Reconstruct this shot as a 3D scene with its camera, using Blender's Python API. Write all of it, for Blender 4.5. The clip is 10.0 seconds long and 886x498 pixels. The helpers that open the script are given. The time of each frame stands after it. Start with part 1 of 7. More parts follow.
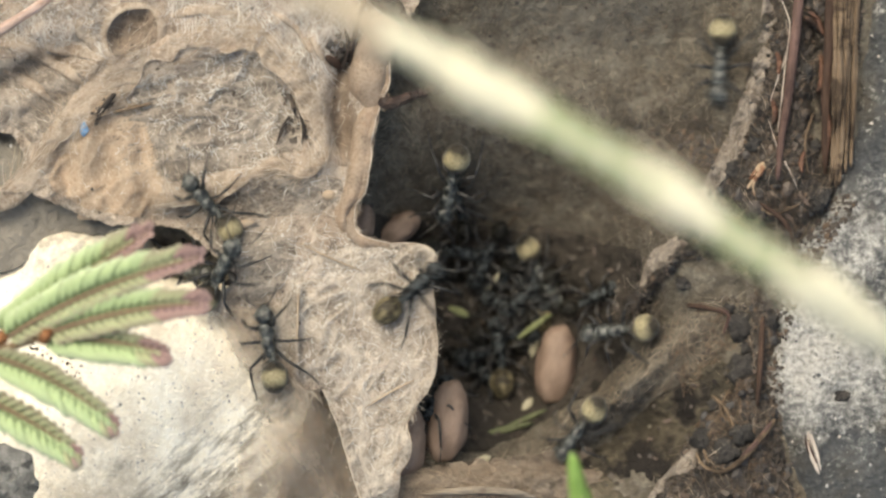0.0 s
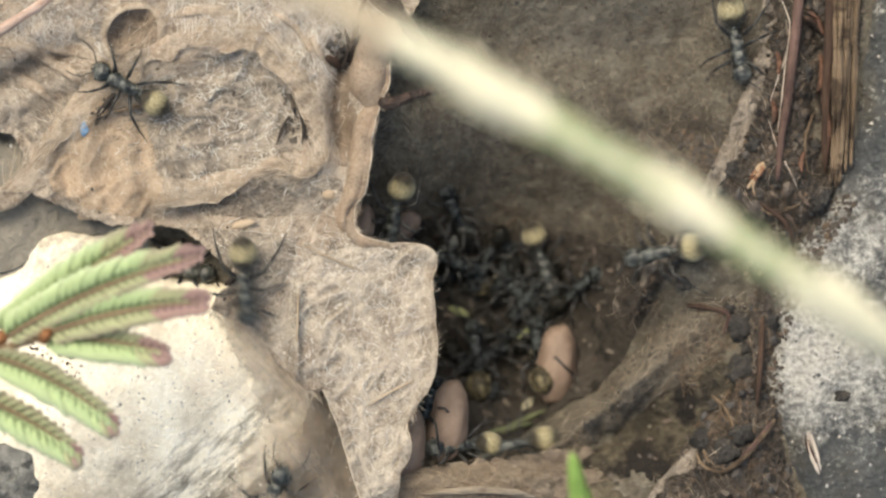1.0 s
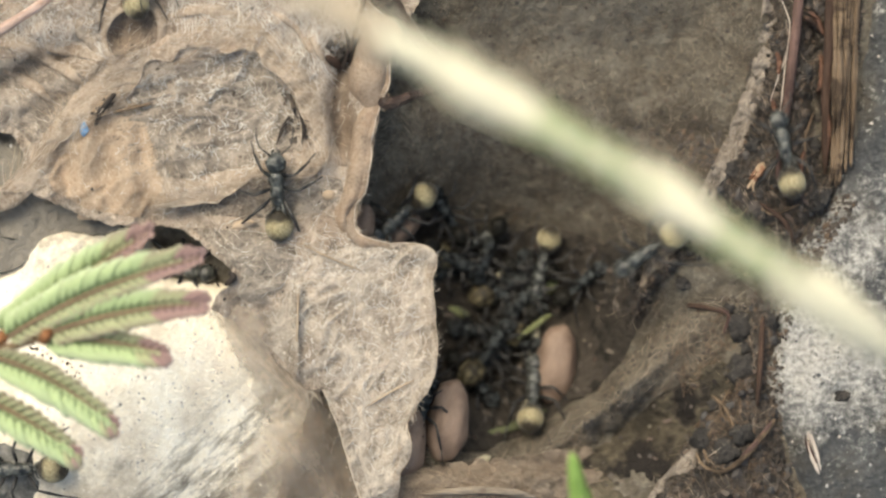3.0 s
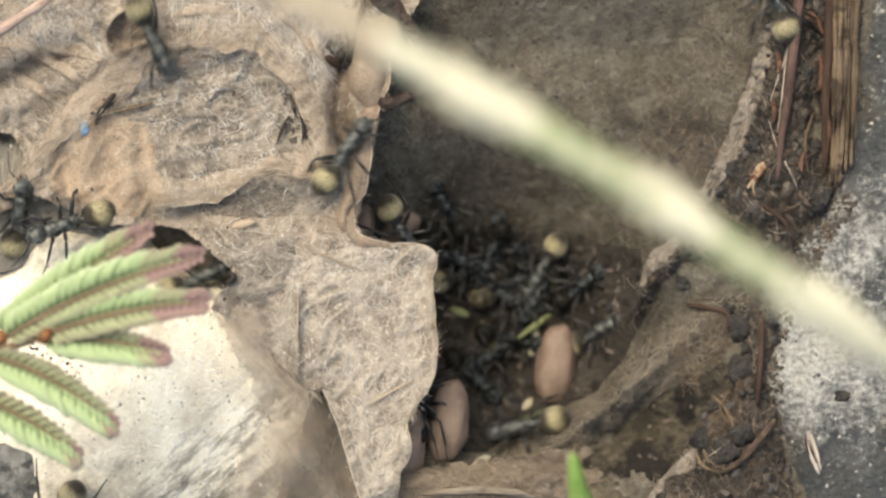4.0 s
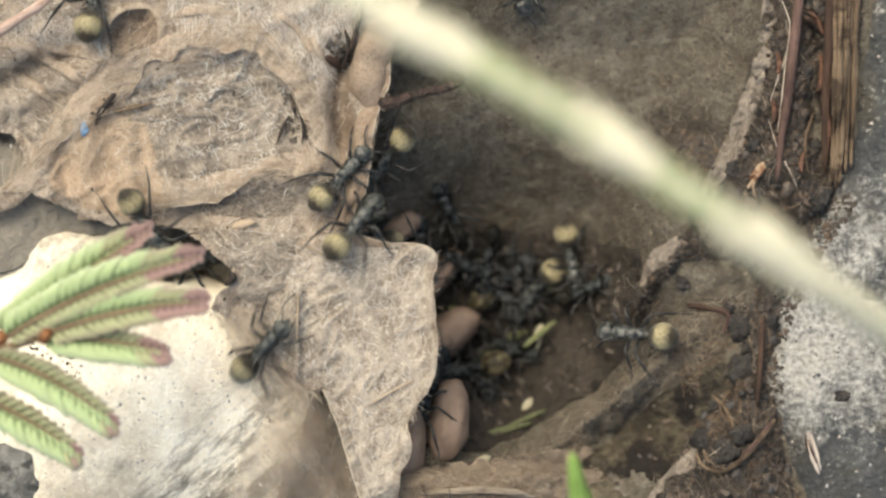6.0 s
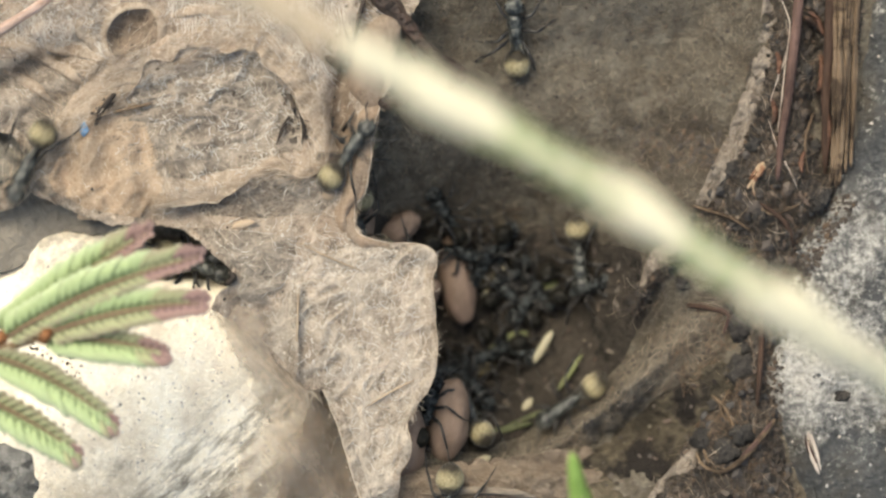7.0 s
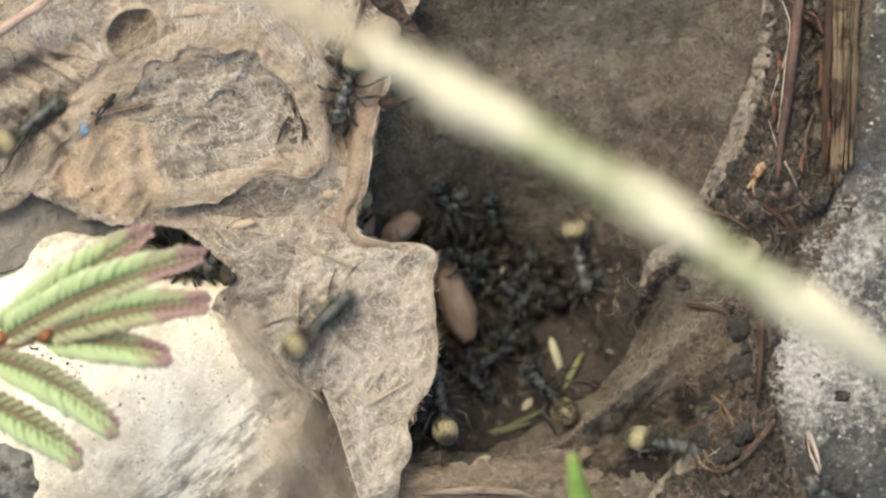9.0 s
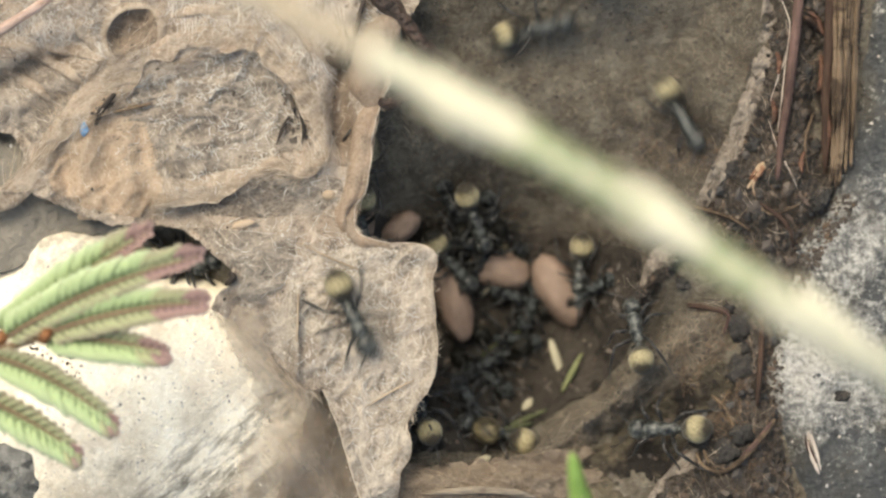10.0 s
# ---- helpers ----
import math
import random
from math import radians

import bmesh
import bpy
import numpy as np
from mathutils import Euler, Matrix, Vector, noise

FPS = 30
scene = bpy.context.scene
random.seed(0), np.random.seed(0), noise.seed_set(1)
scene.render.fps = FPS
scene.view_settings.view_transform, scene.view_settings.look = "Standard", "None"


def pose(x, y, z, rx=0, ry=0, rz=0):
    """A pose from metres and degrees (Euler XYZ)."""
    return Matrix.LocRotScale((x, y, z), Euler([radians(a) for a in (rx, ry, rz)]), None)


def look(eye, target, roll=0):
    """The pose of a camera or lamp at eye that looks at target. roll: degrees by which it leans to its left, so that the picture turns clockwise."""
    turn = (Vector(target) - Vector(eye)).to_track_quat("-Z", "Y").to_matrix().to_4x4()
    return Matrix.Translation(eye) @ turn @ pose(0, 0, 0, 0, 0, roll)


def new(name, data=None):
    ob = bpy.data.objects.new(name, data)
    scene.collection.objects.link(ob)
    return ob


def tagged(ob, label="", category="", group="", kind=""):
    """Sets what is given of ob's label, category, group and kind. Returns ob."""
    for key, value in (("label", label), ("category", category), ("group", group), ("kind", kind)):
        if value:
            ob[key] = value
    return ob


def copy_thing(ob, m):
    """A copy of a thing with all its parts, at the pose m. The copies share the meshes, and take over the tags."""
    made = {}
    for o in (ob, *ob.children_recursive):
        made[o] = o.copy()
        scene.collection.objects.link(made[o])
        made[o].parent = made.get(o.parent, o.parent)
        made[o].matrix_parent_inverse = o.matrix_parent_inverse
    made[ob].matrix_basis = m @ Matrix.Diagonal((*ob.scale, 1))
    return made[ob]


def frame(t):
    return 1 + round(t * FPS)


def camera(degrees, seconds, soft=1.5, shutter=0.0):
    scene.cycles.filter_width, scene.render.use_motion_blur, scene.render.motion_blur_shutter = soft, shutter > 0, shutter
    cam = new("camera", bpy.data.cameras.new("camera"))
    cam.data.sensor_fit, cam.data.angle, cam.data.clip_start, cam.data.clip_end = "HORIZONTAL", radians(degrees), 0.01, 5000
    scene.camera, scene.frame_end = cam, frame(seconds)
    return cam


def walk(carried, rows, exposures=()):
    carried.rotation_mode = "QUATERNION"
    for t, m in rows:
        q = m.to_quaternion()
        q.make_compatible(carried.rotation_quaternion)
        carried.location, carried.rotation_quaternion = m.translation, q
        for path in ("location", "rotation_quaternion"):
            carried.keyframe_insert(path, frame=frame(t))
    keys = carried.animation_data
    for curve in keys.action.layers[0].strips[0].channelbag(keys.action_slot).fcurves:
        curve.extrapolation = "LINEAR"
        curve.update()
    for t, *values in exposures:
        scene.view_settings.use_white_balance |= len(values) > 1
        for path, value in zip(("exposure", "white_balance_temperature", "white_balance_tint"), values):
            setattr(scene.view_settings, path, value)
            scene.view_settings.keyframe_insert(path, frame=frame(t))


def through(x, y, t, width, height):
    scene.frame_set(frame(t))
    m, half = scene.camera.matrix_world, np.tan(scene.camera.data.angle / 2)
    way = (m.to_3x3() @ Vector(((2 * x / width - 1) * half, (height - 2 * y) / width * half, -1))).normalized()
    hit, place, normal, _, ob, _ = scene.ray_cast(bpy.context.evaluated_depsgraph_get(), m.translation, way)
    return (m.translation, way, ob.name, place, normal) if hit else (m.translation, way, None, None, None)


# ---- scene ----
# A plot of nest 78 mm wide. The map grid has steps of 0.05 mm, u to the east and v to the south,
# drawn as it appears from 0.2 m above its middle; heights are in millimetres.
S, EYE = 0.00005, 0.20
TAU = 2 * math.pi

cam = camera(2 * math.degrees(math.atan(784 * S / EYE)), 10.0, soft=2.45, shutter=0.5)
cam.data.dof.use_dof = True
cam.data.dof.focus_distance = EYE - 0.002
cam.data.dof.aperture_fstop = 17.0
walk(cam, [(0.0, pose(0, 0, EYE)), (10.0, pose(0, 0, EYE))], exposures=[(0.0, 0.88, 7300, 3.0), (10.0, 0.88, 7300, 3.0)])

# ---- light: bright overcast day ----
world = bpy.data.worlds.new("world")
scene.world = world
world.use_nodes = True
wt = world.node_tree
sky = wt.nodes.new("ShaderNodeTexSky")
sky.sky_type = "NISHITA"
sky.sun_disc = False
sky.sun_elevation = radians(56)
sky.sun_rotation = radians(-33)
sky.dust_density = 4.0
sky.ozone_density = 0.6
wt.links.new(sky.outputs[0], wt.nodes["Background"].inputs[0])
wt.nodes["Background"].inputs[1].default_value = 0.15
sun = new("sun", bpy.data.lights.new("sun", "SUN"))
sun.data.energy = 1.5
sun.data.angle = radians(40)
sun.data.color = (1.0, 0.95, 0.87)
sun.matrix_basis = look((-0.30, 0.46, 0.83), (0, 0, 0))


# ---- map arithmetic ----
def spot(u, v, z):
    k = (EYE - z * 0.001) / EYE
    return Vector(((u - 784) * S * k, (441 - v) * S * k, z * 0.001))


def spots(u, v, z):
    k = (EYE - z * 0.001) / EYE
    return np.stack([(u - 784) * S * k, (441 - v) * S * k, z * 0.001], -1)


def smooth(x, a, b):
    t = np.clip((x - a) / (b - a), 0, 1)
    return t * t * (3 - 2 * t)


def lattice(i, j, seed):
    n = (i.astype(np.int64) * 374761393 + j.astype(np.int64) * 668265263 + seed * 974634777) & 0x7FFFFFFF
    n = ((n ^ (n >> 13)) * 1274126177) & 0x7FFFFFFF
    return ((n ^ (n >> 16)) & 0xFFFF) / 32767.5 - 1.0


def vnoise(x, y, seed=0):
    x, y = np.asarray(x, float), np.asarray(y, float)
    i, j = np.floor(x), np.floor(y)
    f, g = x - i, y - j
    f, g = f * f * (3 - 2 * f), g * g * (3 - 2 * g)
    a, b = lattice(i, j, seed), lattice(i + 1, j, seed)
    c, d = lattice(i, j + 1, seed), lattice(i + 1, j + 1, seed)
    return (a + (b - a) * f) * (1 - g) + (c + (d - c) * f) * g


def fbm(x, y, size, seed=0, octaves=4):
    """Noise with lumps of that many map steps, about -1 to 1."""
    total, gain = 0, 0.5
    for o in range(octaves):
        total = total + gain * vnoise(np.asarray(x) / size * 2 ** o, np.asarray(y) / size * 2 ** o, seed + 17 * o)
        gain *= 0.5
    return total * 1.3


def line_d(u, v, line):
    """Distance from a broken line, and how far along it (0 to 1)."""
    best, along = np.full(np.shape(u), 1e9), np.zeros(np.shape(u))
    n = len(line) - 1
    for i in range(n):
        (a, b), (c, d) = line[i], line[i + 1]
        t = np.clip(((u - a) * (c - a) + (v - b) * (d - b)) / ((c - a) ** 2 + (d - b) ** 2), 0, 1)
        r = np.hypot(u - a - t * (c - a), v - b - t * (d - b))
        along = np.where(r < best, (i + t) / n, along)
        best = np.minimum(best, r)
    return best, along


def inside(u, v, poly):
    """Signed distance from an outline, positive inside."""
    d, _ = line_d(u, v, list(poly) + [poly[0]])
    odd = np.zeros(np.shape(u), bool)
    for i in range(len(poly)):
        (a, b), (c, e) = poly[i - 1], poly[i]
        if b != e:
            odd ^= ((b > v) != (e > v)) & (u < (c - a) * (v - b) / (e - b) + a)
    return np.where(odd, d, -d)


def ridge(u, v, line, width):
    d, _ = line_d(u, v, line)
    return np.exp(-(d / width) ** 2)


def blob(u, v, cu, cv, ru, rv):
    return np.exp(-((u - cu) / ru) ** 2 - ((v - cv) / rv) ** 2)


# ---- outlines ----
PIT = [(560, -60), (1335, -60), (1330, 120), (1280, 260), (1230, 350), (1190, 430), (1130, 530), (1110, 600),
       (1020, 710), (930, 790), (850, 828), (715, 826), (620, 760), (600, 560), (570, 400), (560, 200)]
SILK = [(-90, -90), (735, -90), (744, 5), (725, 30), (704, 52), (690, 100), (690, 150), (672, 190), (664, 240), (655, 300),
        (649, 340), (632, 365), (630, 398), (645, 418), (690, 430), (735, 438), (769, 452), (766, 500), (764, 560), (776, 610),
        (771, 660), (752, 690), (735, 720), (721, 760), (724, 800), (706, 840), (705, 960), (660, 960), (642, 882), (617, 800),
        (592, 730), (576, 688), (545, 690), (500, 650), (455, 605), (410, 570), (375, 548), (385, 515), (412, 500), (417, 487),
        (390, 465), (350, 425), (322, 408), (280, 400), (200, 398), (120, 372), (62, 345), (40, 318), (0, 362), (-90, 430)]
SILK_GAP = [(-60, 238), (22, 240), (45, 275), (26, 315), (-20, 345), (-60, 350)]
STONE = [(-90, 470), (0, 445), (50, 420), (95, 390), (160, 376), (225, 380), (330, 440), (440, 510), (530, 590), (585, 690),
         (600, 770), (620, 882), (630, 970), (-90, 970)]
BACK = [(-90, 180), (40, 220), (110, 320), (222, 408), (166, 416), (118, 406), (90, 418), (62, 448), (26, 478), (-90, 514)]
ROCK = [(1420, 970), (1404, 880), (1372, 800), (1352, 735), (1334, 660), (1356, 600), (1338, 545), (1394, 480), (1386, 430), (1440, 385), (1462, 330), (1495, 200), (1515, 60), (1530, -90), (1680, -90), (1680, 970)]
SOIL = [(1345, -90), (1326, 80), (1296, 200), (1250, 300), (1214, 380), (1190, 430), (1150, 480), (1112, 540), (1125, 560),
        (1165, 505), (1215, 472), (1300, 482), (1322, 520), (1312, 565), (1288, 640), (1226, 760), (1150, 870), (1110, 970), (1470, 970), (1428, 860), (1392, 760), (1380, 680), (1394, 560),
        (1430, 430), (1495, 350), (1525, 200), (1560, -90)]
LINING = [(560, 650), (600, 650), (690, 790), (730, 970), (470, 970), (486, 880), (520, 800), (548, 730)]
FAN = [(1322, 545), (1312, 520), (1272, 505), (1225, 530), (1180, 570), (1120, 630), (1050, 696), (960, 772), (900, 815), (860, 850), (965, 845), (1055, 778), (1150, 708), (1222, 665), (1280, 610)]
FLOOR = [(600, 350), (720, 368), (860, 385), (1010, 392), (1150, 430), (1165, 560), (1090, 690), (930, 780), (860, 815), (720, 815), (640, 720), (600, 500)]
HOLLOW = [(1280, 615), (1330, 660), (1300, 770), (1270, 850), (1250, 960), (980, 960), (960, 850), (1045, 775), (1140, 700), (1235, 630)]
SILL = [(700, 822), (800, 822), (880, 812), (950, 800), (1040, 790), (1075, 830), (1030, 900), (1010, 970), (700, 970)]
POUCH = [(55, 300), (105, 232), (155, 168), (230, 118), (300, 78), (380, 60), (450, 62), (500, 98), (540, 145), (566, 205), (575, 275)]
POUCH_FLOOR = [(190, 190), (235, 150), (340, 105), (400, 82), (460, 82), (500, 120), (530, 170), (545, 240), (545, 275), (490, 280),
               (430, 305), (330, 325), (230, 320), (185, 260)]
LIP = [(576, 280), (530, 306), (485, 293), (430, 318), (380, 340), (322, 346), (292, 356)]
POCKET = [(190, 40), (215, 17), (265, 14), (284, 45), (278, 78), (238, 90), (205, 100), (184, 75)]
PIT_EDGE = [(744, 5), (704, 52), (690, 150), (664, 240), (649, 340), (632, 365), (630, 398), (645, 418), (690, 430), (769, 452),
            (764, 560), (776, 610), (752, 690), (721, 760), (706, 840)]


# ---- heights ----
def ground_z(u, v):
    u, v = np.asarray(u, float), np.asarray(v, float)
    d = inside(u, v, PIT)
    near = smooth(-np.maximum(np.abs(u - 784) - 1000, np.abs(v - 441) - 700), -100, 400)
    z = -1.5 - (4.0 - 2.8 * blob(u, v, 715, 260, 170, 150)) * smooth(d, -10, 170) - 10.5 * np.exp(-((np.hypot((u - 885) / 1.0, (v - 570) / 1.15) / 255) ** 4))
    z = z + 4.5 * blob(u, v, 785, 762, 75, 75)
    z = z - 1.0 * blob(u, v, 730, 350, 150, 120) - 3.0 * blob(u, v, 330, 455, 90, 60)
    z = z - 1.2 * blob(u, v, 1215, 585, 90, 60) + 0.8 * ridge(u, v, [(1120, 690), (1000, 790)], 50) - 2.5 * blob(u, v, 1150, 770, 90, 60) - 1.2 * blob(u, v, 1180, 735, 75, 60)
    z = z - 3.0 * smooth(inside(u, v, LINING), -30, 40) - 1.6 * blob(u, v, 1200, 255, 90, 50) - 3.0 * smooth(inside(u, v, STONE), -10, 40)
    z = z + 0.35 * fbm(u, v, 120, 3) + 0.16 * fbm(u, v, 22, 5, 3)
    return z * near + (1 - near) * -1.0


def silk_z(u, v):
    u, v = np.asarray(u, float), np.asarray(v, float)
    z = 1.6 + 0.38 * fbm(u, v, 160, 11) + 0.15 * fbm(u, v, 20, 12, 3) + 0.38 * (0.5 - np.abs(fbm(u, v, 75, 13, 3))) + 0.18 * (0.5 - np.abs(fbm(u + 0.4 * v, v, 34, 14, 3)))
    crease = (1 - np.minimum(np.abs(fbm(u, v, 120, 15, 2)) * 1.6, 1)) ** 5 * 0.5 + (1 - np.minimum(np.abs(fbm(u + 0.5 * v, v, 60, 16, 2)) * 1.6, 1)) ** 5 * 0.36
    z = z + crease * (0.4 + 0.6 * smooth(fbm(u, v, 200, 19, 2), -0.4, 0.4))
    z = z + 0.5 * ridge(u, v, POUCH, 26) - 0.95 * smooth(inside(u, v, POUCH_FLOOR), -14, 40)
    z = z + 0.4 * ridge(u, v, LIP, 18) - 1.0 * blob(u, v, 450, 372, 150, 34)
    z = z - 2.0 * ridge(u, v, [(612, 110), (604, 160), (600, 210), (606, 250)], 22) + 0.25 * ridge(u, v, PIT_EDGE, 20)
    z = z + 0.8 * ridge(u, v, [(528, 515), (522, 690)], 9) + 0.5 * ridge(u, v, [(560, 690), (590, 760), (640, 890)], 14)
    z = z - 1.0 * smooth(inside(u, v, POCKET), -2, 26)
    fold = blob(u, v, 190, 300, 130, 90)
    z = z + 0.45 * fold * np.sin(u / 11 + 1.5 * vnoise(u / 60, v / 80, 4)) - 1.4 * blob(u, v, 60, 150, 90, 60)
    z = z + 0.7 * blob(u, v, 60, 140, 160, 90) * np.sin((u * 0.5 + v) / 14)
    z = z - 1.0 * blob(u, v, 330, 400, 60, 40) + 0.6 * blob(u, v, 330, 250, 120, 60)
    z = z - 3.0 * smooth(v + 0.4 * u, 395, 450) * smooth(-u, -190, -60) * smooth(v, 310, 400)
    z = z - 1.2 * smooth(np.hypot(u - 430, v - 590), 120, 0)
    return z


def stone_z(u, v):
    d = inside(u, v, STONE)
    z = -3.6 + 4.6 * (1 - np.exp(-np.maximum(d, -40) / 70)) + 0.45 * fbm(u, v, 130, 21) + 0.07 * fbm(u, v, 26, 22)
    return z - 1.7 * smooth(0.75 * u + v, 1000, 1380) - 0.8 * blob(u, v, 30, 820, 60, 50) - 7.0 * blob(u, v, 335, 452, 78, 46) + 1.8 * blob(u, v, 80, 425, 70, 42)


def back_z(u, v):
    return -0.9 - 0.6 * blob(u, v, 15, 240, 25, 14) + 0.8 * smooth(inside(u, v, BACK), -10, 60) + 0.4 * fbm(u, v, 90, 81) + 0.12 * fbm(u, v, 20, 82)


def rock_z(u, v):
    d = inside(u, v, ROCK)
    return -3.0 + 3.2 * (1 - np.exp(-np.maximum(d, -30) / 30)) + 0.5 * fbm(u, v, 110, 31) + 0.22 * fbm(u, v, 24, 32) - 0.6 * blob(u, v, 1490, 700, 16, 16)


def soil_z(u, v):
    d = inside(u, v, SOIL)
    z = -3.4 + 3.6 * (1 - np.exp(-np.maximum(d, -30) / 26)) + 0.9 * fbm(u, v, 60, 41) + 0.35 * fbm(u, v, 16, 42, 3)
    return z - 1.5 * ridge(u, v, [(1440, 60), (1450, 300)], 22)


def lining_z(u, v):
    return 0.75 - 4.2 * smooth(u + 0.25 * v, 700, 850) + 0.3 * fbm(u, v, 90, 51) + 0.06 * fbm(u, v, 14, 52)


def fan_z(u, v):
    across = ((u - 1100) * 0.63 + (v - 680) * 0.78)
    z = -1.9 + 0.012 * across - 0.00022 * across ** 2 - 2.2 * smooth(-(u - v), -420, -130) + 0.08 * np.sin(across / 9 + 3 * vnoise(u / 90, v / 90, 8)) \
        + 0.35 * fbm(u, v, 70, 61) + 0.15 * fbm(u, v, 14, 62, 3)
    edge = smooth(inside(u, v, FAN) + 14 * fbm(u, v, 40, 63), -4, 42)
    return z * edge + (1 - edge) * np.minimum(z, ground_z(u, v) + 0.1)


def floor_z(u, v):
    return ground_z(u, v) + 0.55 + 0.5 * fbm(u, v, 50, 65) + 0.25 * fbm(u, v, 14, 66, 3) - 1.2 * smooth(-inside(u, v, FLOOR), -30, 0)


def hollow_z(u, v):
    return ground_z(u, v) + 0.15 + 0.5 * fbm(u, v, 50, 67) + 0.25 * fbm(u, v, 14, 68, 3) - 0.8 * smooth(-inside(u, v, HOLLOW), -30, 0)


def sill_z(u, v):
    return -2.2 + 2.0 * smooth(v, 815, 850) - 2.6 * smooth(u, 880, 1040) + 0.5 * fbm(u, v, 70, 71) + 0.2 * fbm(u, v, 14, 72, 3)


def level(u, v, deep=False):
    """The height of whatever lies uppermost at a place of the map; deep: of the ground under the silk."""
    u, v = np.asarray(float(u)), np.asarray(float(v))
    z = ground_z(u, v)
    for poly, f in ((STONE, stone_z), (ROCK, rock_z), (SOIL, soil_z), (FAN, fan_z), (SILL, sill_z)):
        if inside(u, v, poly) > 0:
            z = max(z, f(u, v))
    if not deep and inside(u, v, SILK) > -6 and inside(u, v, SILK_GAP) < 0:
        z = max(z, silk_z(u, v))
    return float(z)


# ---- materials ----
def links(tree, a, b):
    tree.links.new(a, b)


def blend(tree, fac, a, b, kind="MIX"):
    """A colour mix node; fac, a and b are sockets or values. Returns its output."""
    n = tree.nodes.new("ShaderNodeMix")
    n.data_type, n.blend_type = "RGBA", kind
    for socket, value in ((n.inputs[0], fac), (n.inputs[6], a), (n.inputs[7], b)):
        if isinstance(value, bpy.types.NodeSocket):
            links(tree, value, socket)
        elif isinstance(value, (int, float)):
            socket.default_value = value
        else:
            socket.default_value = (*value, 1)
    return n.outputs[2]


def grain(tree, where, scale, lo, hi, detail=4.0, rough=0.6, stretch=None, kind="noise"):
    """A noise from 0 to 1 between the limits lo and hi."""
    if stretch:
        m = tree.nodes.new("ShaderNodeMapping")
        m.vector_type = "TEXTURE"
        m.inputs["Scale"].default_value = [1 / c for c in stretch[:3]]
        if len(stretch) > 3:
            m.inputs["Rotation"].default_value = (0, 0, radians(stretch[3]))
        links(tree, where, m.inputs[0])
        where = m.outputs[0]
    if kind == "noise":
        n = tree.nodes.new("ShaderNodeTexNoise")
        n.inputs["Detail"].default_value, n.inputs["Roughness"].default_value = detail, rough
        out = n.outputs["Fac"]
    else:
        n = tree.nodes.new("ShaderNodeTexVoronoi")
        out = n.outputs["Distance"]
    n.inputs["Scale"].default_value = scale
    links(tree, where, n.inputs["Vector"])
    r = tree.nodes.new("ShaderNodeMapRange")
    r.inputs["From Min"].default_value, r.inputs["From Max"].default_value = lo, hi
    links(tree, out, r.inputs["Value"])
    return r.outputs[0]


def material(name, rough=0.8, spec=0.3, where="position"):
    """Returns the material, its tree, its Principled node and the socket of the place."""
    m = bpy.data.materials.new(name)
    m.use_nodes = True
    t = m.node_tree
    p = t.nodes["Principled BSDF"]
    p.inputs["Roughness"].default_value = rough
    p.inputs["Specular IOR Level"].default_value = spec
    if where == "position":
        place = t.nodes.new("ShaderNodeNewGeometry").outputs["Position"]
    else:
        place = t.nodes.new("ShaderNodeTexCoord").outputs["Object"]
    return m, t, p, place


def bump(t, p, height, depth, strength=1.0):
    b = t.nodes.new("ShaderNodeBump")
    b.inputs["Distance"].default_value, b.inputs["Strength"].default_value = depth, strength
    links(t, height, b.inputs["Height"])
    links(t, b.outputs[0], p.inputs["Normal"])


def surface(name, base, other, spots_colour=None, fine=2500, coarse=250, rough=0.85, spec=0.25, depth=0.00012, stretch=None,
            spots_scale=1200, spots_lo=0.62, thin=0.0, where="position", contrast=0.25):
    m, t, p, place = material(name, rough, spec, where)
    a = grain(t, place, fine, 0.5 - contrast, 0.5 + contrast, stretch=stretch)
    b = grain(t, place, coarse, 0.3, 0.7)
    colour = blend(t, a, base, other)
    colour = blend(t, b, colour, [0.72 * c for c in base])
    if spots_colour:
        colour = blend(t, grain(t, place, spots_scale, spots_lo, spots_lo + 0.1), colour, spots_colour)
    links(t, colour, p.inputs["Base Color"])
    bump(t, p, a, depth)
    if thin:
        tr = t.nodes.new("ShaderNodeBsdfTranslucent")
        links(t, colour, tr.inputs[0])
        mix = t.nodes.new("ShaderNodeMixShader")
        mix.inputs[0].default_value = thin
        links(t, p.outputs[0], mix.inputs[1])
        links(t, tr.outputs[0], mix.inputs[2])
        links(t, mix.outputs[0], t.nodes["Material Output"].inputs[0])
    return m


def island(name, colours, rough=0.7, thin=0.0, spec=0.3):
    """Colours that vary from strand to strand of one mesh."""
    m, t, p, _ = material(name, rough, spec)
    r = t.nodes.new("ShaderNodeValToRGB")
    e = r.color_ramp.elements
    e[0].color, e[1].color = (*colours[0], 1), (*colours[-1], 1)
    for i, c in enumerate(colours[1:-1]):
        e.new((i + 1) / (len(colours) - 1)).color = (*c, 1)
    links(t, t.nodes.new("ShaderNodeNewGeometry").outputs["Random Per Island"], r.inputs[0])
    links(t, r.outputs[0], p.inputs["Base Color"])
    return m


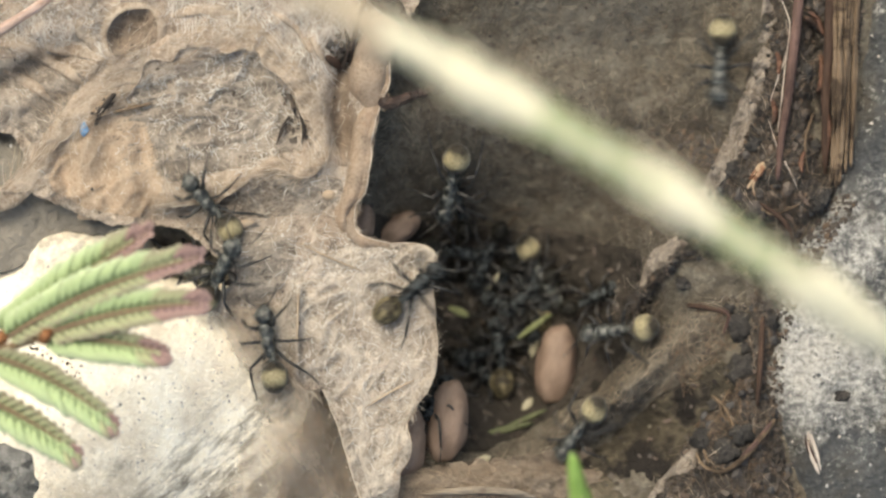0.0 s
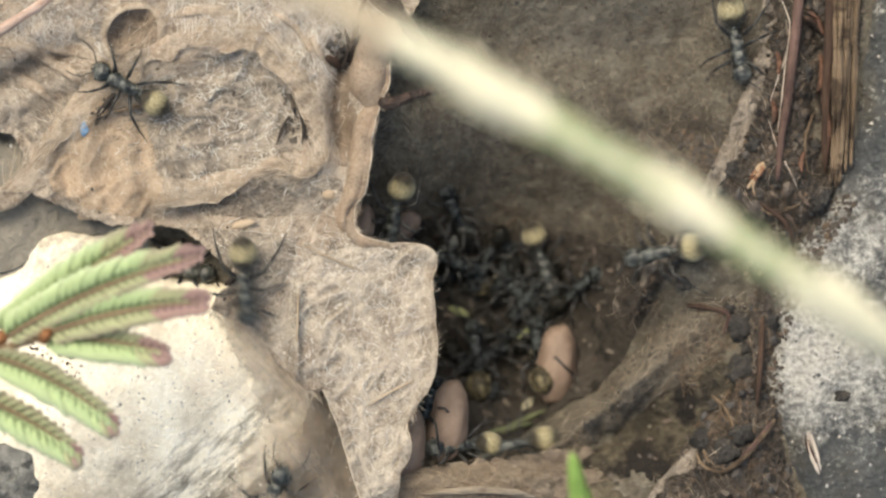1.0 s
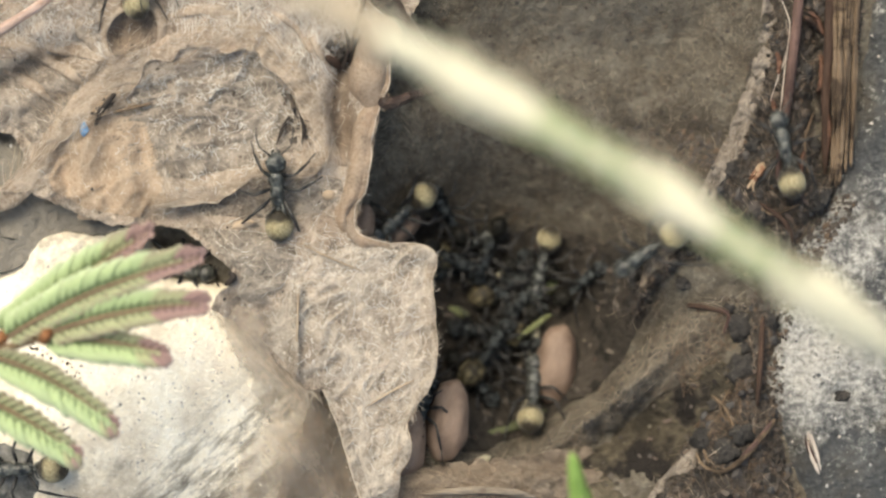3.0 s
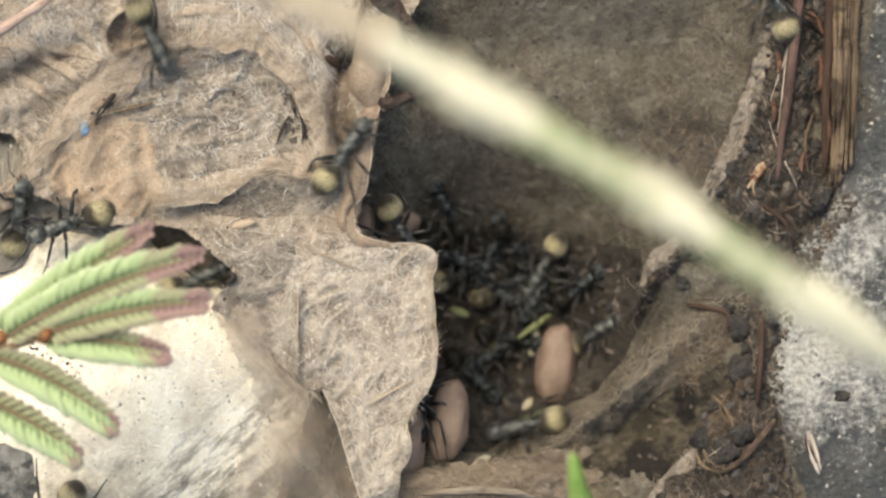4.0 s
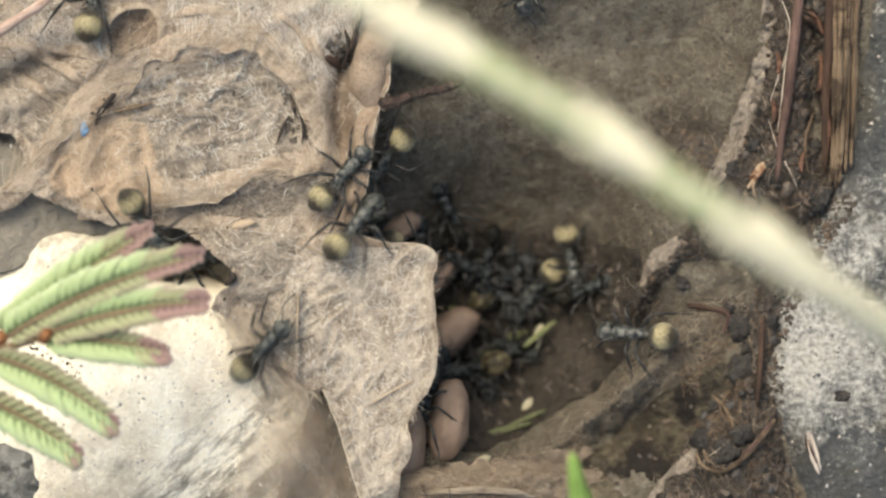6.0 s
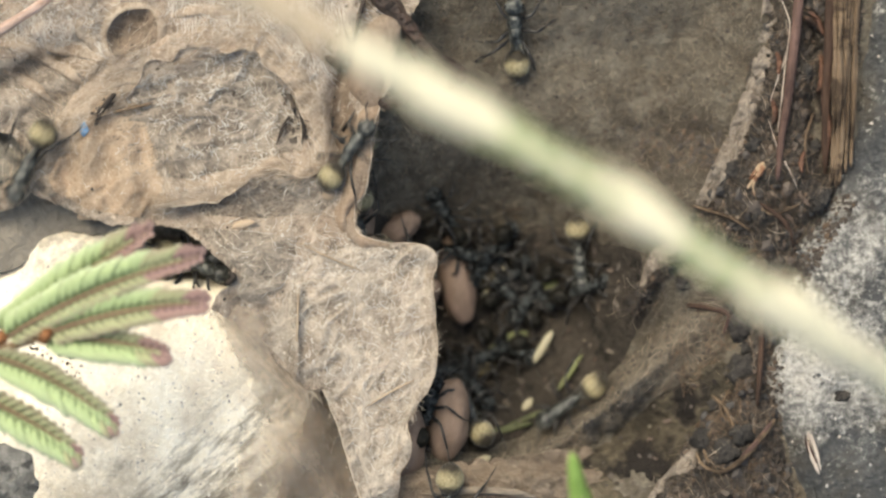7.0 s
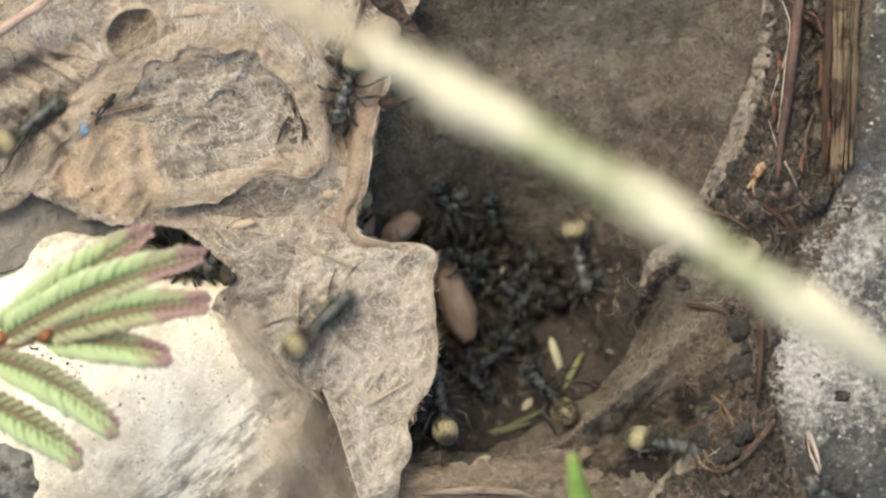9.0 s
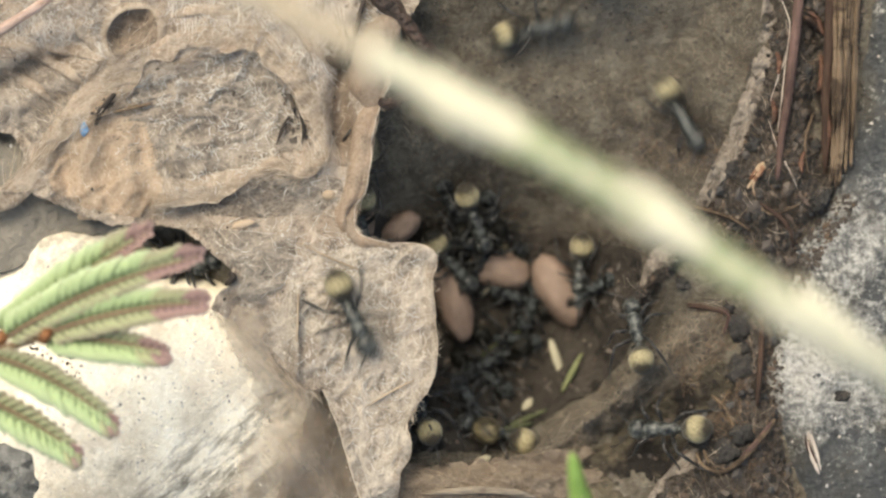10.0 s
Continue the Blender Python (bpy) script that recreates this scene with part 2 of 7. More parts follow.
def web(tree, where, scale, width, stretch=None):
    """Thin winding threads: 1 on a thread, 0 between."""
    if stretch:
        m = tree.nodes.new("ShaderNodeMapping")
        m.vector_type = "TEXTURE"
        m.inputs["Scale"].default_value = [1 / c for c in stretch[:3]]
        m.inputs["Rotation"].default_value = (0, 0, radians(stretch[3]))
        links(tree, where, m.inputs[0])
        where = m.outputs[0]
    n = tree.nodes.new("ShaderNodeTexNoise")
    n.inputs["Scale"].default_value, n.inputs["Detail"].default_value, n.inputs["Roughness"].default_value = scale, 1.5, 0.5
    links(tree, where, n.inputs["Vector"])
    off = tree.nodes.new("ShaderNodeMath")
    off.operation = "SUBTRACT"
    links(tree, n.outputs["Fac"], off.inputs[0])
    off.inputs[1].default_value = 0.5
    ab = tree.nodes.new("ShaderNodeMath")
    ab.operation = "ABSOLUTE"
    links(tree, off.outputs[0], ab.inputs[0])
    r = tree.nodes.new("ShaderNodeMapRange")
    r.inputs["From Min"].default_value, r.inputs["From Max"].default_value = width, 0.0
    links(tree, ab.outputs[0], r.inputs["Value"])
    return r.outputs[0]


def times(t, a, b):
    """The product of two sockets, or of a socket and a number."""
    n = t.nodes.new("ShaderNodeMath")
    n.operation = "MULTIPLY"
    links(t, a, n.inputs[0])
    if isinstance(b, (int, float)):
        n.inputs[1].default_value = b
    else:
        links(t, b, n.inputs[1])
    return n.outputs[0]


def most(t, a, b):
    n = t.nodes.new("ShaderNodeMath")
    n.operation = "MAXIMUM"
    links(t, a, n.inputs[0])
    links(t, b, n.inputs[1])
    return n.outputs[0]


def silk_material(name, thick, pale, thin_colour, through, threads=1.0, relief=0.0002, way=80, gauze=0.0):
    """Felted silk: thick warm patches, thin grey-brown ones, long fine threads along one way and crumbs caught in them."""
    m, t, p, place = material(name, 0.62, 0.35)
    cloud = grain(t, place, 300, 0.42, 0.58, detail=8, rough=0.72, stretch=(0.6, 1.2, 1, way))
    wide = grain(t, place, 90, 0.36, 0.64)
    mid = grain(t, place, 900, 0.30, 0.70, detail=4, rough=0.6, stretch=(0.55, 1.3, 1, way))
    fine = grain(t, place, 3600, 0.30, 0.70, detail=2)
    colour = blend(t, cloud, thick, thin_colour)
    colour = blend(t, times(t, wide, 0.45), colour, [1.12 * thick[0], 1.02 * thick[1], 0.92 * thick[2]])
    colour = blend(t, times(t, grain(t, place, 150, 0.46, 0.64, detail=6), 0.55), colour, [0.62 * thick[0], 0.68 * thick[1], 0.74 * thick[2]])
    colour = blend(t, times(t, grain(t, place, 210, 0.52, 0.66, detail=7, rough=0.7), 0.5), colour, [1.25 * thick[0], 1.05 * thick[1], 0.88 * thick[2]])
    colour = blend(t, times(t, mid, 0.6), colour, [0.62 * a for a in thin_colour])
    haze = grain(t, place, 420, 0.52, 0.72, detail=8, rough=0.75)
    colour = blend(t, times(t, haze, 0.55 * threads), colour, [0.62 * a + 0.38 * b for a, b in zip(pale, thick)])
    colour = blend(t, times(t, fine, 0.35), colour, pale)
    over = web(t, place, 620, 0.030, (0.30, 2.0, 1, way))
    for scale, width, turn in ((560, 0.026, 38), (560, 0.026, -47), (900, 0.034, 8), (520, 0.022, 95)):
        over = most(t, over, web(t, place, scale, width, (0.35, 1.8, 1, way + turn)))
    lie = times(t, over, grain(t, place, 330, 0.34, 0.68, detail=3))
    colour = blend(t, times(t, lie, 0.75 * threads), colour, pale)
    colour = blend(t, times(t, grain(t, place, 1900, 0.63, 0.72, detail=2), 0.7 * threads), colour, [min(0.8, 1.12 * a) for a in pale])
    colour = blend(t, times(t, grain(t, place, 1100, 0.64, 0.74), 0.6), colour, (0.12, 0.088, 0.066))
    crease = most(t, web(t, place, 150, 0.07, (0.6, 1.5, 1, way + 20)), web(t, place, 230, 0.06, (0.6, 1.4, 1, way - 35)))
    # Creases are also coloured pale, painting highlights along the wrinkles.
    colour = blend(t, times(t, crease, 0.40 * threads), colour, pale)
    links(t, colour, p.inputs["Base Color"])
    bump(t, p, blend(t, 0.45, blend(t, 0.3, blend(t, 0.3, blend(t, 0.5, mid, cloud), fine), lie), crease), 2.2 * relief)
    tr = t.nodes.new("ShaderNodeBsdfTranslucent")
    links(t, colour, tr.inputs[0])
    mix = t.nodes.new("ShaderNodeMixShader")
    mix.inputs[0].default_value = through
    links(t, p.outputs[0], mix.inputs[1])
    links(t, tr.outputs[0], mix.inputs[2])
    out = mix.outputs[0]
    if gauze:
        clear = t.nodes.new("ShaderNodeBsdfTransparent")
        open_mesh = t.nodes.new("ShaderNodeMixShader")
        weave = most(t, times(t, grain(t, place, 260, 0.34, 0.66, detail=7, rough=0.65, stretch=(0.45, 1.4, 1, way)), gauze), times(t, lie, 0.5))
        links(t, weave, open_mesh.inputs[0])
        links(t, clear.outputs[0], open_mesh.inputs[1])
        links(t, out, open_mesh.inputs[2])
        out = open_mesh.outputs[0]
    links(t, out, t.nodes["Material Output"].inputs[0])
    return m


def stained_stone(name):
    """Cream stone, bleached in the middle, with grey and black crusts in slanting streaks on its lower flank; shade is
    painted on its foot.
    """
    m, t, p, place = material(name, 0.85, 0.25)
    fine = grain(t, place, 1500, 0.3, 0.7)
    pits = grain(t, place, 3500, 0.35, 0.65)
    colour = blend(t, fine, (0.87, 0.785, 0.62), (0.95, 0.895, 0.77))
    colour = blend(t, grain(t, place, 190, 0.43, 0.72, detail=8, rough=0.75), colour, (0.55, 0.455, 0.34))
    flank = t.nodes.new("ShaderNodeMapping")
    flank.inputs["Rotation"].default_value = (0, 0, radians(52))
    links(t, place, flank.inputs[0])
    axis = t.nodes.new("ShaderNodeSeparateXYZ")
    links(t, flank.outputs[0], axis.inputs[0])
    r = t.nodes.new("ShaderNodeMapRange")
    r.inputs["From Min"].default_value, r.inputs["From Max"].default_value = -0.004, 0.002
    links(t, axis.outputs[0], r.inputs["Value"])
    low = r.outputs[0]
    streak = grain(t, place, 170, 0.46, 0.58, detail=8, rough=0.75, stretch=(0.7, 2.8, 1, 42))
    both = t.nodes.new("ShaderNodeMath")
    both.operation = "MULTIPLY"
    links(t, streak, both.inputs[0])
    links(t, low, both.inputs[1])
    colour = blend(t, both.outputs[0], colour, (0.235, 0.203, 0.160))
    # The foot darkens toward the lower right: shade put into the colour.
    foot_shade = t.nodes.new("ShaderNodeMapRange")
    foot_shade.inputs["From Min"].default_value, foot_shade.inputs["From Max"].default_value = 0.004, 0.013
    foot_shade.inputs["To Max"].default_value = 0.85
    links(t, axis.outputs[0], foot_shade.inputs["Value"])
    colour = blend(t, foot_shade.outputs[0], colour, blend(t, fine, (0.17, 0.138, 0.104), (0.29, 0.24, 0.186)))
    for centre, far, size, lo, stain in (((-0.032, -0.0235, 0), 0.0095, 240, 0.34, (0.36, 0.305, 0.235)), ((-0.0345, 0.0020, 0), 0.0062, 700, 0.40, (0.34, 0.305, 0.25))):
        d = t.nodes.new("ShaderNodeVectorMath")
        d.operation = "DISTANCE"
        links(t, place, d.inputs[0])
        d.inputs[1].default_value = centre
        soiled = t.nodes.new("ShaderNodeMapRange")
        soiled.inputs["From Min"].default_value, soiled.inputs["From Max"].default_value = far, 0.003
        links(t, d.outputs["Value"], soiled.inputs["Value"])
        colour = blend(t, times(t, times(t, soiled.outputs[0], grain(t, place, size, lo, 0.60, detail=8, rough=0.75)), 0.85), colour, stain)
    black = grain(t, place, 300, 0.60, 0.70, detail=8, rough=0.75)
    dirt = t.nodes.new("ShaderNodeMath")
    dirt.operation = "MULTIPLY_ADD"
    links(t, low, dirt.inputs[0])
    dirt.inputs[1].default_value, dirt.inputs[2].default_value = 0.75, 0.25
    more = t.nodes.new("ShaderNodeMath")
    more.operation = "MULTIPLY"
    links(t, black, more.inputs[0])
    links(t, dirt.outputs[0], more.inputs[1])
    colour = blend(t, more.outputs[0], colour, (0.10, 0.095, 0.085))
    links(t, colour, p.inputs["Base Color"])
    bump(t, p, blend(t, 0.5, fine, pits), 0.00016)
    return m


def crusted_rock(name):
    """Blue-grey rock, damp and dark, with a broken whitish crust and pits."""
    m, t, p, place = material(name, 0.5, 0.5)
    fine = grain(t, place, 2400, 0.32, 0.68, detail=5)
    mid = grain(t, place, 620, 0.36, 0.64, detail=7, rough=0.7)
    colour = blend(t, fine, (0.024, 0.026, 0.028), (0.118, 0.122, 0.123))
    colour = blend(t, times(t, mid, 0.8), colour, (0.045, 0.046, 0.048))
    colour = blend(t, times(t, grain(t, place, 190, 0.46, 0.66, detail=6), 0.8), colour, (0.075, 0.064, 0.048))
    colour = blend(t, times(t, grain(t, place, 260, 0.50, 0.70, detail=8, rough=0.75), 0.6), colour, (0.20, 0.20, 0.195))
    crust = grain(t, place, 300, 0.28, 0.72, detail=9, rough=0.78)
    patchy = grain(t, place, 1300, 0.38, 0.62, detail=5, rough=0.7)
    pale = blend(t, fine, (0.28, 0.266, 0.242), (0.62, 0.60, 0.555))
    for centre, near, far in (((0.0335, -0.0098, 0.0), 0.001, 0.0100), ((0.0365, 0.0005, 0.0), 0.001, 0.0095), ((0.0305, -0.0045, 0.0), 0.0, 0.006)):
        d = t.nodes.new("ShaderNodeVectorMath")
        d.operation = "DISTANCE"
        links(t, place, d.inputs[0])
        d.inputs[1].default_value = centre
        near_it = t.nodes.new("ShaderNodeMapRange")
        near_it.inputs["From Min"].default_value, near_it.inputs["From Max"].default_value = far, near
        near_it.inputs["To Max"].default_value = 0.80 if centre[1] < -0.005 else 0.48
        links(t, d.outputs["Value"], near_it.inputs["Value"])
        both = t.nodes.new("ShaderNodeMath")
        links(t, blend(t, 0.28, crust, patchy), both.inputs[0])
        links(t, near_it.outputs[0], both.inputs[1])
        amount = t.nodes.new("ShaderNodeMapRange")
        amount.inputs["From Min"].default_value, amount.inputs["From Max"].default_value = 0.68, 1.14
        links(t, both.outputs[0], amount.inputs["Value"])
        colour = blend(t, times(t, amount.outputs[0], 0.9), colour, pale)
    colour = blend(t, times(t, grain(t, place, 520, 0.58, 0.68, detail=6, rough=0.7), 0.8), colour, (0.045, 0.045, 0.046))
    colour = blend(t, grain(t, place, 2100, 0.69, 0.75), colour, (0.32, 0.315, 0.31))
    links(t, colour, p.inputs["Base Color"])
    bump(t, p, blend(t, 0.5, blend(t, 0.5, fine, mid), crust), 0.0005)
    return m


def felted_ground(name):
    """Grey-brown felt of soil and fibres, mottled with rust and dark patches, with one broad paler and one broad darker
    place.
    """
    m, t, p, place = material(name, 0.85, 0.2)
    fine = grain(t, place, 2300, 0.34, 0.66, detail=4)
    mid = grain(t, place, 620, 0.36, 0.64, detail=6, rough=0.7)
    colour = blend(t, mid, (0.082, 0.070, 0.054), (0.200, 0.180, 0.146))
    colour = blend(t, times(t, grain(t, place, 170, 0.44, 0.66, detail=6), 0.45), colour, (0.165, 0.134, 0.098))
    colour = blend(t, times(t, fine, 0.5), colour, (0.052, 0.043, 0.032))
    colour = blend(t, times(t, grain(t, place, 230, 0.50, 0.66, detail=7, rough=0.7), 0.6), colour, (0.050, 0.041, 0.031))
    colour = blend(t, times(t, grain(t, place, 1500, 0.66, 0.74), 0.7), colour, (0.27, 0.25, 0.21))
    # One broad place is paler towards its middle.
    d = t.nodes.new("ShaderNodeVectorMath")
    d.operation = "DISTANCE"
    links(t, place, d.inputs[0])
    d.inputs[1].default_value = (0.0145, 0.0185, -0.004)
    paler = t.nodes.new("ShaderNodeMapRange")
    paler.inputs["From Min"].default_value, paler.inputs["From Max"].default_value = 0.0125, 0.003
    links(t, d.outputs["Value"], paler.inputs["Value"])
    colour = blend(t, times(t, times(t, paler.outputs[0], grain(t, place, 420, 0.30, 0.60, detail=6)), 0.4), colour, (0.29, 0.262, 0.215))
    # Another broad place is darker towards its middle.
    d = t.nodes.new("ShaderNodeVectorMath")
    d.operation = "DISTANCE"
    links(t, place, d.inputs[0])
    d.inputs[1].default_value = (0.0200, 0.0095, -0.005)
    darkened = t.nodes.new("ShaderNodeMapRange")
    darkened.inputs["From Min"].default_value, darkened.inputs["From Max"].default_value = 0.0120, 0.003
    links(t, d.outputs["Value"], darkened.inputs["Value"])
    colour = blend(t, times(t, times(t, darkened.outputs[0], grain(t, place, 330, 0.36, 0.56, detail=7, rough=0.7)), 0.9), colour, (0.042, 0.034, 0.026))
    links(t, colour, p.inputs["Base Color"])
    bump(t, p, blend(t, 0.5, fine, mid), 0.00035)
    return m


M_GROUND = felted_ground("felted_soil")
# The floor litter's colour is darkened to carry the deep chamber's shade.
M_FLOOR = surface("shaded_litter", (0.029, 0.0243, 0.0195), (0.068, 0.056, 0.045), (0.012, 0.010, 0.008), fine=1700, coarse=200, depth=0.0003, spots_scale=450, spots_lo=0.55)
M_SILK = silk_material("silk_felt", (0.230, 0.166, 0.121), (0.62, 0.535, 0.45), (0.112, 0.085, 0.064), 0.25, 0.95)
# Darker copy of the silk, with the shade of recesses in its colour.
M_SHADED_SILK = silk_material("shaded_silk", (0.122, 0.092, 0.068), (0.56, 0.49, 0.415), (0.064, 0.049, 0.037), 0.2, 0.75, way=10)
M_FLAP = silk_material("flap_silk", (0.250, 0.190, 0.145), (0.72, 0.645, 0.55), (0.145, 0.112, 0.086), 0.3, 1.0, way=75)
M_HOLLOW = surface("mottled_soil", (0.046, 0.038, 0.026), (0.128, 0.106, 0.074), (0.014, 0.011, 0.009), fine=900, coarse=200, depth=0.0003, spots_scale=260, spots_lo=0.46, contrast=0.14)
M_SILL = silk_material("torn_silk", (0.150, 0.112, 0.082), (0.32, 0.26, 0.20), (0.07, 0.053, 0.040), 0.1, 0.9, way=0)
M_LINING = surface("silk_lining", (0.185, 0.138, 0.100), (0.27, 0.205, 0.150), (0.12, 0.09, 0.067), fine=1500, coarse=120, depth=0.0001, thin=0.2, spots_scale=260, spots_lo=0.55)
M_FAN = surface("fibre_felt", (0.098, 0.083, 0.065), (0.188, 0.163, 0.129), (0.062, 0.05, 0.037), fine=1300, coarse=120, depth=0.00014, stretch=(1, 3, 1, 34), spots_scale=260, spots_lo=0.56, contrast=0.3)
M_ROCK = crusted_rock("grey_rock")
M_SOIL = surface("dark_soil", (0.026, 0.023, 0.021), (0.090, 0.076, 0.063), (0.16, 0.125, 0.092), fine=2000, coarse=250, depth=0.0005, spots_scale=1300, spots_lo=0.62, rough=0.42, spec=0.5, contrast=0.18)
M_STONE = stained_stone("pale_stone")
M_BACK = surface("grey_brown_stone", (0.20, 0.178, 0.148), (0.31, 0.283, 0.240), (0.11, 0.10, 0.09), fine=1600, coarse=150, depth=0.0002, spots_scale=400)


# ---- mesh helpers ----
def mesh_of(name, verts, faces, mat, rounded=True):
    me = bpy.data.meshes.new(name)
    me.from_pydata([tuple(p) for p in np.asarray(verts, float).tolist()] if not isinstance(verts, list) else verts, [], faces)
    me.polygons.foreach_set("use_smooth", [rounded] * len(me.polygons))
    if mat:
        me.materials.append(mat)
    me.update()
    return me


def sheet(name, poly, height, mat, step=5.0, thick=0.25, gaps=(), fray=2.0, seed=0):
    """A felt or crust over an outline of the map, with its thickness."""
    pu, pv = [p[0] for p in poly], [p[1] for p in poly]
    gu, gv = np.arange(min(pu) - 2 * step, max(pu) + 3 * step, step), np.arange(min(pv) - 2 * step, max(pv) + 3 * step, step)
    u, v = np.meshgrid(gu, gv)

    def dist(a, b):
        d = inside(a, b, poly)
        for g in gaps:
            d = np.minimum(d, -inside(a, b, g))
        return d + fray * fbm(a, b, 16, 90 + seed, 3) + 0.8 * fray * fbm(a, b, 60, 95 + seed, 2)
    d = dist(u, v)
    e = 0.5
    gx, gy = (dist(u + e, v) - d) / e, (dist(u, v + e) - d) / e
    n = np.maximum(np.hypot(gx, gy), 0.3)
    rim = (d < 0) & (d > -1.5 * step)
    uu, vv = np.where(rim, u - d * gx / n ** 2, u), np.where(rim, v - d * gy / n ** 2, v)
    z = height(uu, vv)
    rows, cols = u.shape
    idx = np.arange(rows * cols).reshape(rows, cols)
    ok, core = d > -1.5 * step, d > 0
    q_ok = ok[:-1, :-1] & ok[1:, :-1] & ok[:-1, 1:] & ok[1:, 1:]
    q_core = core[:-1, :-1] | core[1:, :-1] | core[:-1, 1:] | core[1:, 1:]
    keep = q_ok & q_core
    quads = np.stack([idx[1:, :-1][keep], idx[1:, 1:][keep], idx[:-1, 1:][keep], idx[:-1, :-1][keep]], -1)
    used = np.unique(quads)
    remap = np.full(rows * cols, -1)
    remap[used] = np.arange(len(used))
    quads = remap[quads]
    top = spots(uu.ravel()[used], vv.ravel()[used], z.ravel()[used])
    low = top.copy()
    low[:, 2] -= thick * 0.001
    count = len(used)
    seen = {}
    for q in quads.tolist():
        for i in range(4):
            a, b = q[i], q[(i + 1) % 4]
            if (b, a) in seen:
                del seen[(b, a)]
            else:
                seen[(a, b)] = 1
    walls = [(b, a, a + count, b + count) for a, b in seen]
    faces = quads.tolist() + (quads[:, ::-1] + count).tolist() + walls
    return new(name, mesh_of(name, np.concatenate([top, low]), faces, mat))


def strands(name, lines, radius, mat):
    """Thin three-sided fibres in one mesh; lines: arrays of n x k x 3 points in metres."""
    lines = np.asarray(lines)
    n, k, _ = lines.shape
    radius = np.broadcast_to(np.asarray(radius, float), (n,))
    along = np.gradient(lines, axis=1)
    along /= np.linalg.norm(along, axis=2, keepdims=True) + 1e-12
    side = np.cross(along, (0.03, 0.05, 1.0))
    side /= np.linalg.norm(side, axis=2, keepdims=True) + 1e-12
    up = np.cross(side, along)
    taper = np.sin(np.linspace(0.25, math.pi - 0.25, k)) ** 0.5
    r = radius[:, None, None] * taper[None, :, None]
    ring = np.stack([lines + r * (side * math.cos(a) + up * math.sin(a)) for a in (math.pi / 2, math.pi * 7 / 6, math.pi * 11 / 6)], 2)
    verts = ring.reshape(-1, 3)
    base = (np.arange(n)[:, None, None] * k + np.arange(k - 1)[None, :, None]) * 3
    j = np.arange(3)[None, None, :]
    j2 = (j + 1) % 3
    faces = np.stack([base + j, base + j2, base + 3 + j2, base + 3 + j], -1).reshape(-1, 4)
    return new(name, mesh_of(name, verts, faces.tolist(), mat))


def scatter(rng, poly, count):
    """Random places of the map within an outline."""
    pu, pv = [p[0] for p in poly], [p[1] for p in poly]
    u, v = rng.uniform(min(pu), max(pu), count * 6), rng.uniform(min(pv), max(pv), count * 6)
    ok = inside(u, v, poly) > 0
    return u[ok][:count], v[ok][:count]


def hairs(rng, u, v, angle, length, curl, height, lift, k=6):
    """Lines of fibres that lie on a surface: start places, headings (radians), lengths in map steps."""
    n = len(u)
    angle, length = np.broadcast_to(angle, (n,)).copy(), np.broadcast_to(length, (n,))
    bend = rng.normal(0, curl, n)
    pts = []
    a, b = u.copy(), v.copy()
    arch = rng.uniform(0.2, 1.0, n)
    for i in range(k):
        s = i / (k - 1)
        pts.append(spots(a, b, height(a, b) + 0.03 + lift * arch * math.sin(math.pi * s)))
        angle += bend / k + rng.normal(0, curl * 0.35, n) / k
        a, b = a + np.cos(angle) * length / (k - 1), b + np.sin(angle) * length / (k - 1)
    return np.stack(pts, 1)


def part(name, bm, mat, parent, label=""):
    me = bpy.data.meshes.new(name)
    bm.to_mesh(me)
    bm.free()
    me.polygons.foreach_set("use_smooth", [True] * len(me.polygons))
    me.materials.append(mat)
    ob = new(name, me)
    ob.parent = parent
    return tagged(ob, label=label)


def tube(bm, points, radii, sides=7, cap=True):
    """A tapered, bent tube through points."""
    pts = [Vector(p) for p in points]
    rings = []
    for i, p in enumerate(pts):
        d = (pts[min(i + 1, len(pts) - 1)] - pts[max(i - 1, 0)]).normalized()
        s = d.cross(Vector((0.11, 0.07, 1)))
        s = s.normalized() if s.length > 1e-4 else Vector((1, 0, 0))
        w = d.cross(s)
        rings.append([bm.verts.new(p + radii[i] * (s * math.cos(TAU * j / sides) + w * math.sin(TAU * j / sides))) for j in range(sides)])
    for a, b in zip(rings, rings[1:]):
        for j in range(sides):
            bm.faces.new((a[j], a[(j + 1) % sides], b[(j + 1) % sides], b[j]))
    if cap:
        bm.faces.new(rings[0][::-1])
        bm.faces.new(rings[-1])
    return bm


def ball(bm, centre, r, detail=2, rough=0.0, seed=0, turn=None):
    """A ball of radii r, roughened."""
    m = Matrix.Translation(centre) @ (turn.to_4x4() if turn else Matrix.Identity(4)) @ Matrix.Diagonal((*r, 1))
    got = bmesh.ops.create_icosphere(bm, subdivisions=detail, radius=1)["verts"]
    for p in got:
        c = p.co.copy()
        if rough:
            c *= 1 + rough * noise.noise(c * 1.7 + Vector((seed * 3.1, seed, 0))) + 0.5 * rough * noise.noise(c * 4 + Vector((seed, 0, 7)))
        p.co = m @ c
    return bm


# ---- ground and large forms ----
near_u, near_v = np.arange(-100, 1670, 6.0), np.arange(-100, 985, 6.0)
far = 1.9 ** np.arange(1, 18) * 6
gu = np.concatenate([(-100 - far)[::-1], near_u, near_u[-1] + far])
gv = np.concatenate([(-100 - far)[::-1], near_v, near_v[-1] + far])
gu, gv = np.meshgrid(gu, gv)
gi = np.arange(gu.size).reshape(gu.shape)
gq = np.stack([gi[1:, :-1], gi[1:, 1:], gi[:-1, 1:], gi[:-1, :-1]], -1).reshape(-1, 4)
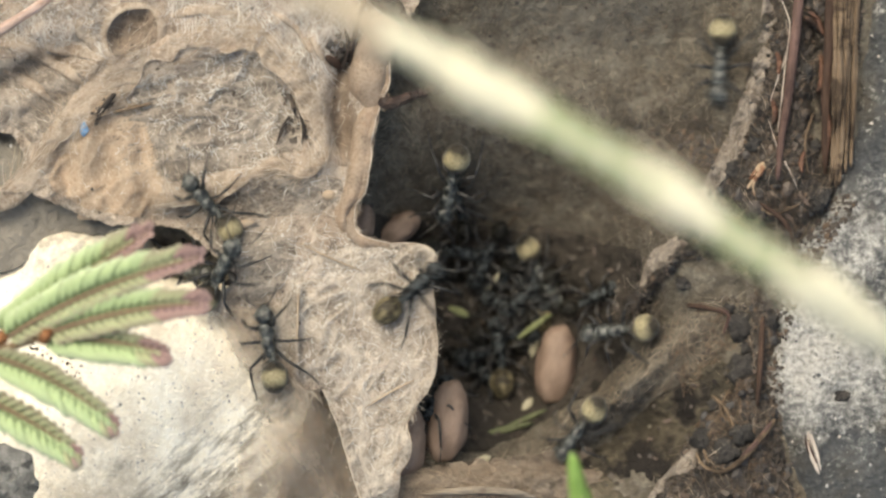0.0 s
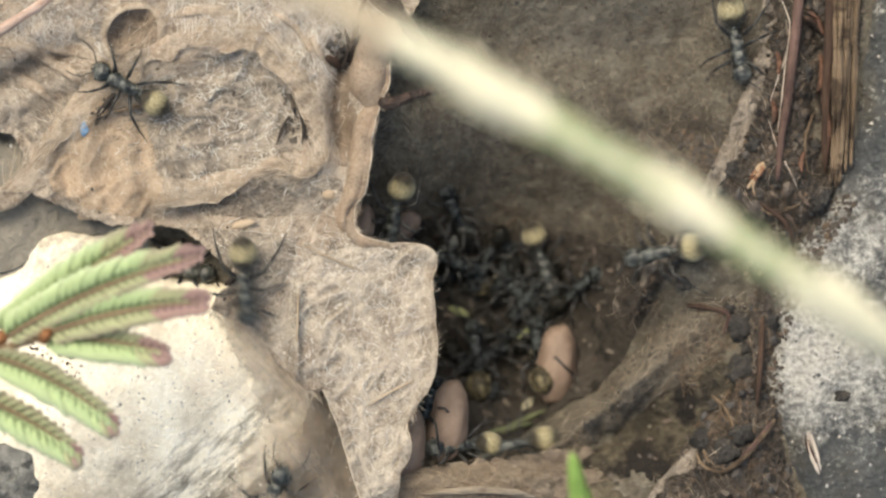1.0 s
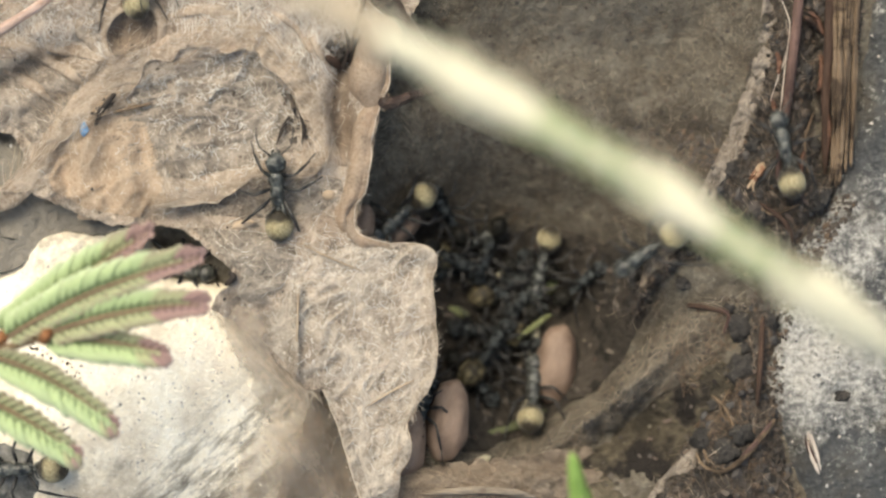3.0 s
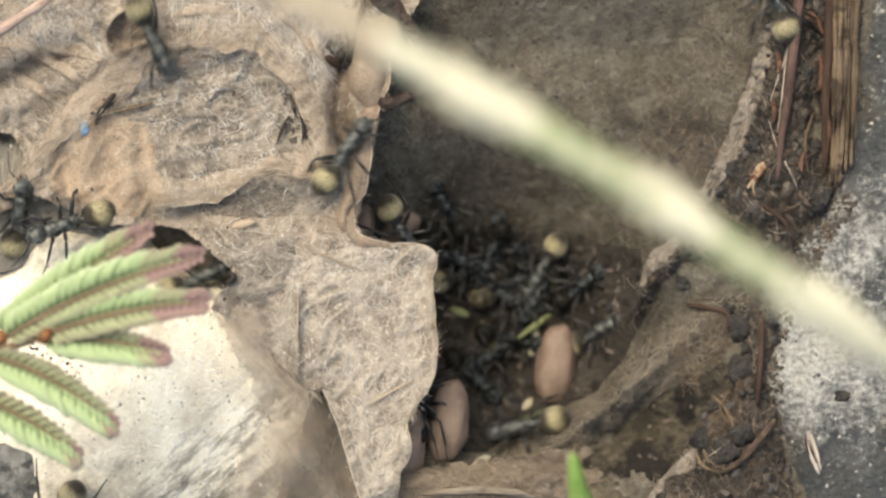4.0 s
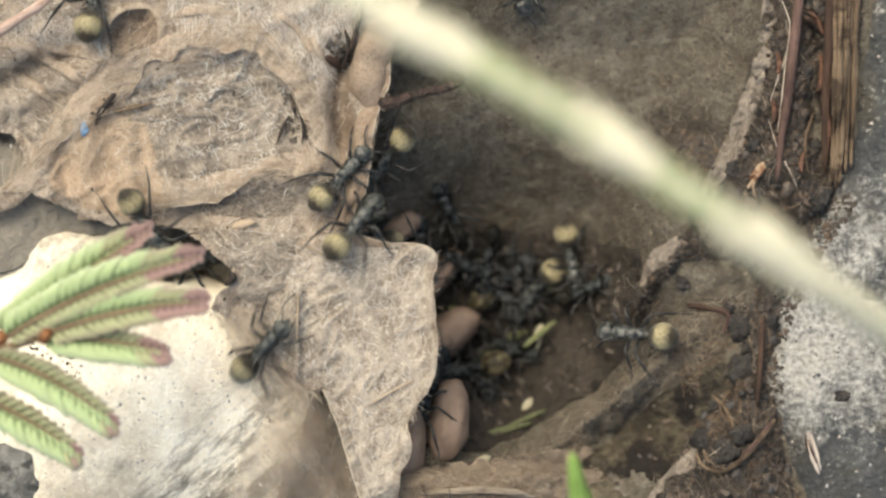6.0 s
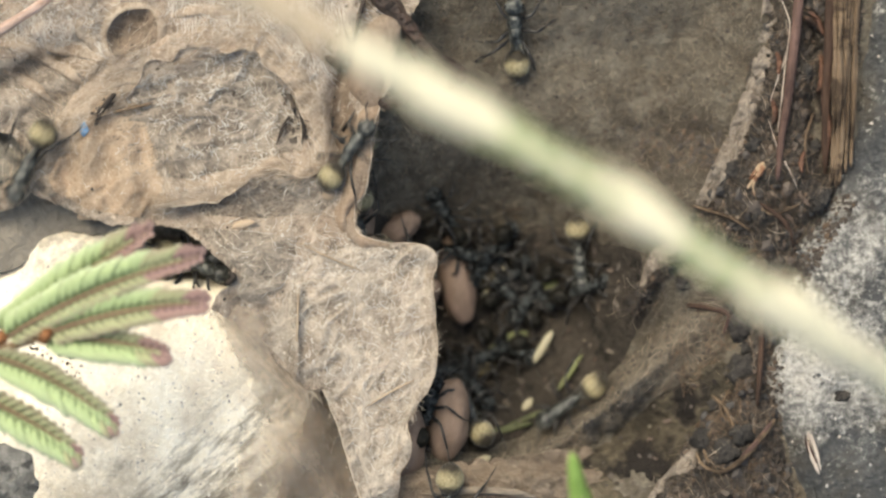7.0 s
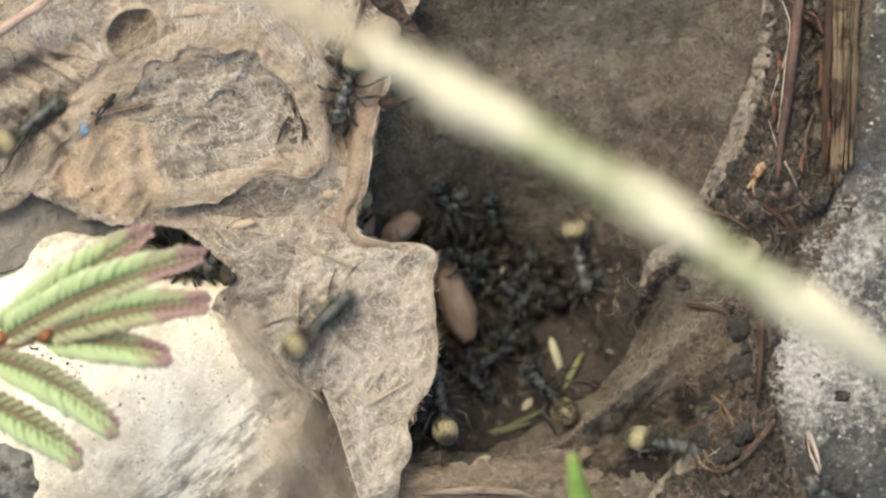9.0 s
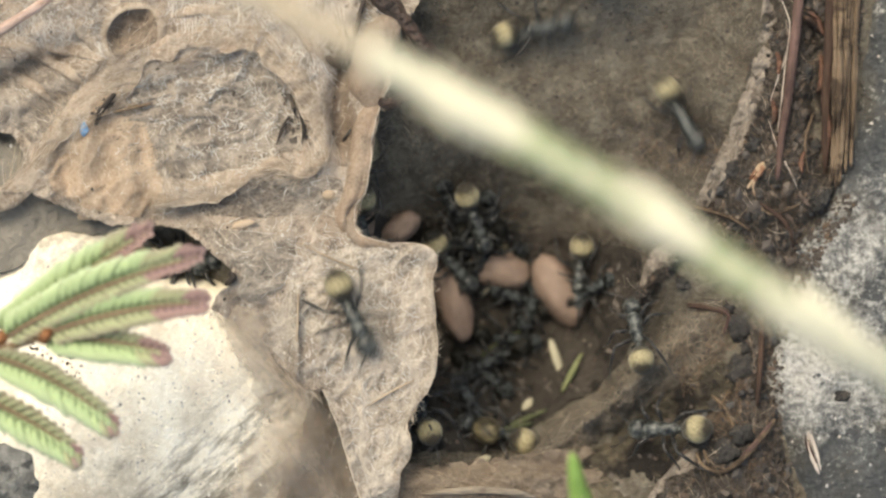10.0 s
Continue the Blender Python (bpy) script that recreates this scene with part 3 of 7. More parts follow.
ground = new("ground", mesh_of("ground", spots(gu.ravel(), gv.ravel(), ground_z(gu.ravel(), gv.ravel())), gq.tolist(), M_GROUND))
tagged(ground, "grey-brown felted soil that sinks into an open nest chamber", "ground", kind="structure")

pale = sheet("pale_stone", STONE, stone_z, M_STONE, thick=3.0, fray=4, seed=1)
tagged(pale, "rounded cream-white stone with grey stains beside the nest", "stone")
back = sheet("flat_stone", BACK, back_z, M_BACK, thick=1.5, fray=4, seed=8)
tagged(back, "flat grey-brown stone behind the pale one", "stone")
rock = sheet("grey_rock", ROCK, rock_z, M_ROCK, thick=2.5, fray=16, seed=2)
tagged(rock, "rough blue-grey rock with a whitish crust", "rock")
soil = sheet("soil_bank", SOIL, soil_z, M_SOIL, thick=2.0, fray=10, seed=3)
tagged(soil, "bank of dark crumbly soil and litter along the rock", "soil")
fan = sheet("fibre_wall", FAN, fan_z, M_FAN, thick=0.5, fray=14, seed=4)
tagged(fan, "brown matted fibre wall along the rim of the chamber", "nest wall")
sill = sheet("silk_sill", SILL, sill_z, M_SILL, thick=0.5, fray=7, seed=5)
tagged(sill, "torn tan silk sill on the near rim of the chamber", "nest wall")
lining = sheet("silk_lining", LINING, lining_z, M_LINING, thick=0.2, fray=14, seed=6)
tagged(lining, "smooth brown silk lining beneath the torn sheet", "nest wall")
SCRAP = [(1290, 556), (1322, 566), (1326, 610), (1300, 680), (1278, 730), (1258, 716), (1266, 660), (1288, 612)]
scrap = sheet("felt_scrap", SCRAP, lambda a, b: soil_z(a, b) + 0.2, M_FAN, thick=0.15, fray=16, seed=22)
scrap.parent = soil
tagged(scrap, "torn tan scrap of fibre felt on the soil")
silk = sheet("silk_sheet", SILK, silk_z, M_SILK, step=4.0, thick=0.12, gaps=[SILK_GAP], fray=3.5, seed=7)
tagged(silk, "torn tan sheet of felted nest silk with a pouch", "nest silk")
# Sheets of darker silk paint the shade in the pouch and folds.
pouch_floor = sheet("pouch_lining", POUCH_FLOOR, lambda a, b: silk_z(a, b) + 0.12 - 0.35 * smooth(-inside(a, b, POUCH_FLOOR), -14, 0), M_SHADED_SILK, thick=0.08, fray=7, seed=9)
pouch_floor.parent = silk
tagged(pouch_floor, "grey-brown silk in the open pouch, its colour darkened as shade")
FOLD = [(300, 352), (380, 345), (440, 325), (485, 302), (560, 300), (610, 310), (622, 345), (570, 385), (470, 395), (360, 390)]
fold = sheet("fold_lining", FOLD, lambda a, b: silk_z(a, b) + 0.12 - 0.35 * smooth(-inside(a, b, FOLD), -14, 0), M_SHADED_SILK, thick=0.08, fray=7, seed=10)
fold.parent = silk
tagged(fold, "grey-brown silk in the fold under the pouch, darkened as shade")
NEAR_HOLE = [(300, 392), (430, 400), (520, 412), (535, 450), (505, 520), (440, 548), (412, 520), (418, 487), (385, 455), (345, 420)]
near_hole = sheet("fold_lining", NEAR_HOLE, lambda a, b: silk_z(a, b) + 0.12 - 0.35 * smooth(-inside(a, b, NEAR_HOLE), -14, 0), M_SHADED_SILK, thick=0.08, fray=9, seed=21)
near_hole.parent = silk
tagged(near_hole, "grey-brown silk beside the dark hole, darkened as shade")
VALLEY = [(590, 90), (640, 110), (625, 170), (650, 220), (640, 310), (590, 300), (578, 200)]
# Darker silk stands for the shade in the valley between rim and lobe.
M_SHADED_VALLEY = silk_material("shaded_valley_silk", (0.185, 0.138, 0.102), (0.40, 0.32, 0.25), (0.135, 0.101, 0.075), 0.25, 0.25, 0.00008, way=85)
valley = sheet("fold_lining", VALLEY, lambda a, b: silk_z(a, b) + 0.12 - 0.35 * smooth(-inside(a, b, VALLEY), -14, 0), M_SHADED_VALLEY, thick=0.08, fray=7, seed=11)
valley.parent = silk
tagged(valley, "brown silk in the fold beside the chamber, darkened as shade")
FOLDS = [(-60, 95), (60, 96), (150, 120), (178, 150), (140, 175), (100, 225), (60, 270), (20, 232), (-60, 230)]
folds = sheet("fold_lining", FOLDS, lambda a, b: silk_z(a, b) + 0.12 - 0.35 * smooth(-inside(a, b, FOLDS), -14, 0), M_SHADED_SILK, thick=0.08, fray=9, seed=17)
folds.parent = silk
tagged(folds, "grey-brown folded silk beside the pouch, darkened as shade")
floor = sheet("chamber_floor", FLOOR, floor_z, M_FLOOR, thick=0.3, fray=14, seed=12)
tagged(floor, "dark litter on the chamber floor, darkened further for the chamber's shade", "floor", kind="structure")
hollow = sheet("hollow_soil", HOLLOW, hollow_z, M_HOLLOW, thick=0.3, fray=12, seed=13)
tagged(hollow, "dark brown soil in the hollow below the fibre wall", "soil", kind="structure")


M_RIM = silk_material("rim_silk", (0.325, 0.240, 0.173), (0.68, 0.59, 0.49), (0.205, 0.155, 0.114), 0.35, 0.8, 0.00016, way=40)
M_CURTAIN = silk_material("curtain_silk", (0.400, 0.280, 0.188), (0.66, 0.55, 0.43), (0.285, 0.200, 0.137), 0.35, 0.6, 0.00008, way=85)
CURTAIN = [(75, 318), (115, 240), (175, 165), (235, 135), (262, 190), (285, 260), (300, 345), (250, 395), (150, 378), (90, 345)]
LOBE = [(655, 70), (700, 62), (690, 110), (688, 150), (670, 190), (662, 240), (652, 320), (630, 318), (648, 235), (634, 185), (622, 140), (632, 100)]
FLAP = [(516, 470), (560, 440), (640, 424), (690, 432), (735, 441), (767, 456), (762, 560), (773, 610), (748, 690), (720, 760), (704, 840), (700, 940), (664, 940),
        (620, 800), (596, 732), (578, 692), (535, 690), (480, 630), (420, 575), (440, 545), (490, 540)]
flap = sheet("silk_flap", FLAP, lambda a, b: silk_z(a, b) + 0.12 - 0.35 * smooth(-inside(a, b, FLAP), -14, 0), M_FLAP, thick=0.08, fray=8, seed=19)
flap.parent = silk
tagged(flap, "pale torn flap of felted silk")
for line, fray, label in ((CURTAIN, 22, "smooth tan silk hanging down from the pouch"), (LOBE, 4, "smooth tan silk lobe above the chamber")):
    curtain = sheet("silk_curtain", line, lambda a, b: silk_z(a, b) + 0.13 - 0.35 * smooth(-inside(a, b, line), -14, 0), M_CURTAIN, thick=0.08, fray=fray, seed=16)
    curtain.parent = silk
    tagged(curtain, label)
M_VEIL = silk_material("gauze_silk", (0.64, 0.545, 0.44), (0.76, 0.68, 0.58), (0.50, 0.415, 0.33), 0.4, 0.5, 0.00006, way=-50, gauze=0.55)
VEIL = [(382, 545), (430, 538), (500, 556), (540, 630), (580, 688), (612, 745), (630, 800), (680, 960), (380, 960), (440, 810), (462, 740), (440, 665), (400, 600)]
veil = sheet("silk_veil", VEIL, lambda a, b: np.maximum(np.maximum(stone_z(a, b), lining_z(a, b)), (silk_z(a, b) - 0.5) * smooth(-b, -700, -560) - 6 * smooth(b, 560, 700)) + 0.12,
             M_VEIL, thick=0.03, fray=24, seed=23)
veil.parent = silk
tagged(veil, "thin gauze of loose silk drawn over the stone")
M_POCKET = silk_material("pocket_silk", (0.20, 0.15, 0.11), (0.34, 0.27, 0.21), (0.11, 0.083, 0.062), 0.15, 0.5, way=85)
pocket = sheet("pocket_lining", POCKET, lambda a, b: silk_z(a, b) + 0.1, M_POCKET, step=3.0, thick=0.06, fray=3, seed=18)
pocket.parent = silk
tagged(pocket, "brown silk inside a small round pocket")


M_HEM = island("bright_edge_threads", [(0.56, 0.45, 0.35), (0.68, 0.59, 0.49), (0.48, 0.37, 0.28)], 0.6)


def fold_strip(name, line, profile, label, fray=4.0, seed=0, mat=None, height=silk_z, thick=0.10, wave=0.45, hem=0.0):
    """A turned-up or rolled border of silk along a broken line. profile: offsets to the right of the way and heights over the sheet's height
    on the line (None: close to the sheet); the last offset is the free edge."""
    pts = []
    for i in range(len(line) - 1):
        a, b, c, d = (np.array(line[k], float) for k in (max(i - 1, 0), i, i + 1, min(i + 2, len(line) - 1)))
        n = max(3, int(np.hypot(*(c - b)) / 5))
        for k in range(n):
            t = k / n
            pts.append(0.5 * (2 * b + (c - a) * t + (2 * a - 5 * b + 4 * c - d) * t ** 2 + (3 * b - a - 3 * c + d) * t ** 3))
    pts.append(np.array(line[-1], float))
    pts = np.array(pts)
    way = np.gradient(pts, axis=0)
    way /= np.linalg.norm(way, axis=1, keepdims=True)
    right = np.stack([-way[:, 1], way[:, 0]], 1)
    n = len(pts)
    ends = np.minimum(np.minimum(np.arange(n), np.arange(n)[::-1]) / 8.0, 1.0)
    centre = height(pts[:, 0], pts[:, 1])
    rows = []
    m = len(profile)
    wide = 1 + wave * fbm(pts[:, 0], pts[:, 1], 90, 240 + seed, 3)
    high = np.clip(1 + 2.2 * wave * fbm(pts[:, 0], pts[:, 1], 60, 250 + seed, 3), 0.1, 2.0)
    for k, (off, dz) in enumerate(profile):
        w = (k / (m - 1)) ** 2
        o = off * wide + fray * w * (0.45 * fbm(pts[:, 0], pts[:, 1], 19, 200 + seed, 4) + 1.5 * fbm(pts[:, 0], pts[:, 1], 50, 210 + seed, 2))
        q = pts + right * (o * (0.3 + 0.7 * ends))[:, None]
        base = height(q[:, 0], q[:, 1])
        z = base - 0.05 if dz is None else base + 0.05 + (np.maximum(centre + dz * high - base, 0.0) + 0.16 * fbm(q[:, 0], q[:, 1], 40, 220 + seed) + 0.05 * fbm(q[:, 0], q[:, 1], 10, 230 + seed)) * ends
        rows.append(spots(q[:, 0], q[:, 1], z))
    top = np.stack(rows, 1)
    low = top.copy()
    low[:, :, 2] -= thick * 0.001
    verts = np.concatenate([top.reshape(-1, 3), low.reshape(-1, 3)])
    c = n * m
    faces = []
    for i in range(n - 1):
        for j in range(m - 1):
            a, b, d, e = i * m + j, i * m + j + 1, (i + 1) * m + j + 1, (i + 1) * m + j
            faces += [(a, e, d, b), (a + c, b + c, d + c, e + c)]
        a, e = i * m, (i + 1) * m
        faces.append((a, a + c, e + c, e))
        a, e = i * m + m - 1, (i + 1) * m + m - 1
        faces.append((a, e, e + c, a + c))
    for i in (0, n - 1):
        for j in range(m - 1):
            a, b = i * m + j, i * m + j + 1
            faces.append((a, b, b + c, a + c) if i == 0 else (a, a + c, b + c, b))
    ob = new(name, mesh_of(name, verts, faces, mat or M_RIM))
    ob.parent = silk
    # Pale threads added to draw the bright outline of the free edge.
    if hem:
        r = np.random.default_rng(400 + seed)
        edge_line = top[:, -1][None] + np.array([0, 0, 0.00004]) + 0.00005 * np.stack([fbm(pts[:, 0] + 40 * i, pts[:, 1], 20, 260 + seed)[:, None] * np.array([1, 1, 0.3]) for i in range(3)])
        fringe = strands("hem", edge_line, hem * 0.001 * r.uniform(0.7, 1.2, 3), M_HEM)
        fringe.parent = ob
        tagged(fringe, "pale drawn threads added as a bright outline of the silk's edge")
    return tagged(ob, label)


fold_strip("pouch_rim", POUCH, [(-24, None), (-17, None), (-10, 0.0), (-2, 0.06), (8, 0.06), (15, 0.10), (21, 0.13), (25, 0.10)], "arched tan silk rim of the open pouch", 12, 1, hem=0.035)
fold_strip("pouch_lip", [(580, 272), (560, 296), (530, 306), (500, 297), (485, 293), (455, 306), (425, 322)], [(15, None), (9, 0.05), (3, 0.16), (-4, 0.26), (-9, 0.28)],
           "turned-out tan silk lip under the pouch", 8, 2, hem=0.035, wave=0.3)
fold_strip("pouch_lip", [(450, 304), (425, 322), (395, 334), (360, 345), (322, 348), (296, 356), (284, 378)], [(36, None), (26, 0.02), (14, 0.08), (2, 0.16), (-8, 0.26), (-14, 0.28)],
           "broad turned-down part of the tan silk lip", 9, 12, hem=0.035, wave=0.3)
fold_strip("pocket_rim", [(196, 102), (186, 75), (191, 42), (216, 18), (264, 15), (284, 45), (279, 76), (262, 84)], [(-12, None), (-7, 0.05), (-2, 0.2), (3, 0.3), (6, 0.25)],
           "pale rim of the small silk pocket", 3, 8)
M_LOBE = silk_material("lobe_silk", (0.320, 0.230, 0.165), (0.60, 0.50, 0.40), (0.235, 0.172, 0.124), 0.35, 0.25, 0.00008, way=85)
fold_strip("rolled_edge", [(702, 22), (684, 60), (664, 98), (654, 140), (660, 178), (664, 192)],
           [(38, None), (33, 0.25), (24, 0.75), (10, 1.05), (-6, 1.05), (-18, 0.8), (-27, 0.35)], "smooth bulging silk lobe at the edge of the chamber", 3, 3, M_LOBE, wave=0.15)
fold_strip("rolled_edge", [(655, 186), (646, 215), (642, 250), (634, 300), (624, 340), (606, 380), (612, 410)],
           [(20, None), (16, 0.08), (10, 0.32), (2, 0.55), (-7, 0.55), (-14, 0.3), (-19, 0.05)], "smooth silk fold running down the edge of the chamber", 4, 9, M_LOBE, wave=0.3)
fold_strip("torn_edge", [(690, 432), (735, 440), (766, 454), (765, 500), (762, 560), (774, 610), (769, 660), (750, 690), (733, 720), (719, 760), (722, 800), (706, 838)],
           [(20, None), (12, 0.0), (5, 0.08), (0, 0.14), (-4, 0.06)], "frayed pale edge of the torn silk flap", 5, 4, M_FLAP, hem=0.035)
fold_strip("torn_edge", [(704, 58), (690, 110), (689, 150), (671, 190), (662, 240), (654, 300), (647, 342), (632, 366), (630, 398), (646, 418), (690, 432)],
           [(22, None), (14, 0.05), (6, 0.16), (0, 0.1)], "smooth turned edge of the silk above the chamber", 3, 5, M_LOBE, hem=0.035, wave=0.2)
fold_strip("taut_edge", [(-20, 372), (35, 322), (70, 285), (110, 230), (150, 180)], [(26, None), (14, 0.03), (4, 0.12), (-5, 0.2), (-10, 0.2)],
           "taut silk edge stretched down from the pouch", 4, 6, hem=0.035, wave=0.2)
fold_strip("torn_edge", [(572, 690), (592, 732), (616, 800), (640, 880), (650, 940)], [(-20, None), (-10, 0.03), (-3, 0.12), (3, 0.06)],
           "pale edge of the silk flap over the hollow", 3, 7, M_FLAP, hem=0.035, wave=0.2)
for i, (line, h) in enumerate([([(0, 78), (60, 92), (120, 130), (160, 160)], 0.6), ([(0, 120), (50, 150), (100, 190)], 0.5), ([(20, 70), (90, 84), (150, 96), (190, 112)], 0.5),
                               ([(540, 30), (560, 90), (590, 130)], 0.5), ([(480, 20), (530, 60), (560, 110)], 0.5), ([(300, 30), (360, 20), (430, 30)], 0.4),
                               ([(120, 20), (150, 60), (175, 95)], 0.5), ([(220, 215), (300, 200), (390, 205)], 0.4), ([(300, 255), (380, 250), (470, 230)], 0.4),
                               ([(240, 180), (330, 160), (420, 150)], 0.4)]):
    fold_strip("silk_wrinkle", line, [(-14, None), (-6, 0.35 * h), (0, 0.55 * h), (4, 0.5 * h), (8, 0.1 * h)], "small sharp wrinkle in the tan silk", 5, 20 + i, M_SHADED_SILK if i > 6 else None)



# ---- silk fibres, felt and litter ----
M_SILL_FIBRE = island("sill_fibre", [(0.10, 0.072, 0.05), (0.24, 0.18, 0.13), (0.36, 0.29, 0.22), (0.17, 0.125, 0.09)])
M_PALE_FIBRE = island("pale_fibre", [(0.34, 0.25, 0.17), (0.50, 0.41, 0.32), (0.66, 0.60, 0.52), (0.42, 0.31, 0.22)])
M_RUST_FIBRE = island("rust_fibre", [(0.12, 0.075, 0.048), (0.24, 0.16, 0.105), (0.07, 0.05, 0.036), (0.40, 0.32, 0.24)])
M_WHITE_FIBRE = island("white_fibre", [(0.62, 0.57, 0.50), (0.82, 0.82, 0.80), (0.55, 0.45, 0.36)])
M_BROWN_FIBRE = island("brown_fibre", [(0.07, 0.055, 0.04), (0.20, 0.16, 0.12), (0.32, 0.27, 0.21), (0.04, 0.03, 0.022)])
M_LITTER = island("root_litter", [(0.03, 0.024, 0.020), (0.078, 0.055, 0.041), (0.15, 0.115, 0.086), (0.05, 0.038, 0.032), (0.27, 0.21, 0.155), (0.06, 0.05, 0.045), (0.40, 0.34, 0.28)], 0.5)


def stuff(ob, label, category):
    return tagged(ob, label, category, kind="stuff")


def silk_patch(name, poly, count, angle, spread, length, curl, lift, radius, mat, label, height=silk_z, seed=0):
    r = np.random.default_rng(100 + seed)
    u, v = scatter(r, poly, count)
    keep = inside(u, v, SILK) > 6 if height is silk_z else u > -1e9
    if height is silk_z:
        keep &= inside(u, v, SILK_GAP) < -6
    u, v = u[keep], v[keep]
    n = len(u)
    lines = hairs(r, u, v, math.radians(angle) + r.normal(0, math.radians(spread), n), length * r.uniform(0.4, 1.5, n), curl, height, lift)
    k = (EYE - lines[:, :, 2]) / EYE
    bound = SILK if height is silk_z else poly
    ok = (inside(lines[:, :, 0] / S / k + 784, 441 - lines[:, :, 1] / S / k, bound) > (2 if height is silk_z else -14)).all(1)
    lines = lines[ok]
    return stuff(strands(name, lines, radius * 0.001 * r.uniform(0.5, 1.4, len(lines)), mat), label, "fibres")


silk_patch("silk_fibres", SILK, 1800, 20, 80, 40, 1.8, 0.12, 0.014, M_PALE_FIBRE, "fine pale silk threads matted over the sheet", seed=1)
silk_patch("silk_fibres", SILK, 900, 40, 90, 22, 3.2, 0.2, 0.020, M_WHITE_FIBRE, "curly whitish threads over the silk sheet", seed=17)
silk_patch("silk_fibres", POUCH_FLOOR, 230, -8, 50, 26, 3.6, 0.35, 0.021, M_WHITE_FIBRE, "curly white threads in the open silk pouch", seed=2)
silk_patch("silk_fibres", [(520, 430), (770, 445), (775, 640), (720, 800), (640, 840), (580, 690), (525, 690)], 650, 70, 70, 36, 3.0, 0.25, 0.019,
           M_WHITE_FIBRE, "whitish threads over the torn silk flap", seed=3)
silk_patch("silk_loops", [(520, 430), (770, 445), (775, 640), (720, 800), (640, 840), (580, 690), (525, 690)], 260, 40, 90, 40, 6.5, 0.2, 0.020,
           M_WHITE_FIBRE, "curled loops of white thread on the torn silk flap", seed=31)
silk_patch("silk_fibres", [(90, 230), (300, 180), (300, 400), (190, 395), (120, 360)], 420, 85, 10, 80, 0.4, 0.1, 0.017, M_PALE_FIBRE,
           "long pale threads down the hanging silk", seed=4)
silk_patch("silk_fibres", [(20, 330), (150, 150), (230, 100), (230, 135), (180, 190), (60, 330)], 200, -52, 9, 90, 0.3, 0.1, 0.017, M_PALE_FIBRE,
           "threads drawn along the rim of the silk pouch", seed=5)
silk_patch("silk_fibres", [(0, 60), (180, 90), (180, 200), (90, 230), (0, 220)], 220, 25, 14, 70, 0.4, 0.12, 0.017, M_PALE_FIBRE,
           "pale threads on the folded silk", seed=7)
silk_patch("silk_fibres", [(280, -30), (650, -30), (600, 110), (545, 125), (470, 50), (330, 48)], 800, 78, 24, 46, 1.0, 0.2, 0.017, M_WHITE_FIBRE,
           "whitish threads hanging above the pouch", seed=15)
silk_patch("silk_fibres", [(0, 0), (180, 0), (180, 90), (60, 68), (0, 62)], 320, 60, 40, 40, 1.6, 0.2, 0.016, M_WHITE_FIBRE,
           "whitish threads beside the pink straw", seed=19)
silk_patch("silk_fibres", [(330, 400), (620, 410), (620, 470), (520, 520), (420, 520)], 180, 30, 40, 44, 1.2, 0.15, 0.016, M_WHITE_FIBRE,
           "whitish threads over the silk by the hole", seed=16)
silk_patch("felt_fibres", PIT, 8500, 30, 90, 18, 2.2, 0.06, 0.020, M_BROWN_FIBRE, "short brown fibres felted over the chamber wall", height=ground_z, seed=8)
silk_patch("wall_fibres", FAN, 1500, -36, 40, 20, 1.6, 0.05, 0.012, M_BROWN_FIBRE, "long brown fibres along the matted chamber rim", height=fan_z, seed=9)
silk_patch("wall_fibres", FAN, 420, -36, 25, 30, 1.2, 0.05, 0.010, M_PALE_FIBRE, "thin pale threads on the matted chamber rim", height=fan_z, seed=18)
silk_patch("rust_fibres", [(1190, 600), (1280, 540), (1310, 600), (1310, 780), (1240, 790), (1200, 680)], 330, 60, 60, 30, 1.4, 0.8, 0.024, M_RUST_FIBRE,
           "rusty torn root fibres between the clods", height=lambda a, b: np.maximum(soil_z(a, b), fan_z(a, b)), seed=32)
silk_patch("sill_fibres", SILL, 900, 5, 40, 36, 1.4, 0.2, 0.018, M_SILL_FIBRE, "torn pale fibres on the silk sill", height=sill_z, seed=10)
silk_patch("soil_litter", SOIL, 2200, 78, 38, 40, 1.0, 0.35, 0.03, M_LITTER, "fine roots and fibre litter on the dark soil", height=soil_z, seed=11)
silk_patch("root_fibres", [(1100, 480), (1190, 430), (1200, 520), (1140, 600), (1090, 570)], 60, 100, 40, 55, 1.0, 0.5, 0.03, M_LITTER,
           "thin torn root hairs at the chamber rim", height=lambda a, b: np.maximum(soil_z(a, b), -2.0), seed=12)
silk_patch("lining_fibres", LINING, 30, 75, 25, 60, 0.6, 0.05, 0.014, M_PALE_FIBRE, "sparse threads on the brown silk lining", height=lining_z, seed=13)
silk_patch("edge_fibres", [(480, 560), (560, 640), (560, 720), (500, 660), (400, 570), (390, 520)], 1500, 48, 26, 70, 0.9, 0.2, 0.013, M_PALE_FIBRE,
           "loose threads where the silk meets the stone", height=lambda a, b: np.maximum(stone_z(a, b), silk_z(a, b) - 0.3), seed=14)


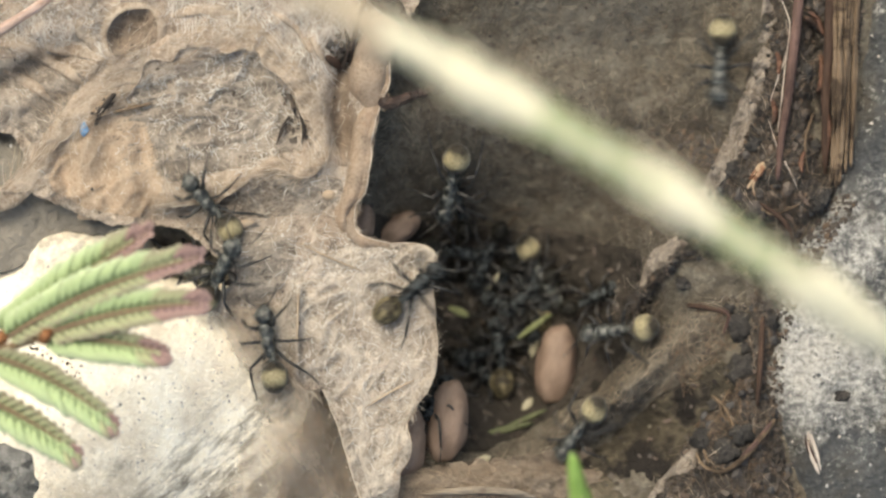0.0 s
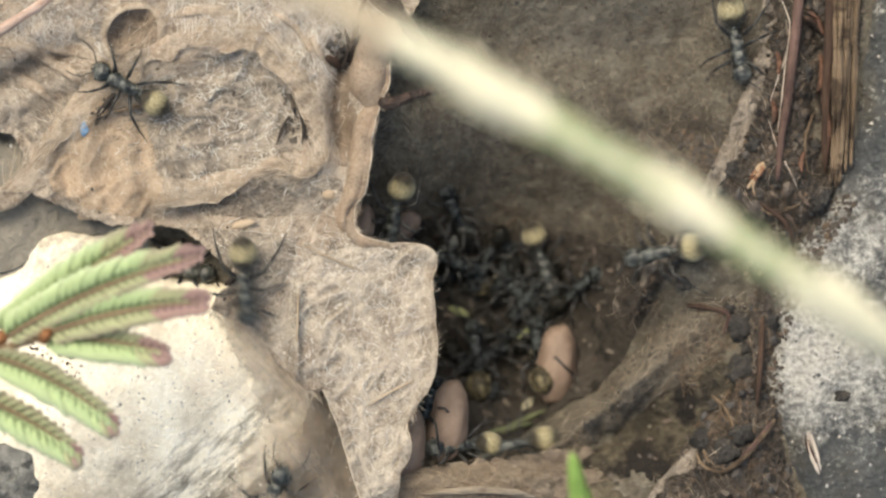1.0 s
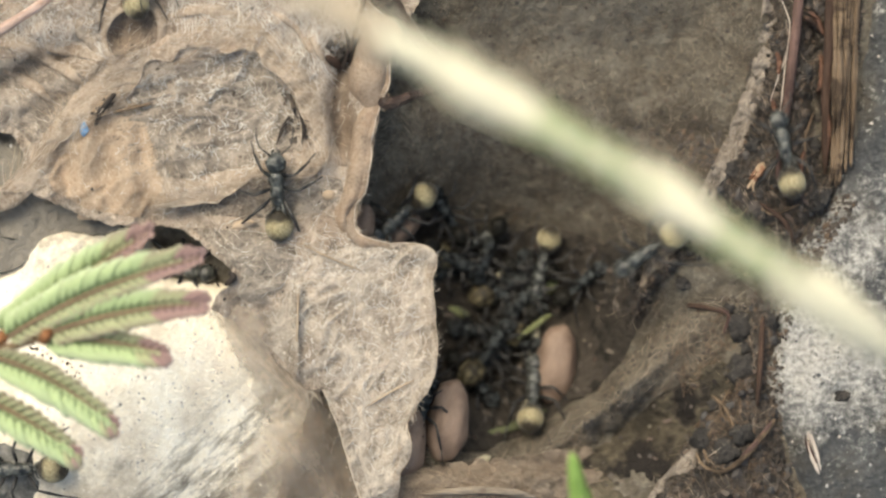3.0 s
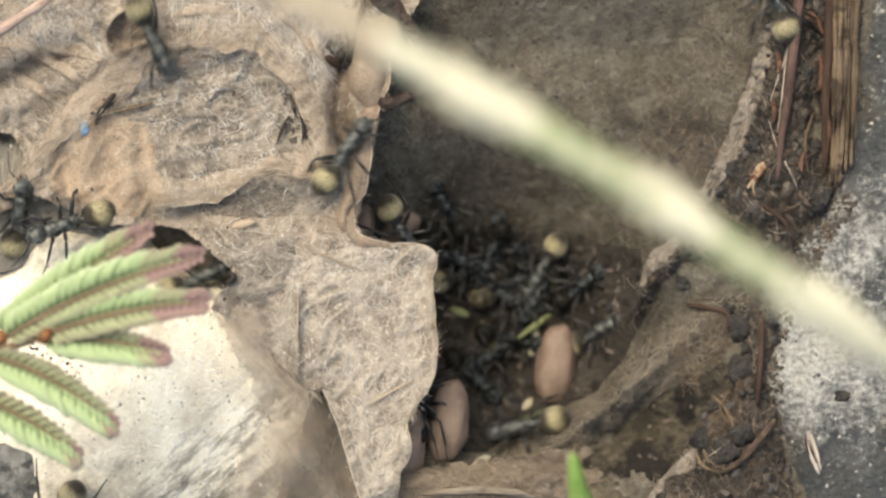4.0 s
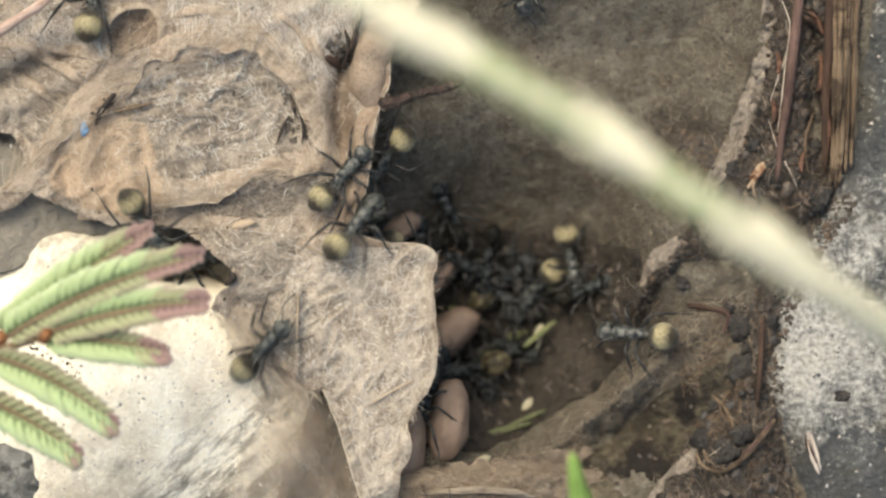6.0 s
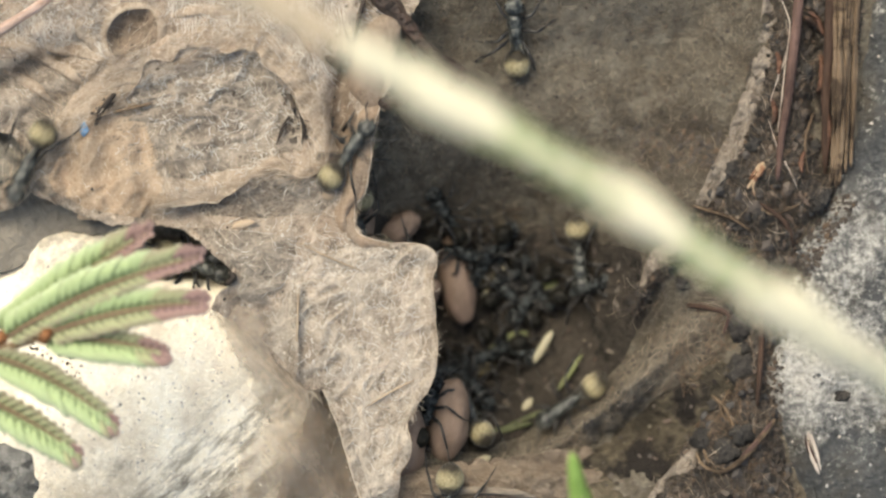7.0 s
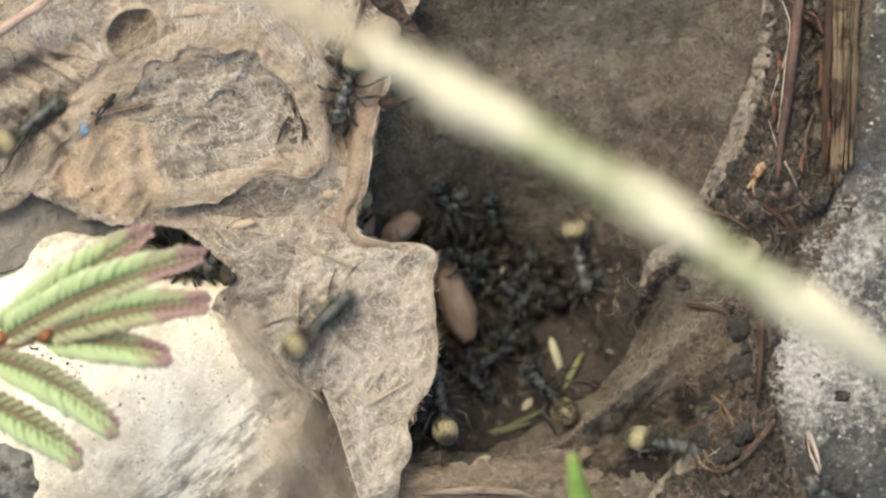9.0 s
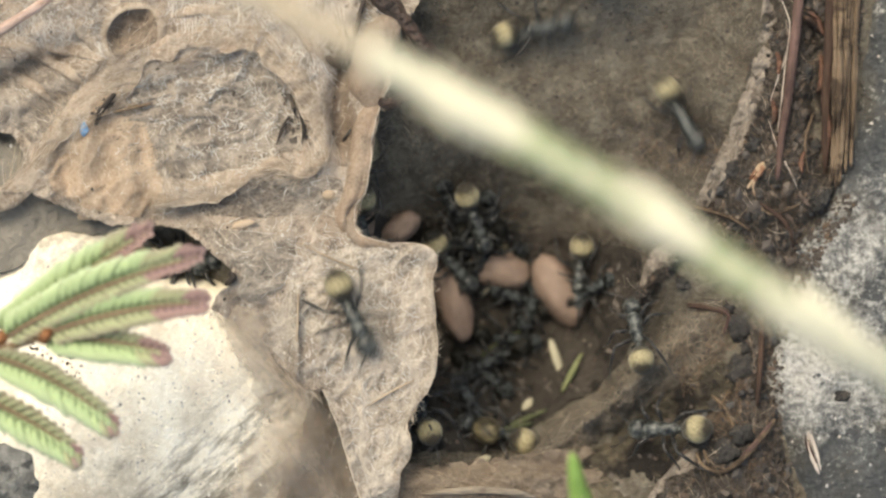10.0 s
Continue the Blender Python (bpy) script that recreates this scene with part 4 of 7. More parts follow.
def band(name, line, count, width, length, curl, lift, radius, mat, label, height, seed, along_it=True):
    """Fibres strewn along a broken line."""
    r = np.random.default_rng(300 + seed)
    n = len(line) - 1
    seg = r.integers(0, n, count)
    t = r.uniform(0, 1, count)
    a, b = np.array(line, float)[seg], np.array(line, float)[seg + 1]
    p = a + (b - a) * t[:, None] + r.normal(0, width, (count, 2))
    angle = np.arctan2(b[:, 1] - a[:, 1], b[:, 0] - a[:, 0]) + (r.normal(0, 0.35, count) if along_it else r.uniform(0, 6.28, count))
    lines = hairs(r, p[:, 0], p[:, 1], angle, length * r.uniform(0.4, 1.4, count), curl, height, lift)
    return stuff(strands(name, lines, radius * 0.001 * r.uniform(0.5, 1.4, count), mat), label, "fibres")


def tops(a, b):
    return np.maximum(np.maximum(soil_z(a, b), ground_z(a, b)), -3.0)


for i, (line, count) in enumerate([([(215, 155), (300, 140), (420, 130)], 70), ([(250, 190), (330, 175), (400, 160)], 60), ([(280, 215), (360, 208), (440, 218)], 80),
                                   ([(320, 262), (400, 250), (480, 232)], 60), ([(425, 120), (450, 160), (482, 225)], 80), ([(360, 110), (430, 95), (470, 110)], 50),
                                   ([(500, 100), (512, 160), (505, 230)], 60), ([(470, 275), (440, 300), (330, 322)], 60)]):
    band("white_fluff", line, int(count * 1.3), 5, 20, 3.4, 0.4, 0.024, M_WHITE_FIBRE, "tufts of white fluff in the silk pouch", silk_z, i, False)
for i, (line, count, w, mat) in enumerate([
        ([(1350, 40), (1332, 130), (1300, 210), (1265, 300), (1222, 372)], 420, 9, M_LITTER), ([(1190, 432), (1160, 485), (1118, 550)], 260, 12, M_LITTER),
        ([(1235, 785), (1180, 850), (1130, 910)], 300, 10, M_LITTER), ([(1225, 370), (1290, 388), (1350, 400), (1420, 380)], 260, 14, M_LITTER),
        ([(1285, 550), (1262, 620), (1228, 690)], 220, 12, M_LITTER), ([(1440, 20), (1445, 150), (1440, 300)], 320, 14, M_LITTER),
        ([(1372, 20), (1360, 140), (1345, 260)], 300, 12, M_LITTER), ([(1200, 530), (1245, 538), (1290, 552)], 160, 7, M_BROWN_FIBRE),
        ([(1300, 690), (1280, 740), (1250, 790)], 200, 16, M_LITTER)]):
    band("root_fibres", line, int(count * 0.35), 1.1 * w, 24, 1.8, 0.2, 0.017, mat, "torn pale and brown fibres along the rim of the soil", tops, 20 + i)
band("silk_fibres", [(0, 352), (60, 290), (110, 225), (160, 165)], 260, 5, 70, 0.3, 0.1, 0.022, M_PALE_FIBRE, "threads along the taut edge of the silk", silk_z, 40)
band("silk_fibres", POUCH, 420, 11, 40, 0.9, 0.5, 0.014, M_PALE_FIBRE, "threads along the arched rim of the pouch", lambda a, b: silk_z(a, b) + 0.3, 41)
INNER = [(95, 300), (140, 235), (190, 190), (250, 145), (320, 110), (390, 90), (450, 92), (480, 118), (515, 160), (538, 215), (545, 270)]
LOWER = [(570, 292), (530, 314), (485, 303), (432, 328), (382, 350), (324, 355), (292, 362)]
# These two bands are added to draw bright outlines on rim and lip.
band("silk_fibres", INNER, 170, 2.5, 46, 0.5, 0.15, 0.020, M_PALE_FIBRE, "pale threads added as a bright line on the pouch rim's inner edge", lambda a, b: silk_z(a, b) + 0.55, 43)
band("silk_fibres", LOWER, 90, 2.0, 40, 0.5, 0.15, 0.020, M_PALE_FIBRE, "pale threads added as a bright line on the lip's edge", lambda a, b: silk_z(a, b) + 0.35, 44)
band("silk_fibres", [(a - 3, b) for a, b in PIT_EDGE], 220, 2.0, 15, 0.8, 0.1, 0.018, M_PALE_FIBRE, "pale threads along the torn edge of the silk", lambda a, b: np.maximum(silk_z(a, b) + 0.12, 1.2), 45)
band("edge_fibres", [(a - 6, b) for a, b in PIT_EDGE[9:]], 120, 3, 20, 2.2, 0.3, 0.014, M_PALE_FIBRE, "loose threads that stick out of the torn silk edge", lambda a, b: np.maximum(silk_z(a, b) + 0.2, 1.2), 46, False)
band("edge_fibres", [(576, 692), (592, 732), (616, 800), (640, 880)], 34, 3, 18, 2.0, 0.2, 0.013, M_PALE_FIBRE, "loose threads along the silk edge over the hollow", lambda a, b: np.maximum(silk_z(a, b) + 0.2, 1.0), 47, False)
band("silk_fibres", LIP, 150, 7, 34, 0.9, 0.4, 0.014, M_PALE_FIBRE, "threads along the lip of the pouch", lambda a, b: silk_z(a, b) + 0.3, 42)


def specks(name, poly, count, size, mat, label, height, seed, flat=0.6, ragged=0):
    """Many small grains in one mesh."""
    r = np.random.default_rng(seed)
    u, v = scatter(r, poly, count)
    if ragged:
        keep = inside(u, v, poly) + ragged * fbm(u, v, 60, seed) + 0.6 * ragged * r.normal(0, 1, len(u)) > 0.5 * ragged
        u, v = u[keep], v[keep]
    z = height(u, v)
    base = bmesh.new()
    bmesh.ops.create_icosphere(base, subdivisions=1, radius=1)
    bv = np.array([p.co[:] for p in base.verts])
    bf = np.array([[p.index for p in f.verts] for f in base.faces])
    base.free()
    n = len(u)
    s = size * 0.001 * r.uniform(0.35, 1.0, n) ** 2 * 1.4
    shape = bv[None] * (s[:, None, None] * r.uniform(0.6, 1.3, (n, 1, 3))) * np.array([1, 1, flat]) * r.uniform(0.75, 1.2, (n, len(bv), 1))
    verts = (shape + spots(u, v, z)[:, None, :]).reshape(-1, 3)
    faces = (bf[None] + np.arange(n)[:, None, None] * len(bv)).reshape(-1, 3)
    return stuff(new(name, mesh_of(name, verts, faces.tolist(), mat, rounded=False)), label, "grains")


M_GRAIN = island("soil_grains", [(0.02, 0.018, 0.017), (0.05, 0.040, 0.033), (0.06, 0.050, 0.042), (0.03, 0.025, 0.023), (0.10, 0.066, 0.042), (0.035, 0.03, 0.028)])
M_BRIGHT_GRAIN = island("bright_grains", [(0.46, 0.43, 0.39), (0.36, 0.32, 0.28), (0.62, 0.60, 0.57)])
M_ROCK_GRAIN = island("rock_grains", [(0.05, 0.05, 0.055), (0.14, 0.14, 0.14), (0.28, 0.27, 0.26), (0.09, 0.09, 0.09), (0.34, 0.33, 0.32)])
M_STONE_GRAIN = island("stone_grains", [(0.62, 0.56, 0.47), (0.74, 0.69, 0.60), (0.30, 0.27, 0.24), (0.55, 0.47, 0.38)])
M_WET_GRAIN = island("wet_crumbs", [(0.016, 0.015, 0.015), (0.045, 0.036, 0.031), (0.026, 0.025, 0.025), (0.085, 0.062, 0.046), (0.02, 0.018, 0.018), (0.04, 0.037, 0.035)], 0.6, 0.0, 0.4)
specks("soil_grains", SOIL, 3600, 0.22, M_GRAIN, "dark crumbs of soil on the bank", soil_z, 31)
specks("wet_crumbs", SOIL, 260, 0.50, M_WET_GRAIN, "damp glossy crumbs of dark soil on the bank", soil_z, 42, 0.7)
# Bright-coloured grains paint glints on the rock.
specks("rock_glints", ROCK, 150, 0.14, M_BRIGHT_GRAIN, "whitish grains on the dark rock that stand in for glints", rock_z, 44, 0.6)
specks("ground_grains", PIT, 2600, 0.13, M_GRAIN, "fine soil crumbs in the nest chamber", ground_z, 32)
specks("rock_grains", ROCK, 700, 0.13, M_ROCK_GRAIN, "grey and white grains of the rough rock", rock_z, 33, 0.45)
specks("silk_crumbs", SILK, 420, 0.14, M_BRIGHT_GRAIN, "pale crumbs caught in the silk", silk_z, 36)
specks("silk_crumbs", SILK, 300, 0.16, M_GRAIN, "dark crumbs caught in the silk", silk_z, 37)
specks("stone_grains", STONE, 1500, 0.13, M_STONE_GRAIN, "pale grains on the cream stone", stone_z, 38, 0.4)
specks("stone_specks", [(40, 600), (160, 620), (140, 700), (60, 700)], 120, 0.16, M_GRAIN, "black specks on the pale stone", stone_z, 39, 0.4)
specks("ground_grains", [(1080, 235), (1150, 200), (1240, 205), (1290, 245), (1270, 300), (1190, 310), (1110, 295)], 900, 0.24, M_GRAIN,
       "dark crumbled soil on the chamber wall", ground_z, 41, 0.4, 40)
specks("wall_grains", FAN, 500, 0.16, M_GRAIN, "soil crumbs on the fibre wall", fan_z, 40)



def flakes(name, poly, count, size, mat, label, height, seed, long=3.0):
    """Thin broken flakes of bark, husk and straw, tilted at random, in one mesh."""
    r = np.random.default_rng(seed)
    u, v = scatter(r, poly, count)
    n = len(u)
    base = np.array([(-1, -1, 0), (1.1, -0.8, 0), (0.9, 0.9, 0.2), (-0.9, 1.1, 0.1), (-1, -0.9, -0.5), (1, -0.9, -0.5), (1, 0.8, -0.4), (-1, 1, -0.4)], float)
    faces = np.array([(0, 1, 2, 3), (7, 6, 5, 4), (0, 4, 5, 1), (1, 5, 6, 2), (2, 6, 7, 3), (3, 7, 4, 0)])
    s = size * 0.001 * r.uniform(0.3, 1.0, (n, 1, 1)) ** 1.5
    shape = base[None] * r.uniform(0.7, 1.3, (n, 8, 3)) * np.stack([long * r.uniform(0.3, 1.2, n), np.ones(n), 0.35 * np.ones(n)], 1)[:, None, :] * s
    a, b = r.uniform(0, TAU, n), r.normal(0, 0.3, n)
    x, y, z = shape[..., 0], shape[..., 1], shape[..., 2]
    x, z = x * np.cos(b)[:, None] - z * np.sin(b)[:, None], x * np.sin(b)[:, None] + z * np.cos(b)[:, None]
    x, y = x * np.cos(a)[:, None] - y * np.sin(a)[:, None], x * np.sin(a)[:, None] + y * np.cos(a)[:, None]
    verts = (np.stack([x, y, z], -1) + spots(u, v, height(u, v) + 0.12)[:, None, :]).reshape(-1, 3)
    quads = (faces[None] + np.arange(n)[:, None, None] * 8).reshape(-1, 4)
    return stuff(new(name, mesh_of(name, verts, quads.tolist(), mat, rounded=False)), label, "litter")


M_FLAKE = island("bark_flakes", [(0.022, 0.019, 0.018), (0.052, 0.041, 0.033), (0.08, 0.065, 0.053), (0.035, 0.030, 0.026), (0.07, 0.048, 0.038), (0.13, 0.102, 0.078), (0.03, 0.027, 0.026)], 0.65, 0.0, 0.3)
flakes("bark_flakes", SOIL, 520, 0.22, M_FLAKE, "broken bark flakes and husks on the dark soil", soil_z, 61)
flakes("bark_flakes", HOLLOW, 60, 0.2, M_FLAKE, "broken bark flakes in the hollow", hollow_z, 62)
flakes("floor_litter", FLOOR, 320, 0.2, M_FLAKE, "dark litter flakes on the chamber floor", floor_z, 63)

SEAM = [(1330, 520), (1400, 470), (1400, 420), (1450, 380), (1490, 340), (1520, 360), (1470, 430), (1420, 520), (1385, 620), (1385, 760), (1350, 880), (1290, 880), (1310, 760)]
flakes("seam_litter", SEAM, 160, 0.2, M_FLAKE, "bark crumbs strewn where soil meets rock", lambda a, b: np.maximum(tops(a, b), rock_z(a, b)), 64, 2.0)
specks("seam_grains", SEAM, 1200, 0.22, M_GRAIN, "dark crumbs strewn where soil meets rock", lambda a, b: np.maximum(tops(a, b), rock_z(a, b)), 65)

flakes("pouch_litter", [(494, 160), (520, 150), (545, 180), (546, 235), (528, 262), (506, 240)], 34, 0.34, M_FLAKE, "dark brown bark crumbs caught in the silk pouch", lambda a, b: silk_z(a, b) + 0.1, 66, 2.5)
# Dark flakes added in place of the shade inside a slit.
flakes("pouch_litter", [(160, 210), (185, 170), (205, 162), (200, 186), (172, 222)], 14, 0.26, M_FLAKE, "dark flakes added for the darkness of a slit in the silk", lambda a, b: silk_z(a, b) + 0.15, 67, 2.5)
flakes("pouch_litter", [(575, 70), (600, 60), (618, 110), (600, 128), (580, 112)], 18, 0.22, M_FLAKE, "dark crumbs caught in the silk fold", lambda a, b: silk_z(a, b) + 0.1, 68, 2.0)

# ---- clods, stalks and bits ----
M_CLOD = surface("clod_soil", (0.022, 0.020, 0.019), (0.095, 0.086, 0.078), (0.17, 0.145, 0.12), fine=1500, coarse=420, depth=0.0005, where="object")
M_STRAW = surface("dry_straw", (0.095, 0.064, 0.041), (0.265, 0.195, 0.132), (0.04, 0.027, 0.018), fine=900, coarse=200, depth=0.0001, stretch=(6, 0.4, 1), where="position", spots_scale=420, spots_lo=0.52)
M_RED_STALK = surface("red_stalk", (0.085, 0.052, 0.043), (0.17, 0.105, 0.09), (0.05, 0.028, 0.024), fine=900, coarse=200, depth=0.0001, stretch=(6, 0.4, 1), spots_scale=420, spots_lo=0.52)
M_BARK = surface("dark_bark", (0.042, 0.025, 0.018), (0.095, 0.057, 0.041), (0.02, 0.014, 0.011), fine=1200, coarse=300, depth=0.00015, stretch=(4, 0.6, 1))
M_CHIP = surface("wood_chip", (0.36, 0.26, 0.17), (0.54, 0.44, 0.32), (0.20, 0.10, 0.06), fine=1500, coarse=300, depth=0.0002, spots_scale=900, spots_lo=0.48)
M_PINK_STRAW = surface("pink_straw", (0.40, 0.27, 0.22), (0.66, 0.55, 0.49), (0.20, 0.13, 0.10), fine=500, coarse=200, depth=0.0001, stretch=(0.5, 6, 1, 32))
M_TWIG = surface("brown_twig", (0.030, 0.018, 0.013), (0.125, 0.074, 0.056), (0.20, 0.135, 0.10), fine=1400, coarse=300, depth=0.0004, rough=0.5, spec=0.5, contrast=0.15)
M_PEBBLE = surface("lichen_pebble", (0.10, 0.098, 0.09), (0.27, 0.262, 0.245), (0.05, 0.05, 0.048), fine=900, coarse=300, depth=0.0002, spots_scale=700, spots_lo=0.54, contrast=0.14)
M_PALE_STRAW = surface("pale_straw", (0.36, 0.275, 0.195), (0.50, 0.405, 0.31), fine=1200, coarse=300, depth=0.0001)
M_HUSK = surface("pale_husk", (0.50, 0.41, 0.35), (0.70, 0.65, 0.58), (0.30, 0.20, 0.17), fine=1200, coarse=300, depth=0.0001, stretch=(4, 0.6, 1))
M_TORN = silk_material("torn_felt", (0.125, 0.096, 0.073), (0.36, 0.31, 0.26), (0.038, 0.029, 0.023), 0.1, 1.0, 0.0003, way=60)
M_RUSTY = surface("rusty_bark", (0.085, 0.040, 0.026), (0.19, 0.105, 0.070), (0.03, 0.02, 0.016), fine=1300, coarse=300, depth=0.0003, rough=0.6, spots_scale=500, spots_lo=0.55)
M_SILL_ROLL = surface("sill_roll", (0.20, 0.16, 0.12), (0.40, 0.34, 0.275), (0.12, 0.09, 0.07), fine=900, coarse=260, depth=0.0002, stretch=(0.6, 4, 1), spots_scale=420, spots_lo=0.55)
M_BLACK = surface("black_twig", (0.02, 0.016, 0.014), (0.07, 0.05, 0.04), fine=1500, coarse=300, depth=0.0001, rough=0.6)
M_BLUE = surface("blue_plastic", (0.16, 0.36, 0.62), (0.30, 0.52, 0.78), fine=1500, coarse=600, depth=0.00004, rough=0.5)
M_GREEN_BIT = surface("green_bit", (0.18, 0.20, 0.09), (0.30, 0.31, 0.17), (0.12, 0.12, 0.06), fine=1500, coarse=400, depth=0.00008, thin=0.2, where="object")
M_GREEN_DULL = surface("dull_green_bit", (0.075, 0.085, 0.042), (0.14, 0.148, 0.085), (0.05, 0.05, 0.028), fine=1500, coarse=400, depth=0.00008, where="object")
M_CREAM_BIT = surface("cream_bit", (0.36, 0.33, 0.23), (0.48, 0.44, 0.33), fine=1500, coarse=400, depth=0.00008, where="object")


def stick(name, points, radii, mat, label, category, sides=7, top=level):
    """A bent stick; points are u, v and the height over what lies there, radii in map steps."""
    pts = []
    for p in points:
        pts.append(spot(p[0], p[1], p[2]))
    dense, rr = [], []
    for i in range(len(pts) - 1):
        a, b, c, d = pts[max(i - 1, 0)], pts[i], pts[i + 1], pts[min(i + 2, len(pts) - 1)]
        for s in range(4):
            t = s / 4
            q = 0.5 * ((2 * b) + (c - a) * t + (2 * a - 5 * b + 4 * c - d) * t ** 2 + (3 * b - a - 3 * c + d) * t ** 3)
            dense.append(q)
            rr.append((radii[i] * (1 - t) + radii[i + 1] * t) * S * random.uniform(0.9, 1.1))
    dense.append(pts[-1])
    rr.append(0.35 * radii[-1] * S)
    rr[0] *= 0.5
    bm = tube(bmesh.new(), dense, rr, sides)
    bmesh.ops.recalc_face_normals(bm, faces=bm.faces)
    me = bpy.data.meshes.new(name)
    bm.to_mesh(me)
    bm.free()
    me.polygons.foreach_set("use_smooth", [True] * len(me.polygons))
    me.materials.append(mat)
    return tagged(new(name, me), label, category)


def on(u, v, up=0.3):
    return (u, v, level(u, v) + up)


def lump(name, u, v, r, mat, label, category, seed, turn=0.0, detail=2, rough=0.35):
    ob = new(name)
    bm = ball(bmesh.new(), (0, 0, 0), [a * S for a in r], detail, rough, seed)
    me = bpy.data.meshes.new(name)
    bm.to_mesh(me)
    bm.free()
    me.polygons.foreach_set("use_smooth", [True] * len(me.polygons))
    me.materials.append(mat)
    scene.collection.objects.unlink(ob)
    bpy.data.objects.remove(ob)
    ob = new(name, me)
    p = spot(u, v, level(u, v))
    ob.matrix_basis = Matrix.Translation(p) @ pose(0, 0, 0, 0, 0, turn)
    return tagged(ob, label, category)


for i, (u, v, a, b) in enumerate([(1312, 578, 27, 31), (1362, 566, 13, 18), (1314, 656, 31, 35), (1322, 618, 16, 14),
                                  (1296, 300, 14, 16), (1335, 255, 16, 14), (1455, 355, 24, 16), (1490, 700, 15, 19),
                                  (1425, 130, 13, 18), (1285, 800, 30, 24), (1310, 770, 22, 22),
                                  (1345, 380, 12, 16), (1300, 395, 18, 12), (1210, 500, 16, 14), (1336, 704, 14, 12),
                                  (1250, 780, 22, 26), (1440, 260, 12, 18), (1290, 545, 14, 12), (1270, 720, 18, 18)]):
    lump("soil_clod", u, v, (0.9 * a, 0.9 * b, 0.5 * min(a, b)), M_CLOD, "dark rounded clod of soil on the litter bank", "clod", i + 1, turn=i * 41, detail=3, rough=0.6)

# the red stalk and the straw along the rock
stick("red_stalk", [on(1418, -60, 0.9), on(1412, 20, 0.9), on(1402, 110, 0.9), on(1392, 190, 0.9), on(1382, 250, 0.8), on(1376, 320, 0.4)],
      [10, 9, 9, 8, 6, 4], M_RED_STALK, "reddish dry plant stalk lying on the soil", "stalk", 9)
for u0, u1, v1, r, up in ((1482, 1470, 326, 6, 0.9), (1489, 1478, 334, 7, 1.3), (1496, 1486, 330, 6, 1.1), (1503, 1490, 300, 5, 1.3), (1511, 1497, 306, 6, 1.0), (1519, 1503, 296, 7, 0.8),
                          (1525, 1508, 240, 4, 0.9)):
    pts = []
    for j in range(8):
        w = j / 7
        pts.append(on(u0 + (u1 - u0) * w + 2.5 * math.sin(3 * w + u0), -60 + (v1 + 60) * w, up + 0.15 * math.sin(5 * w + u0)))
    stick("straw_stalk", pts, [r * (0.8 + 0.3 * math.sin(2.2 * j + u0)) for j in range(7)] + [r * 0.5], M_STRAW, "splintered tan-brown straw stalk beside the rock", "straw", 6)
stick("bark_strip", [on(1470, -60, 0.6), on(1468, 60, 0.6), on(1462, 180, 0.5), on(1460, 310, 0.4)], [7, 9, 9, 5], M_BARK,
      "dark reddish bark strip beside the straw", "bark", 8)
RIM = [(1352, -60), (1386, -60), (1380, 60), (1368, 130), (1344, 200), (1320, 262), (1294, 318), (1258, 372), (1222, 384), (1216, 372), (1252, 300), (1290, 212), (1322, 130), (1340, 40)]
edge = sheet("felt_rim", RIM, lambda a, b: tops(a, b) + 0.25 + 0.35 * fbm(a, b, 22, 77) - 0.9 * smooth(-inside(a, b, RIM), -9, 0), M_TORN, step=3.0, thick=0.2, fray=34, seed=30)
edge.parent = soil
tagged(edge, "crusted pale felt rim along the soil bank")
edge = fold_strip("felt_rim", [(1200, 420), (1180, 450), (1160, 478), (1136, 512)], [(20, None), (10, 0.2), (1, 0.6), (-8, 0.5), (-14, 0.2)],
                  "torn papery flap at the chamber rim", 20, 31, M_TORN, tops)
edge.parent = soil
edge = fold_strip("felt_rim", [(1250, 780), (1208, 822), (1168, 866), (1138, 915)], [(12, None), (6, 0.1), (0, 0.2), (-6, 0.15), (-10, 0.05)],
                  "frayed pale fibre rim below the hollow", 20, 32, M_TORN, lambda a, b: np.maximum(tops(a, b), hollow_z(a, b)))
edge.parent = soil
# This stick stands in for the pale rolled edge of the sill.
stick("straw", [on(750, 874, 0.3), on(800, 870, 0.4), on(850, 868, 0.5), on(910, 872, 0.4), on(950, 882, 0.3)], [3, 6, 8, 7, 3], M_SILL_ROLL, "pale rolled edge of the silk sill, shaped as a straw", "straw")
stick("bark_strip", [on(1350, 560, 0.4), on(1346, 640, 0.5), on(1340, 720, 0.4)], [4, 6, 4], M_BARK, "dark reddish bark strip along the rock", "bark")
stick("bark_strip", [on(1425, 30, 0.8), on(1450, 50, 0.8), on(1475, 75, 0.8)], [5, 6, 4], M_BARK, "dark reddish bark strip on the soil", "bark")
for pts, radii in (([(1374, 92), (1380, 112), (1377, 132)], [3, 6, 3]), ([(1452, 96), (1455, 130), (1448, 166)], [3, 6, 4]),
                   ([(1430, 20), (1446, 34), (1458, 62)], [3, 5, 3]), ([(1366, 176), (1372, 198), (1368, 222)], [3, 6, 3]),
                   ([(1462, 180), (1466, 230), (1461, 284)], [4, 7, 4]), ([(1424, 268), (1418, 288), (1420, 306)], [3, 5, 3])):
    stick("bark_flake", [on(a, b, 0.6) for a, b in pts], radii, M_RUSTY, "rusty flake of bark in the soil", "bark")
